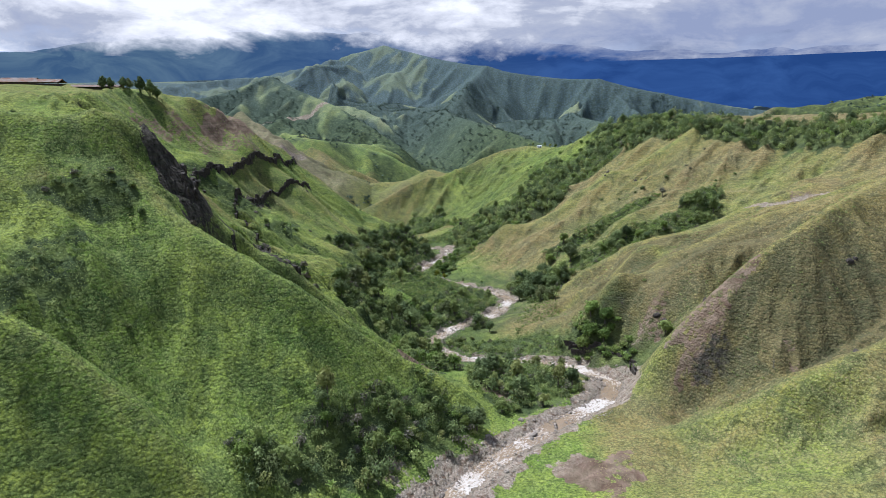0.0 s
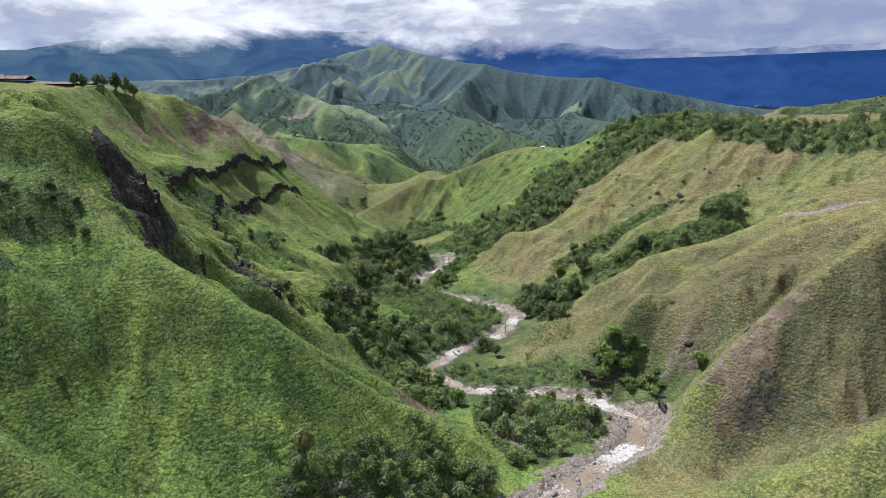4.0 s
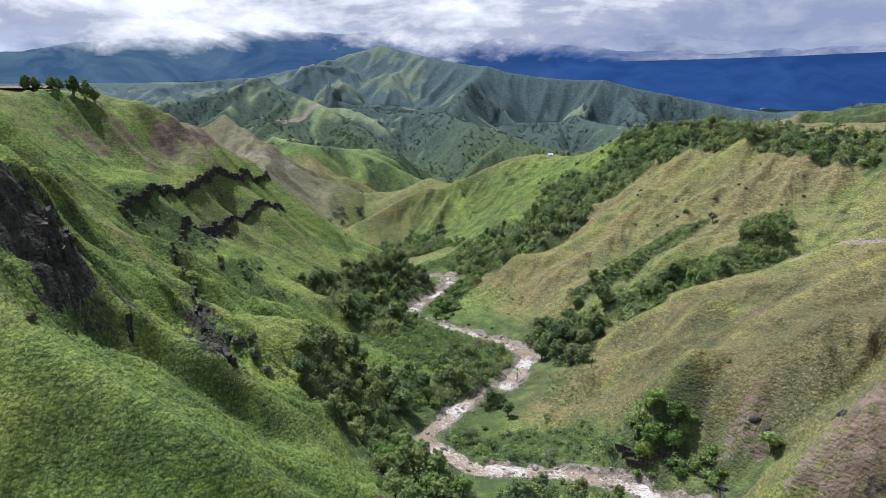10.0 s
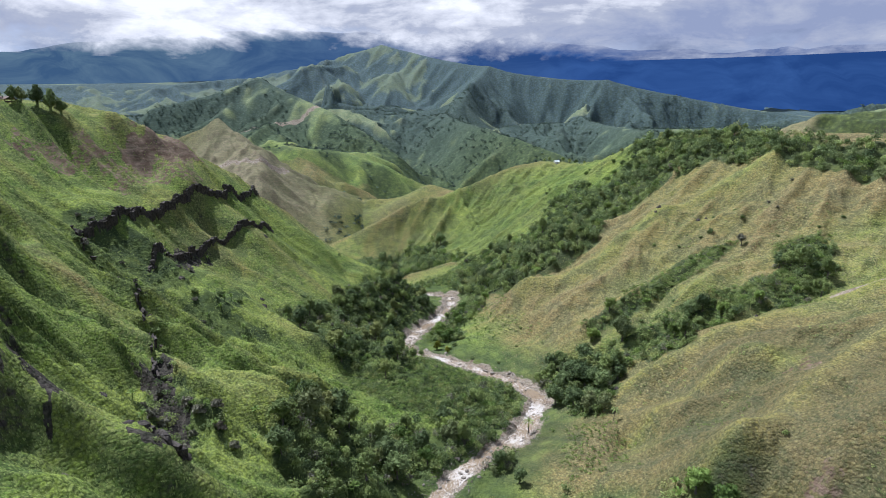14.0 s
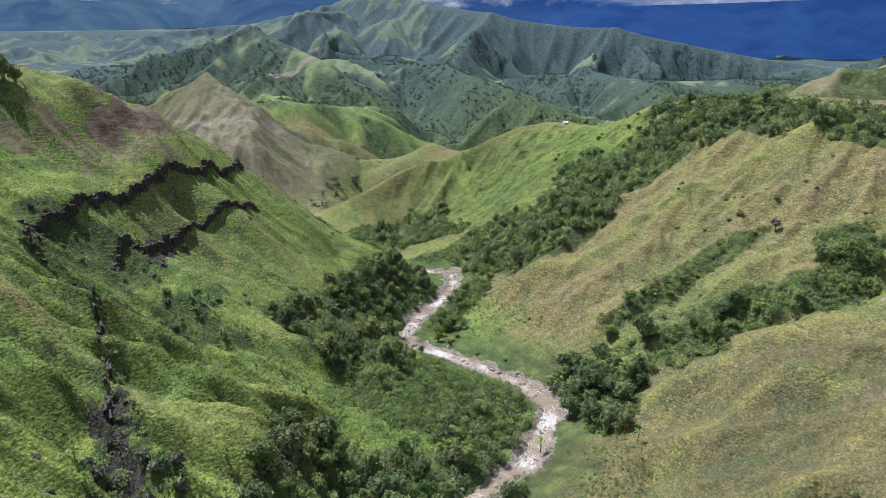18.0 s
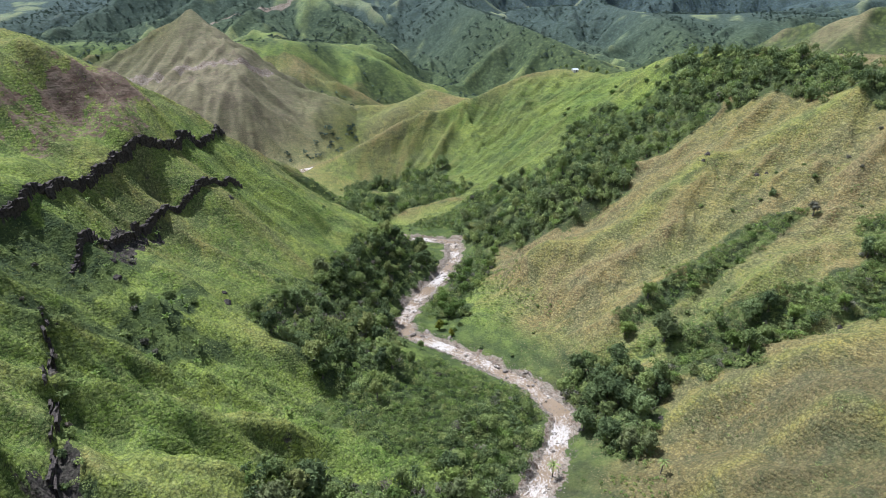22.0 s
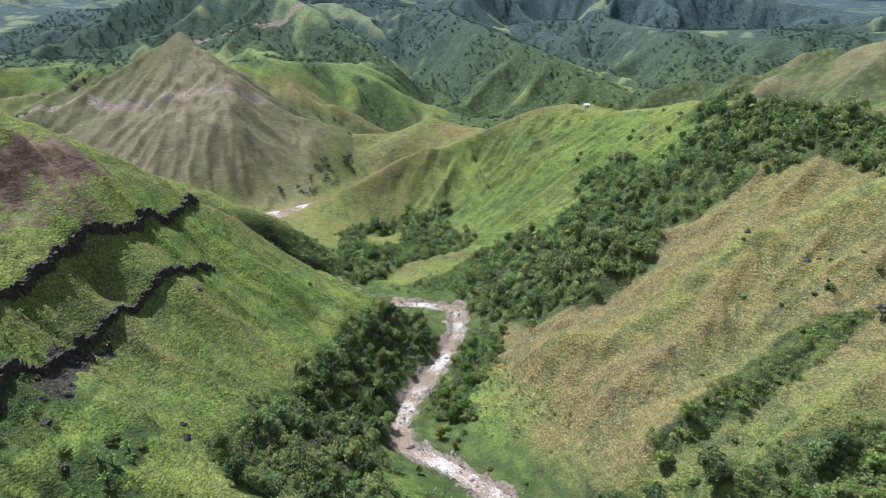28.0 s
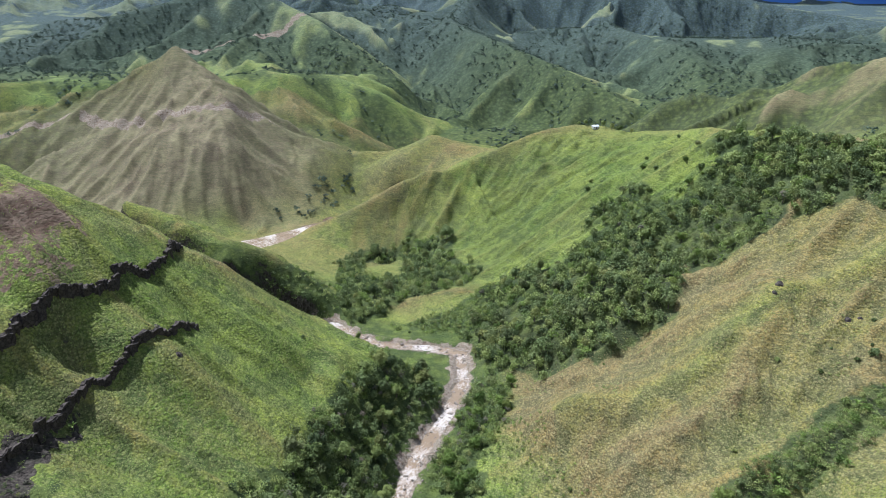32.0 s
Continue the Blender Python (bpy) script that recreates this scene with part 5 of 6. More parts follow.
BANANA_PLANT, PALM = banana_kind(), palm_kind()
BAMBOO = bamboo_kind(LEAF_DARK, "dense dark green bamboo clump at the plateau edge", 1)
BAMBOO_YELLOW = bamboo_kind(LEAF_YELLOW, "bright yellow-green bamboo clump on the river bank", 2)
PLACED = {}


def plant(kind, x, y, size=1.0, label=""):
    first = kind.name not in PLACED
    m = Matrix.LocRotScale((x, y, gz(x, y) - 0.1 * size), Euler((0, 0, rng.uniform(0, 6.28))), (size,) * 3)
    if first:
        PLACED[kind.name] = 1
        kind.matrix_basis = m
        ob = kind
    else:
        keep_scale = kind.scale.copy()
        kind.scale = (size,) * 3
        ob = copy_thing(kind, Matrix.LocRotScale(m.translation, m.to_quaternion(), None))
        kind.scale = keep_scale
    return tagged(ob, label) if label else ob


def fill(poly, n, seed, gap, mix, lo=0.75, hi=1.2, room=4.5):
    """Plants of a mix of kinds inside a patch."""
    names = [k for k, w in mix for _ in range(w)]
    for i, (x, y) in enumerate(scatter(WOODS[poly] if isinstance(poly, str) else poly, n, seed, gap)):
        if in_water(x, y, room) or inside(x, y, FIELD):
            continue
        group, key = names[(i * 7 + seed) % len(names)]
        pool = {"t": KINDS, "s": SHRUBS}[group][key] if group != "b" else [BANANA_PLANT]
        plant(pool[i % len(pool)], x, y, rng.uniform(lo, hi))


T, S, B = "t", "s", "b"
fill("river_grove", 54, 1, 4.0, [((T, "broad"), 5), ((T, "dark"), 4), ((T, "bare"), 2), ((T, "bright"), 1), ((B, ""), 2)], 0.75, 1.2)
fill("dark_trees", 13, 2, 5.0, [((T, "dark"), 4), ((T, "broad"), 1)], 0.9, 1.25)
fill("bend_grove", 34, 3, 4.3, [((T, "broad"), 5), ((T, "dark"), 3), ((T, "bright"), 1), ((B, ""), 1)], 0.75, 1.2)
fill("lower_grove", 20, 4, 4.0, [((T, "broad"), 4), ((T, "bright"), 2)], 0.8, 1.2)
fill("near_thicket", 40, 5, 3.0, [((T, "broad"), 2), ((T, "dark"), 1), ((S, "green"), 3), ((S, "bare"), 2), ((T, "bright"), 1), ((B, ""), 1)], 0.6, 1.0)
fill("bank_copse", 16, 41, 3.6, [((T, "broad"), 3), ((S, "green"), 3), ((T, "bright"), 1), ((S, "bare"), 1)], 0.5, 0.85, 6.5)
fill("cut_bank_shrubs", 11, 42, 2.8, [((S, "green"), 3), ((T, "broad"), 1), ((S, "bright"), 1), ((S, "bare"), 1)], 0.6, 1.0, 6.5)
fill("hollow_scrub", 14, 44, 5.0, [((S, "dark"), 2), ((S, "bare"), 2), ((S, "green"), 1), ((B, ""), 1)], 0.5, 1.0)
fill("shelf_scrub", 10, 43, 4.0, [((S, "dark"), 2), ((S, "bare"), 1), ((S, "green"), 1)], 0.5, 0.9)
fill("island", 28, 6, 4.0, [((T, "broad"), 4), ((T, "dark"), 2), ((S, "bright"), 2), ((S, "green"), 2)], 0.6, 1.05, 6.0)
fill("slope_wood", 34, 7, 6.0, [((T, "dark"), 3), ((T, "broad"), 6), ((T, "bright"), 2), ((B, ""), 2), ((T, "bare"), 1)], 0.7, 1.2)
fill("top_wood", 12, 8, 6.0, [((T, "dark"), 4), ((T, "broad"), 4), ((T, "bright"), 1), ((B, ""), 2)], 0.6, 1.0)
fill("link_wood", 26, 18, 5.0, [((T, "broad"), 4), ((T, "bright"), 2), ((T, "bare"), 1), ((B, ""), 2), ((S, "bright"), 1)], 0.6, 1.0)
fill("bank_r", 15, 19, 3.2, [((S, "bright"), 2), ((S, "green"), 3), ((T, "bright"), 1), ((T, "broad"), 1)], 0.6, 1.1, 6.5)
fill("toe_scrub", 8, 20, 4.0, [((S, "green"), 3), ((S, "dark"), 2), ((S, "bare"), 1)], 0.7, 1.2)
fill("ridge_trees", 14, 9, 6.0, [((T, "dark"), 3), ((T, "broad"), 3), ((S, "green"), 1)], 0.6, 1.0)
fill("gully_bushes", 20, 10, 2.8, [((S, "green"), 3), ((S, "bright"), 3), ((S, "dark"), 1), ((B, ""), 2), ((T, "bright"), 1)], 0.8, 1.35)
fill("gully_wood", 30, 21, 3.4, [((T, "broad"), 2), ((S, "green"), 3), ((S, "bright"), 2), ((T, "bright"), 1), ((S, "dark"), 1), ((B, ""), 1)], 0.8, 1.3)
fill("foot_wood", 14, 22, 4.5, [((T, "broad"), 3), ((T, "dark"), 2)], 0.8, 1.1, 6.0)
fill("floor_herbs", 11, 23, 5.0, [((S, "green"), 2), ((S, "bright"), 2), ((T, "broad"), 1), ((S, "bare"), 1)], 0.5, 0.9, 6.0)
fill("scrub_bank", 10, 24, 3.0, [((S, "green"), 2), ((S, "bare"), 2), ((S, "dark"), 2)], 0.5, 0.9, 7.0)
fill("foot_bushes", 10, 11, 3.0, [((S, "green"), 3), ((S, "bright"), 2), ((T, "dark"), 1)], 0.8, 1.3)
fill("field_trees", 14, 12, 8.0, [((T, "dark"), 3), ((T, "broad"), 3)], 0.7, 1.1)
fill("bank_bushes", 15, 13, 2.6, [((S, "bright"), 3), ((S, "green"), 2), ((T, "bright"), 1)], 0.7, 1.2)
fill("side_gully", 10, 14, 3.2, [((S, "green"), 3), ((S, "dark"), 2), ((T, "dark"), 1)], 0.8, 1.35)
fill("bright_bushes", 30, 15, 2.2, [((S, "bright"), 4), ((B, ""), 1), ((T, "bright"), 1)], 0.9, 1.3)
fill("ravine", 14, 16, 2.8, [((S, "green"), 2), ((S, "bare"), 2), ((S, "dark"), 2), ((T, "broad"), 1)], 0.8, 1.2)
fill("mid_bushes", 14, 17, 3.2, [((S, "green"), 2), ((B, ""), 2), ((S, "bare"), 1)], 0.7, 1.1)
for i, (x, y) in enumerate(scatter([(84, 640), (150, 628), (158, 690), (124, 722), (78, 694)], 12, 34, 6.0) + scatter([(-120, 690), (-100, 640), (-80, 650), (-70, 700), (-95, 745)], 8, 35, 6)):
    plant((SHRUBS["green"] + SHRUBS["dark"] + SHRUBS["bright"])[i % 4], x, y, rng.uniform(0.6, 1.3))
# river banks
bank = []
for i in range(900):
    t = rng.random()
    a = np.interp(t, river_share, [p[0] for p in RIVER]), np.interp(t, river_share, [p[1] for p in RIVER])
    x, y = a[0] + rng.normal() * 13, a[1] + rng.normal() * 13
    if 150 < y < 612 and not in_water(x, y, 7.5) and all((x - p) ** 2 + (y - q) ** 2 > 14 for p, q in bank) and not (x > 50 and y < 235):
        bank.append((x, y))
for i, (x, y) in enumerate(bank[:24]):
    pool = (SHRUBS["bright"], SHRUBS["green"], SHRUBS["green"], KINDS["broad"], SHRUBS["dark"])[i % 5]
    plant(pool[i % len(pool)], x, y, rng.uniform(0.5, 0.95))
# single plants that stand out
plant(KINDS["dark"][1], 24.5, 308, 0.72, "round dark green tree alone on the meadow by the river")
plant(PALM, 33, 348, 1.0)
plant(PALM, 64, 338, 0.85, "short coconut palm at the foot of the dry hill")
plant(BAMBOO_YELLOW, -5, 452, 0.75)
plant(BAMBOO_YELLOW, 1, 444, 0.5)
plant(KINDS["dark"][0], -4, 741, 1.25, "tall dark tree below the middle ridge")
plant(KINDS["bare"][0], 158, 443, 1.1, "white-trunked tree above the bushy gully")
plant(SHRUBS["dark"][0], 104, 410, 1.3)
plant(SHRUBS["dark"][0], 150, 463, 1.3)
for x, y, s in ((-238, 447, 1.25), (-234, 449, 1.1), (-225, 449, 1.1), (-222, 451, 1.1), (-216, 455, 1.5), (-211, 458, 1.55), (-207, 460, 1.2)):
    plant(BAMBOO, x, y, s)
# bushes in the crack that runs down the slope
crack = np.array(BAND_MID, float)
crack_run = np.r_[0, np.cumsum(np.linalg.norm(np.diff(crack, axis=0), axis=1))]
for i, along in enumerate(np.arange(2, crack_run[-1], 4.6)):
    x, y = np.interp(along, crack_run, crack[:, 0]) + rng.normal() * 0.9 + 1.0, np.interp(along, crack_run, crack[:, 1]) + rng.normal() * 0.9
    pool = (SHRUBS["dark"], SHRUBS["bare"], SHRUBS["green"])[i % 3]
    plant(pool[i % len(pool)], x, y, rng.uniform(0.45, 0.95))
# shrubs dotted over the slopes
dots = []
for i in range(2600):
    x, y = rng.uniform(-200, 240), rng.uniform(140, 640)
    d, _, _ = near_line(np.array([x]), np.array([y]), RIVER, 400)
    if d[0] > 24 and abs(x) < 60 + y * 0.42 and vnoise(np.array([x / 40]), np.array([y / 40]), 141)[0] > 0.0 and all((x - p) ** 2 + (y - q) ** 2 > 60 for p, q in dots):
        dots.append((x, y))
dots = dots[:24] + [(x, y) for x, y in scatter([(64, 430), (120, 470), (190, 500), (215, 440), (150, 400), (80, 405)], 20, 61, 7.0)]
for i, (x, y) in enumerate(dots):
    pool = (SHRUBS["green"], SHRUBS["dark"], SHRUBS["green"], SHRUBS["bare"], SHRUBS["dark"])[i % 5]
    plant(pool[i % len(pool)], x, y, rng.uniform(0.35, 0.8))
for x, y in scatter([(-75, 300), (-50, 345), (-85, 395), (-110, 360), (-95, 310)], 9, 31, 7) + scatter([(-150, 400), (-140, 440), (-120, 430), (-128, 395)], 6, 32, 5) + scatter([(-85, 270), (-60, 300), (-50, 280), (-62, 262)], 7, 33, 5):
    plant(BANANA_PLANT, x, y, rng.uniform(0.6, 0.9))


def tufts(name, boxes, n, mat, size, label, seed):
    """Grass tussocks as one sheet of small lopsided domes."""
    g = np.random.default_rng(seed)
    xs, ys = [], []
    for (x0, x1, y0, y1), share in boxes:
        m = int(n * share)
        xs.append(g.uniform(x0, x1, m)); ys.append(g.uniform(y0, y1, m))
    x, y = np.concatenate(xs), np.concatenate(ys)
    clump = vnoise(x / 7, y / 7, 151) + 0.6 * vnoise(x / 2.5, y / 2.5, 152)
    d, _, _ = near_line(x, y, RIVER, 200)
    keepers = (clump > -0.5) & (d > 8) & (olive_hill(x, y) < 0.35) & ~np.any([inside(x, y, f) for f in ROCK_FACES], 0)
    x, y = x[keepers], y[keepers]
    m = len(x)
    s = size * g.uniform(0.55, 1.35, m)
    co = np.empty((m, 6, 3))
    turn = g.uniform(0, 6.28, m)
    for b in range(5):
        a = turn + 2 * np.pi * b / 5 + g.normal(size=m) * 0.2
        rim = s * g.uniform(0.75, 1.25, m)
        bx, by = x + np.cos(a) * rim, y + np.sin(a) * rim
        co[:, b] = np.stack([bx, by, ground_z(bx, by) - 0.06], -1)
    co[:, 5] = np.stack([x + g.normal(size=m) * 0.2 * s, y + g.normal(size=m) * 0.2 * s, ground_z(x, y) + s * g.uniform(0.25, 0.65, m)], -1)
    tri = np.array([(b, (b + 1) % 5, 5) for b in range(5)])
    faces = (tri[None] + (np.arange(m) * 6)[:, None, None]).astype(np.int32)
    me = bpy.data.meshes.new(name)
    me.vertices.add(m * 6); me.vertices.foreach_set("co", co.astype(np.float32).ravel())
    me.loops.add(m * 15); me.loops.foreach_set("vertex_index", faces.ravel())
    me.polygons.add(m * 5); me.polygons.foreach_set("loop_start", np.arange(0, m * 15, 3, dtype=np.int32))
    me.update(calc_edges=True)
    me.polygons.foreach_set("use_smooth", np.ones(m * 5, bool))
    me.materials.append(mat)
    return tagged(new(name, me), label, "grass", kind="stuff")


tufts("grass", [((-135, -5, 140, 300), 0.46), ((-160, -20, 280, 420), 0.32), ((-170, -20, 400, 560), 0.22)], 105000, SCRUB, 0.20, "thick green grass tussocks over the left slopes", 1)
tufts("dry_grass", [((45, 190, 150, 300), 0.40), ((45, 200, 280, 420), 0.34), ((30, 210, 400, 540), 0.26)], 95000, STRAW, 0.20, "straw-coloured grass tussocks over the right slopes", 2)

# ======== woods that nobody could count ========
def canopy(name, spots, sizes, mat, label, leaves=150, leaf=0.42, seed=1, tall=1.0, trunk=True):
    """Many rounded, lobed crowns of leaf sprays on short stems, as one mesh."""
    g = np.random.default_rng(seed)
    spots, sizes = np.asarray(spots, float), np.asarray(sizes, float)
    z = ground_z(spots[:, 0], spots[:, 1])
    n = len(spots)
    lobe = g.normal(size=(n, 5, 3)) * np.array([0.42, 0.42, 0.30])
    pick = g.integers(0, 5, (n, leaves))
    v = g.normal(size=(n, leaves, 3)); v[..., 2] = np.abs(v[..., 2]) * 0.9 - 0.25
    v /= np.linalg.norm(v, axis=2)[..., None]
    c = np.take_along_axis(lobe, pick[..., None], 1) + v * g.uniform(0.45, 0.72, (n, leaves, 1))
    c[..., 2] = c[..., 2] * tall + 0.95 * tall
    c = c * sizes[:, None, None] + np.stack([spots[:, 0], spots[:, 1], z], -1)[:, None]
    nor = v * 0.8 + g.normal(size=v.shape) * 0.6 + np.array([0, 0, 0.3])
    nor /= np.linalg.norm(nor, axis=2)[..., None]
    u = np.cross(nor, g.normal(size=v.shape)); u /= np.linalg.norm(u, axis=2)[..., None]
    w = np.cross(nor, u)
    s = leaf * g.uniform(0.6, 1.3, (n, leaves, 1)) * np.sqrt(sizes / 2.5)[:, None, None]
    co = np.stack([c - u * s, c - w * s * 0.6 + nor * s * 0.15, c + u * s, c + w * s * 0.6 + nor * s * 0.15], 2).reshape(-1, 3)
    nq = n * leaves
    if trunk:      # four-sided stems
        a = np.arange(4) * np.pi / 2
        ring = np.stack([np.cos(a), np.sin(a)], -1)
        r = (0.09 * sizes)[:, None, None]
        low = np.concatenate([spots[:, None] + ring * r, np.repeat((z - 0.6)[:, None, None], 4, 1)], -1)
        top = np.concatenate([spots[:, None] + ring * r * 0.5, np.repeat((z + sizes * tall)[:, None, None], 4, 1)], -1)
        quads = np.stack([np.stack([low[:, i], low[:, (i + 1) % 4], top[:, (i + 1) % 4], top[:, i]], 1) for i in range(4)], 1).reshape(-1, 3)
        co = np.concatenate([co, quads]); nq += n * 4
    me = bpy.data.meshes.new(name)
    me.vertices.add(len(co)); me.vertices.foreach_set("co", co.astype(np.float32).ravel())
    me.loops.add(len(co)); me.loops.foreach_set("vertex_index", np.arange(len(co), dtype=np.int32))
    me.polygons.add(nq); me.polygons.foreach_set("loop_start", np.arange(0, len(co), 4, dtype=np.int32))
    me.update(calc_edges=True)
    own = np.repeat(g.random(n), leaves * 4)
    if trunk:
        own = np.r_[own, np.zeros(n * 16)]
    tint = me.attributes.new("crown", "FLOAT", "POINT")
    tint.data.foreach_set("value", own.astype(np.float32))
    me.materials.append(mat)
    return tagged(new(name, me), label, "woodland", kind="stuff")


def spread(names, per_area, gap, seed):
    out = []
    for i, name in enumerate(names):
        p = np.array(WOODS[name])
        area = 0.5 * abs(np.dot(p[:, 0], np.roll(p[:, 1], 1)) - np.dot(p[:, 1], np.roll(p[:, 0], 1)))
        out += [q for q in scatter(WOODS[name], int(area * per_area), seed + i, gap) if not in_water(*q, 5.0) and not inside(q[0], q[1], FIELD)]
    return out


def sized(spots, lo, hi, seed):
    return np.random.default_rng(seed).uniform(lo, hi, len(spots))


q = spread(["slope_wood", "top_wood", "field_trees", "ridge_trees"], 1 / 26, 2.7, 200) + spread(["link_wood"], 1 / 60, 4.0, 210)
canopy("woods", q[::3], sized(q[::3], 1.6, 3.6, 1), LEAF_DARK, "dense dark green woodland on the steep valley side", 200, 0.50, 11, 1.25)
canopy("woods", q[1::3], sized(q[1::3], 1.5, 3.3, 2), LEAF, "dense green woodland on the steep valley side", 200, 0.50, 12, 1.2)
canopy("woods", q[2::6], sized(q[2::6], 1.6, 3.0, 21), LEAF_BRIGHT, "light green young trees among the dark woodland", 170, 0.46, 22, 1.1)
canopy("woods", q[5::6], sized(q[5::6], 1.5, 3.0, 23), LEAF, "mixed green trees among the dark woodland", 180, 0.46, 24, 1.3)
q = spread(["river_grove", "bend_grove", "lower_grove", "near_thicket", "island", "dark_trees", "ravine", "foot_bushes", "gully_bushes", "side_gully", "link_wood", "toe_scrub", "scrub_bank", "gully_wood", "foot_wood", "floor_herbs", "bright_bushes", "bank_r", "hump_foot", "bank_copse", "cut_bank_shrubs", "hill_scrub", "shelf_scrub"], 1 / 10, 1.7, 220)
canopy("undergrowth", q[::2], sized(q[::2], 0.9, 1.7, 3), LEAF, "tangled green undergrowth beneath the valley trees", 70, 0.36, 13, 0.9, False)
canopy("undergrowth", q[1::4], sized(q[1::4], 0.8, 1.5, 4), LEAF_BRIGHT, "bright green weeds and vines under the trees", 70, 0.34, 14, 0.8, False)
canopy("undergrowth", q[3::4], sized(q[3::4], 0.9, 1.6, 5), LEAF_DARK, "dark tangled undergrowth beneath the valley trees", 70, 0.36, 15, 0.9, False)
q = spread(["river_grove", "bend_grove", "lower_grove", "near_thicket", "island", "dark_trees", "gully_wood", "bank_copse", "cut_bank_shrubs", "bank_r", "foot_wood"], 1 / 17, 2.3, 260)
canopy("thicket", q[::3], sized(q[::3], 1.1, 2.3, 31), LEAF, "close green tree crowns along the river", 150, 0.40, 32, 1.25)
canopy("thicket", q[1::3], sized(q[1::3], 1.1, 2.5, 33), LEAF_DARK, "close dark tree crowns along the river", 150, 0.42, 34, 1.25)
canopy("thicket", q[2::6], sized(q[2::6], 1.0, 2.0, 35), LEAF_GREY, "grey half-bare bushes among the river trees", 130, 0.34, 36, 1.15)
canopy("thicket", q[5::6], sized(q[5::6], 1.0, 2.0, 37), LEAF_BRIGHT, "light green bushes among the river trees", 140, 0.38, 38, 1.1)
q = spread(["gully_bushes", "gully_wood", "foot_bushes", "side_gully", "bank_r", "toe_scrub", "floor_herbs"], 1 / 6, 1.5, 280)
canopy("gully_growth", q[::2], sized(q[::2], 0.6, 1.5, 51), LEAF_BRIGHT, "light green bushes and ferns in the damp gullies", 60, 0.32, 52, 0.85, False)
canopy("gully_growth", q[1::2], sized(q[1::2], 0.6, 1.5, 53), LEAF, "green bushes and creepers in the damp gullies", 60, 0.34, 54, 0.9, False)
# lush herbs on the valley floor
herb = [p for p in scatter([(-50, 372), (-20, 396), (24, 404), (34, 372), (26, 350), (-8, 340), (-30, 348)], 420, 240, 1.6) + scatter([(15, 455), (24, 440), (45, 450), (30, 500), (14, 520)], 120, 241, 1.8)
        + scatter([(40, 300), (60, 300), (64, 330), (50, 345), (44, 330)], 110, 242, 1.7) + scatter([(8, 560), (26, 520), (30, 560), (26, 600), (12, 600)], 90, 243, 2.0) if not in_water(*p, 6.5)]
canopy("herbs", herb, sized(herb, 0.5, 1.0, 6), LEAF_BRIGHT, "lush bright green herbs on the valley floor", 60, 0.30, 16, 0.7, False)
# knee-high scrub in the hollow under the rock bands
low = spread(["hollow_scrub", "slope_scrub"], 1 / 7, 1.6, 290)
canopy("scrub", low[::2], sized(low[::2], 0.4, 1.0, 55), LEAF_DARK, "dark low scrub in the hollow under the rock bands", 50, 0.28, 56, 0.75, False)
canopy("scrub", low[1::2], sized(low[1::2], 0.4, 0.9, 57), LEAF, "green low scrub in the hollow under the rock bands", 50, 0.28, 58, 0.75, False)
# weeds and low scrub scattered on the slopes in drifts
g2 = np.random.default_rng(77)
wx, wy = g2.uniform(-190, 220, 42000), g2.uniform(140, 640, 42000)
wd, _, _ = near_line(wx, wy, RIVER, 400)
drift = fbm(wx / 22, wy / 22, 3, 161)
mk = (wd > 14) & (np.abs(wx) < 70 + wy * 0.40) & (drift > 0.42) & ~((wx > 30) & (drift < 0.5))
wp = np.stack([wx[mk], wy[mk]], -1)[:4600]
canopy("scrub", wp[::2], sized(wp[::2], 0.35, 0.85, 7), LEAF, "low green scrub in drifts across the grassy slopes", 34, 0.26, 17, 0.75, False)
canopy("scrub", wp[1::2], sized(wp[1::2], 0.35, 0.8, 8), LEAF, "low dark scrub in drifts across the grassy slopes", 34, 0.26, 18, 0.75, False)
# trees dotted over the hills beyond
hx, hy = g2.uniform(-1000, 1000, 90000), g2.uniform(860, 2300, 90000)
hm = (0.8 * fbm(hx / 150, hy / 150, 4, 108) + 1.3 * (land_cut(hx, hy) - 0.42) > 0.30) & (np.abs(hx) < hy * 0.85) & (np.hypot((hx + 330) / 1.0, hy - 1000) > 200) & (np.hypot((hx - 450) / 1.3, hy - 1080) > 190)
hp = np.stack([hx[hm], hy[hm]], -1)[:8000]
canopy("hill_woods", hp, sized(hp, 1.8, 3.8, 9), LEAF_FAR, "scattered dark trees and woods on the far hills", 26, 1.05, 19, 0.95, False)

# ======== rock: ledges, outcrops, river boulders ========
def rock_mesh(name, seed, sx, sy, sz, mat, sub=2, rough=0.28):
    bm = bmesh.new()
    bmesh.ops.create_icosphere(bm, subdivisions=sub, radius=1.0)
    for v in bm.verts:
        c = v.co
        n = noise.noise(c * 1.3 + Vector((seed * 3.1, 0, 0))) + 0.5 * noise.noise(c * 3.1 + Vector((0, seed * 1.7, 0)))
        cut = Vector((round(c.x * 1.6) / 1.6, round(c.y * 1.6) / 1.6, round(c.z * 1.6) / 1.6))
        v.co = (c.lerp(cut, 0.35)) * (1 + rough * n)
        v.co = Vector((v.co.x * sx, v.co.y * sy, v.co.z * sz))
    me = bpy.data.meshes.new(name)
    bm.to_mesh(me)
    bm.free()
    me.materials.append(mat)
    return me


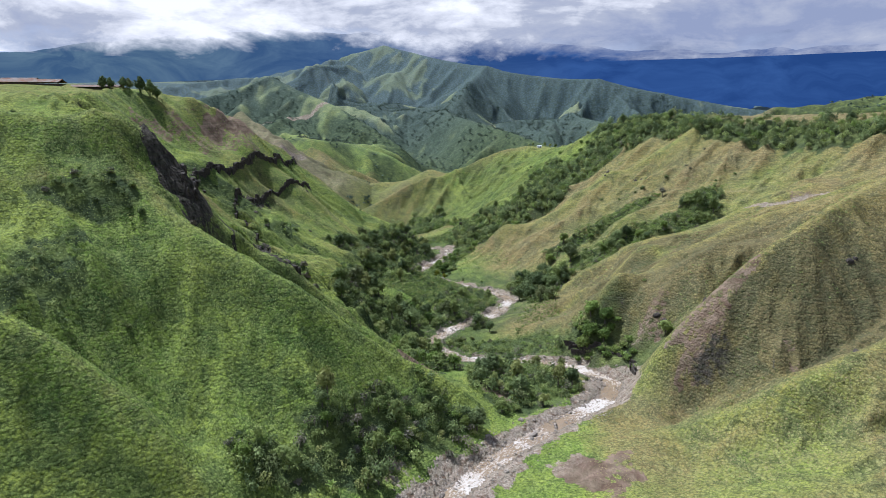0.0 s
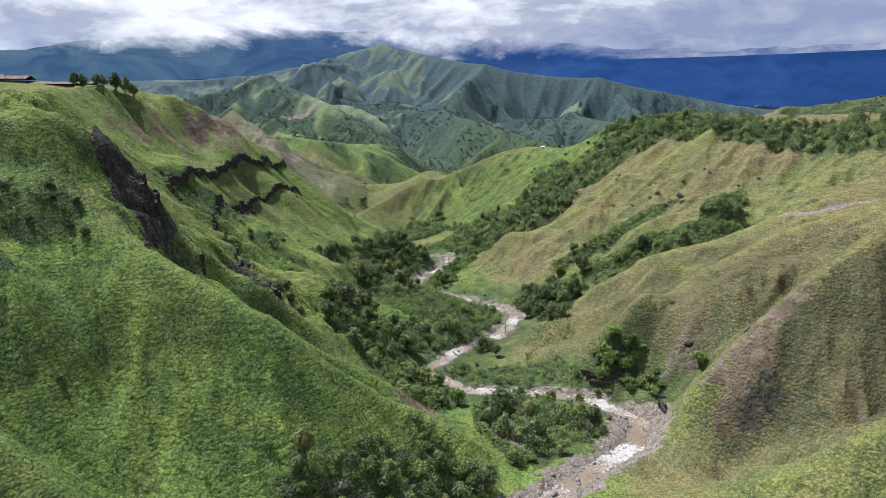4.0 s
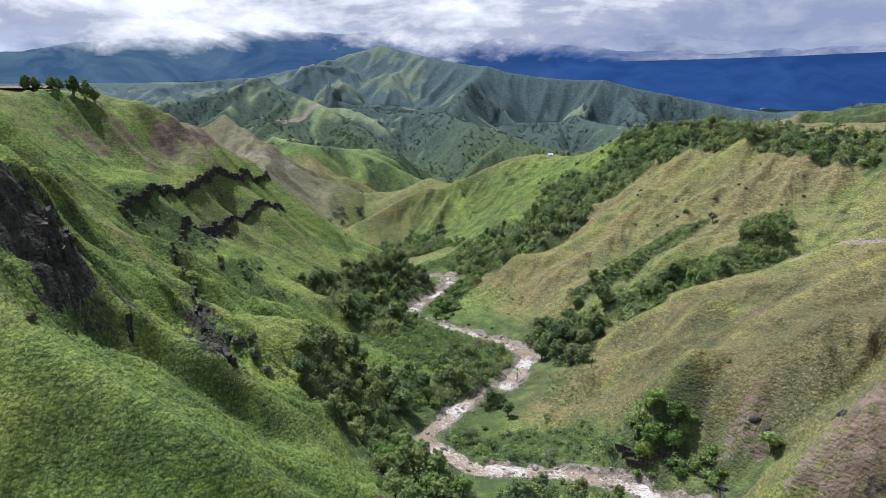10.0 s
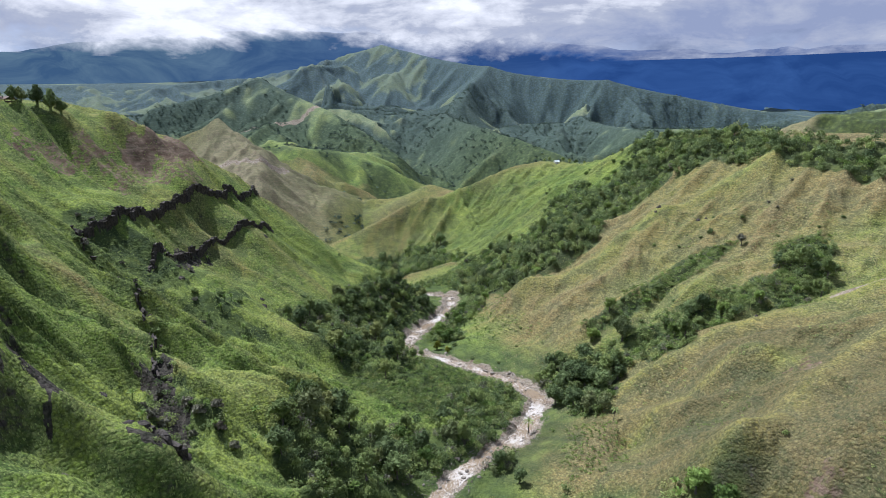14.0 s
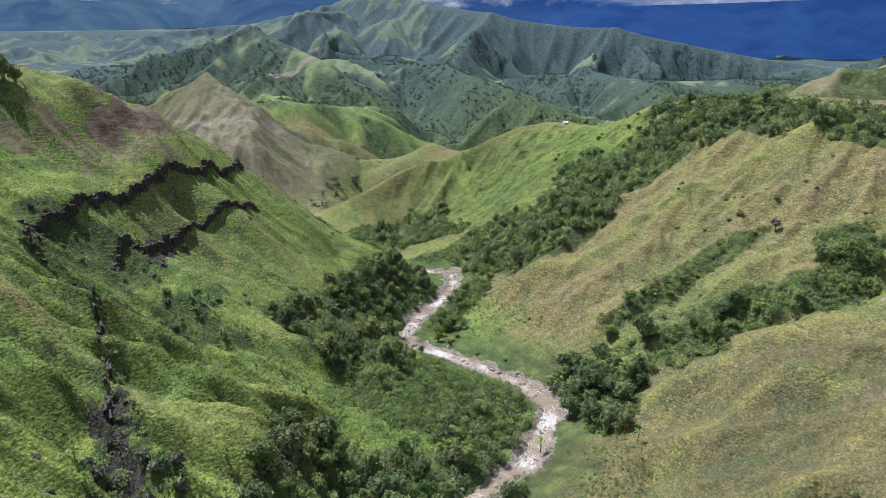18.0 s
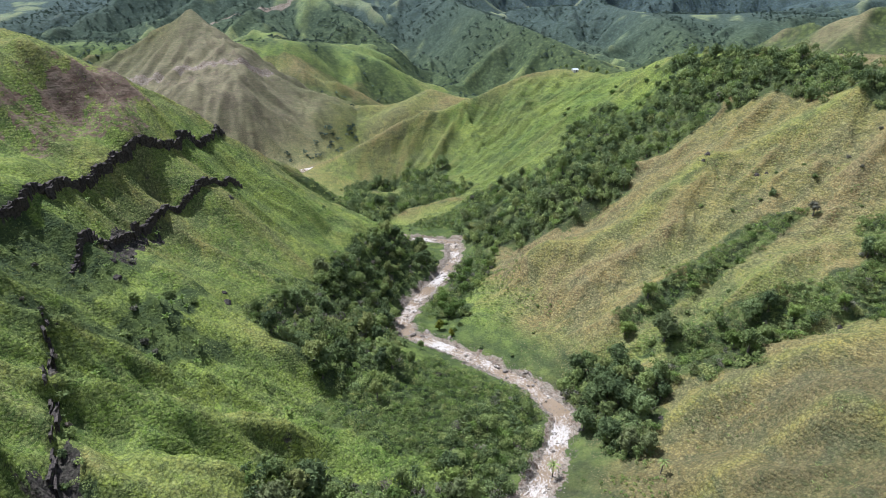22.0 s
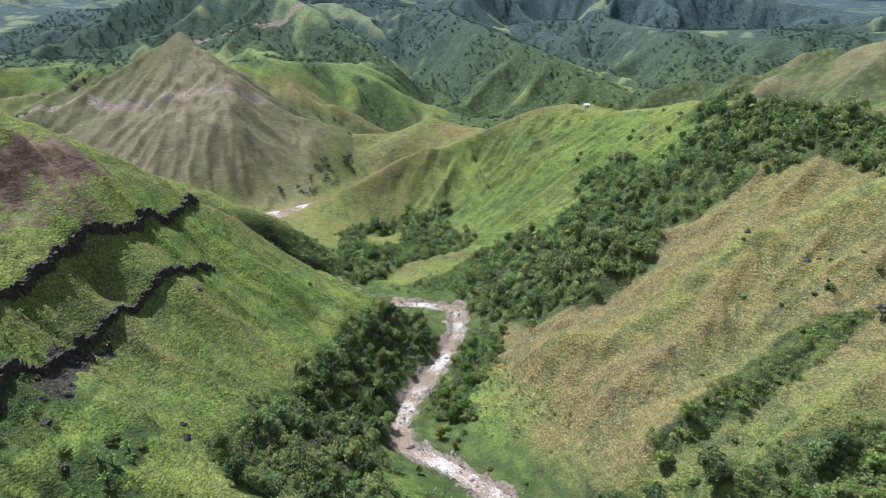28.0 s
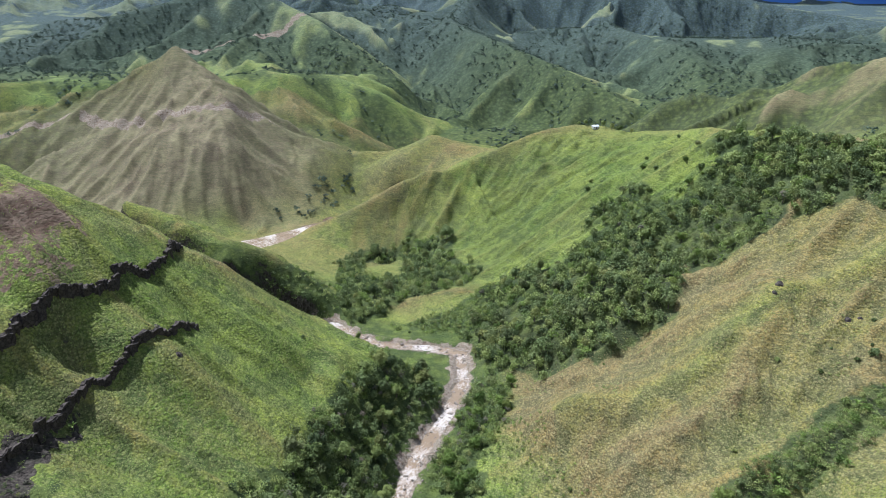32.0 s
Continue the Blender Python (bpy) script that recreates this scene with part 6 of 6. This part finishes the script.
def block_mesh(name, seed):
    """A squared, cracked block with chipped faces, two units wide each way."""
    bm = bmesh.new()
    bmesh.ops.create_cube(bm, size=2.0)
    bmesh.ops.subdivide_edges(bm, edges=bm.edges[:], cuts=1, use_grid_fill=True)
    for v in bm.verts:
        q = v.co * 1.4 + Vector((seed * 5.3, seed * 1.9, 0))
        v.co += Vector((noise.noise(q), noise.noise(q + Vector((9, 0, 0))), 0.6 * noise.noise(q + Vector((0, 9, 0))))) * 0.55
    me = bpy.data.meshes.new(name)
    bm.to_mesh(me)
    bm.free()
    me.materials.append(ROCK)
    return me


BLOCKS = [block_mesh("rock_block", i) for i in range(6)]
STONES = [rock_mesh("boulder", 20 + i, 1.0, 0.8, 0.62, BOULDER, 2, 0.22) for i in range(6)]
OUTCROPS = [rock_mesh("outcrop", 40 + i, 1.5, 1.1, 1.2, ROCK, 2, 0.34) for i in range(4)]


def ledge(pts, spacing, size, label):
    """A broken rock ledge: blocks side by side along a line of the plan."""
    p = np.array(pts, float)
    run = np.r_[0, np.cumsum(np.linalg.norm(np.diff(p, axis=0), axis=1))]
    top = thing("rock_ledge", label, "rock ledge", (p[0, 0], p[0, 1], gz(*p[0])), group="rock ledges")
    base = top.matrix_basis.inverted()
    for i, s in enumerate(np.arange(0, run[-1], spacing)):
        x, y = np.interp(s, run, p[:, 0]), np.interp(s, run, p[:, 1])
        off = float(ledge_wander(np.array([x]), np.array([y]))[0])
        t = (p[min(len(p) - 1, np.searchsorted(run, s))] - p[max(0, np.searchsorted(run, s) - 1)])
        t = t / (np.linalg.norm(t) or 1)
        nx, ny = -t[1], t[0]
        x, y = x + nx * off, y + ny * off
        za, zb = gz(x + nx * 1.7, y + ny * 1.7), gz(x - nx * 1.7, y - ny * 1.7)
        lip, foot = max(za, zb), min(za, zb)
        if lip - foot < 0.9:
            continue
        h = 0.5 * (lip - foot) * rng.uniform(0.82, 1.0)
        sink = rng.uniform(0.30, 0.55)
        back = rng.uniform(-0.40, 0.05)
        m = Matrix.LocRotScale((x + nx * back, y + ny * back, lip - sink - h), Euler((rng.normal() * 0.06, rng.normal() * 0.07, math.atan2(t[1], t[0]) + rng.normal() * 0.15)), (spacing * rng.uniform(0.6, 1.25), size * rng.uniform(0.35, 0.6), h + 0.2))
        part("rock_block", BLOCKS[i % 6], top, m=base @ m)
    return top


ledge(BAND_HIGH, 1.5, 1.75, "long dark basalt ledge stepping across the green hillside")
ledge(BAND_LOW, 1.5, 1.65, "lower dark basalt ledge stepping across the green hillside")
ledge(BAND_MID, 2.2, 0.7, "narrow broken rock step running down the grassy slope")
ledge(ROCKY_STEP, 1.8, 1.3, "short dark rock step at a spur's edge")
ledge(CUT_BANK, 2.6, 0.6, "low eroded rock edge along the outer river bank")
ledge([(-112, 256), (-108, 247), (-102, 238), (-97, 231), (-93, 225)], 2.3, 1.0, "craggy dark cliff edge under the near hilltop")
ledge([(-104, 250), (-100, 243), (-96, 237), (-92, 230)], 2.5, 0.9, "craggy dark cliff foot under the near hilltop")

for i, (x, y, s) in enumerate(((-62, 247, 1.5), (-59, 244, 1.2), (-87, 402, 1.5), (-89, 405, 1.0), (-103, 465, 1.3), (-114, 474, 1.5), (-72, 246, 1.3), (-84, 262, 1.3), (-90, 268, 1.1), (92, 253, 1.2), (94, 250, 1.0), (103, 232, 1.1), (101, 228, 0.8),
                               (150, 222, 1.3), (153, 224, 0.9), (132, 186, 1.1), (134, 503, 1.4), (131, 500, 1.0), (150, 481, 1.3), (154, 480, 1.0), (-30, 300, 0.8), (-118, 386, 1.4), (-122, 392, 1.2), (136, 378, 1.2), (72, 362, 1.0), (178, 330, 1.0), (-55, 412, 0.7))):
    ob = new("rock_outcrop", OUTCROPS[i % 4])
    ob.matrix_basis = Matrix.LocRotScale((x, y, gz(x, y) - 0.75 * s), Euler((rng.normal() * 0.2, rng.normal() * 0.2, rng.uniform(0, 6.28))), (s, s, s))
    tagged(ob, "dark weathered rock outcrop breaking through grass", "rock", "rock outcrops")

count = 0
rx, ry = [p[0] for p in RIVER], [p[1] for p in RIVER]
while count < 285:
    t = rng.uniform(0.22, 0.97)
    x, y = np.interp(t, river_share, rx) + rng.normal() * 4.4, np.interp(t, river_share, ry) + rng.normal() * 4.4
    d, _, _ = near_line(np.array([x]), np.array([y]), RIVER, 50)
    if d[0] > (10.5 if y < 250 else 7.0) or not 150 < y < 606:
        continue
    s = rng.uniform(0.35, 0.95) * (1.7 if rng.random() < 0.16 else 1.0)
    wz = float(np.interp(t, river_share, river_z)) - 0.35
    ob = new("boulder", STONES[count % 6])
    ob.matrix_basis = Matrix.LocRotScale((x, y, max(gz(x, y) + 0.1 * s, wz - 0.05) if d[0] > 4 else wz + 0.05 * s), Euler((rng.normal() * 0.2, rng.normal() * 0.2, rng.uniform(0, 6.28))), (s * rng.uniform(0.8, 1.4), s, s))
    tagged(ob, "pale grey river boulder among the rapids", "boulder", "river boulders")
    count += 1


def stones(name, n, mat, label, seed):
    """Cobbles on the gravel bars, as one mesh."""
    g = np.random.default_rng(seed)
    t = g.uniform(0.2, 0.98, n)
    x, y = np.interp(t, river_share, rx) + g.normal(size=n) * 5.2, np.interp(t, river_share, ry) + g.normal(size=n) * 5.2
    d, _, _ = near_line(x, y, RIVER, 60)
    k = (d > 0.9) & (d < np.where(y < 250, 11.0, 8.0))
    x, y = x[k], y[k]
    z = np.maximum(ground_z(x, y), np.interp(near_line(x, y, RIVER, 60)[2], river_share, river_z) - 0.42)
    n = len(x)
    s = g.uniform(0.14, 0.46, n)
    base = np.array([(1, 0, 0), (-.9, .1, 0), (0, .8, .1), (.1, -.8, 0), (0, 0, .7), (.1, 0, -.6)])
    tri = np.array([(0, 2, 4), (2, 1, 4), (1, 3, 4), (3, 0, 4), (2, 0, 5), (1, 2, 5), (3, 1, 5), (0, 3, 5)])
    co = (base[None] + g.normal(size=(n, 6, 3)) * 0.16) * s[:, None, None] + np.stack([x, y, z + 0.02], -1)[:, None]
    faces = (tri[None] + (np.arange(n) * 6)[:, None, None]).reshape(-1, 3)
    return tagged(new(name, mesh_of(name, co.reshape(-1, 3), faces, mat)), label, "cobbles", kind="stuff")


stones("cobbles", 15000, BOULDER, "grey and brown cobbles on the river's gravel bars", 5)

# ======== buildings ========
def box(co, size, turn=0.0):
    x, y, z = size
    c = [(sx * x / 2, sy * y / 2, sz * z) for sz in (0, 1) for sx, sy in ((-1, -1), (1, -1), (1, 1), (-1, 1))]
    f = [(0, 3, 2, 1), (4, 5, 6, 7), (0, 1, 5, 4), (1, 2, 6, 5), (2, 3, 7, 6), (3, 0, 4, 7)]
    ca, sa = math.cos(turn), math.sin(turn)
    return [(co[0] + ca * a - sa * b, co[1] + sa * a + ca * b, co[2] + h) for a, b, h in c], f


def gable(length, depth, low, high, thick=0.18, eave=0.7):
    """Two roof slopes with thickness, ridge along x."""
    l, d = length / 2 + eave, depth / 2 + eave
    drop = (high - low) * eave / (depth / 2)
    p = [(-l, -d, low - drop), (l, -d, low - drop), (l, 0, high), (-l, 0, high), (l, d, low - drop), (-l, d, low - drop)]
    co = p + [(a, b, c + thick) for a, b, c in p]
    f = [(0, 3, 2, 1), (3, 5, 4, 2), (6, 7, 8, 9), (9, 8, 10, 11), (0, 1, 7, 6), (4, 5, 11, 10), (1, 2, 8, 7), (2, 4, 10, 8), (5, 3, 9, 11), (3, 0, 6, 9)]
    return co, f


def shed(x, y, turn, length, depth, wall, ridge, label):
    z = min(gz(x - math.cos(turn) * length / 2, y), gz(x, y), gz(x + math.cos(turn) * length / 2, y)) - 0.2
    ob = thing("farm_shed", label, "shed", (x, y, z), turn, group="plateau sheds")
    part("wall", mesh_of("wall", *join([box((0, 0, 0), (length - 1.0, depth - 1.5, wall * 0.55))]), PLANK), ob, "dark boarded lower wall")
    roof = part("roof", mesh_of("roof", *gable(length, depth, wall, ridge), ROOF), ob, "rusty corrugated sheet roof")
    part("ridge_cap", mesh_of("ridge_cap", *box((0, 0, ridge + 0.12), (length + 1.2, 0.5, 0.12)), TIN), roof, "pale tin ridge cap")
    post = mesh_of("post", *box((0, 0, 0), (0.22, 0.22, wall)), PLANK)
    n = max(3, int(length / 5))
    for i in range(n + 1):
        for side in (-1, 1):
            part("post", post, ob, m=Matrix.Translation((-length / 2 + length * i / n, side * depth / 2, 0)))
    return ob


shed(-300, 449, 0.06, 62, 11, 2.6, 4.6, "long low farm shed with a rusty sheet roof on the plateau")
shed(-246, 453, 0.03, 34, 9, 2.2, 3.6, "low open shed with a brown sheet roof on the plateau")
shed(-322, 468, 0.06, 48, 11, 3.2, 5.4, "larger farm shed behind with a pale rusty roof")


def hut(x, y, turn):
    ob = thing("hut", "small white hut with a pale tin roof on the grassy ridge", "hut", (x, y, gz(x, y) - 0.3), turn)
    part("wall", mesh_of("wall", *box((0, 0, 0), (5.2, 3.6, 2.5)), WHITEWASH), ob)
    part("roof", mesh_of("roof", *gable(5.2, 3.6, 2.5, 3.5, 0.12, 0.45), TIN), ob, "pale tin roof")
    door = part("door", mesh_of("door", *box((0.6, -1.82, 0.3), (0.9, 0.08, 1.9)), PLANK), ob, "dark plank door")
    part("lintel", mesh_of("lintel", *box((0.6, -1.85, 2.22), (1.1, 0.14, 0.12)), PLANK), door)
    window = part("window", mesh_of("window", *box((-1.4, -1.82, 1.2), (0.8, 0.08, 0.8)), PLANK), ob, "small dark shuttered window")
    part("sill", mesh_of("sill", *box((-1.4, -1.88, 1.1), (1.0, 0.16, 0.08)), WHITEWASH), window)


hut(124, 806, 0.3)
for x, y, s in ((117, 812, 0.7), (131, 806, 0.8), (137, 800, 0.75), (143, 795, 0.8), (150, 786, 0.6), (112, 815, 0.5)):
    plant(KINDS["broad"][1], x, y, s, "small tree beside the hut on the ridge")

# ======== two slack cables strung across the rock step ========
for a, b in (((-131, 414), (-117, 424)), ((-131, 412), (-117, 421))):
    pa, pb = Vector((*a, gz(*a) + 0.6)), Vector((*b, gz(*b) + 0.6))
    run = [pa.lerp(pb, i / 8) - Vector((0, 0, 0.5 * math.sin(math.pi * i / 8))) for i in range(9)]
    low = max(0.0, max(gz(p.x, p.y) + 0.25 - p.z for p in run))
    run = [p + Vector((0, 0, low * math.sin(math.pi * i / 8))) for i, p in enumerate(run)]
    cable = new("cable", mesh_of("cable", *tube([pa - Vector((0, 0, 1.2))] + run + [pb - Vector((0, 0, 1.2))], [0.03] * 11, 5), BOULDER, True))
    tagged(cable, "thin pale cable strung across a dark rock step", "cable", "cables")

# ======== distant mountains, a glowing backdrop ===
def backdrop_mountains():
    k = Nodes("glowing_mountains")
    p = k.pos()
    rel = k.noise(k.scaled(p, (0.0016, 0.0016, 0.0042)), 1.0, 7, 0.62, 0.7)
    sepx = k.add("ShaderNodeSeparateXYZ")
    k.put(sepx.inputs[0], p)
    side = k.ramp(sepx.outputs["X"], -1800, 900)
    # haze and cloud shade in the glowing colours: paler west, deep blue east
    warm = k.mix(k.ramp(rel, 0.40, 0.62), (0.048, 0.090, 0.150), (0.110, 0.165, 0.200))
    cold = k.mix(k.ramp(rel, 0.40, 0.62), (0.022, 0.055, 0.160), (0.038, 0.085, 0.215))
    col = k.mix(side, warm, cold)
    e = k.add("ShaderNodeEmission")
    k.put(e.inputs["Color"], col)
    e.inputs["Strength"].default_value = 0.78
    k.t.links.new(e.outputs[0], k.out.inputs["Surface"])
    ang = np.radians(np.linspace(-72, 72, 420))
    rows = np.linspace(0, 1, 26)
    top = np.interp(np.degrees(ang), [-72, -45, -36, -28, -20, -13, -5, 3, 12, 22, 30, 36, 50, 72], [430, 440, 480, 575, 680, 725, 720, 692, 626, 548, 545, 535, 525, 500])
    top = top + 16 * fbm(np.degrees(ang) / 4, ang * 0, 4, 171)
    a, r = np.meshgrid(ang, rows)
    z = 150 + (top[None] - 150) * r
    rad = 3900 + 850 * r ** 0.8 + 90 * (1 - 2 * np.abs(vnoise(np.degrees(a) / 2.3 + 2 * r, r * 1.5, 172)))
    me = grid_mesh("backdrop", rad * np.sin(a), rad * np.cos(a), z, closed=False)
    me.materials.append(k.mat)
    tagged(new("backdrop", me), "glowing backdrop of far mountains, haze put into its blue colour", "mountains", kind="structure")


backdrop_mountains()


def cloud_bank():
    """Low heaped clouds that sit on the far range and hide its tops."""
    k = Nodes("clouds")
    p = k.pos()
    sep = k.add("ShaderNodeSeparateXYZ")
    k.put(sep.inputs[0], p)
    big = k.noise(k.scaled(p, (0.0011, 0.0011, 0.0030)), 1.0, 9, 0.60, 0.35)
    small = k.noise(k.scaled(p, (0.0042, 0.0042, 0.0085)), 1.0, 8, 0.62, 0.4)
    west = k.ramp(sep.outputs["X"], -900, 500, 1.0, 0.0)
    puff = k.math("ADD", k.math("MULTIPLY", big, 0.85), k.math("MULTIPLY", small, 0.30))
    lit = k.math("ADD", puff, k.ramp(west, 0.0, 1.0, -0.12, 0.10))
    # the clouds glow by themselves: grey shade and white sunlit parts are painted
    col = k.mix(k.ramp(lit, 0.40, 0.58), (0.225, 0.240, 0.300), (0.375, 0.365, 0.365))
    col = k.mix(k.ramp(lit, 0.54, 0.70), col, (0.720, 0.675, 0.615))
    e = k.add("ShaderNodeEmission")
    k.put(e.inputs["Color"], col)
    base = k.math("ADD", sep.outputs["Z"], k.ramp(puff, 0.35, 0.85, -150, 150))
    base = k.math("ADD", base, k.ramp(sep.outputs["X"], 400, 3000, 0.0, 200.0))
    base = k.math("ADD", base, k.ramp(sep.outputs["X"], -900, -2600, 0.0, 205.0))
    cover = k.ramp(base, 475, 590)
    clear = k.add("ShaderNodeBsdfTransparent")
    mixer = k.add("ShaderNodeMixShader")
    k.put(mixer.inputs[0], cover)
    k.t.links.new(clear.outputs[0], mixer.inputs[1])
    k.t.links.new(e.outputs[0], mixer.inputs[2])
    k.t.links.new(mixer.outputs[0], k.out.inputs["Surface"])
    ang = np.radians(np.linspace(-66, 66, 90))
    a, r = np.meshgrid(ang, np.linspace(0, 1, 14))
    rad = 3850 + 350 * r
    me = grid_mesh("cloud_bank", rad * np.sin(a), rad * np.cos(a), 430 + 900 * r, closed=False)
    me.materials.append(k.mat)
    tagged(new("cloud_bank", me), "low white and grey cloud resting on the far mountains", "clouds", kind="structure")


cloud_bank()
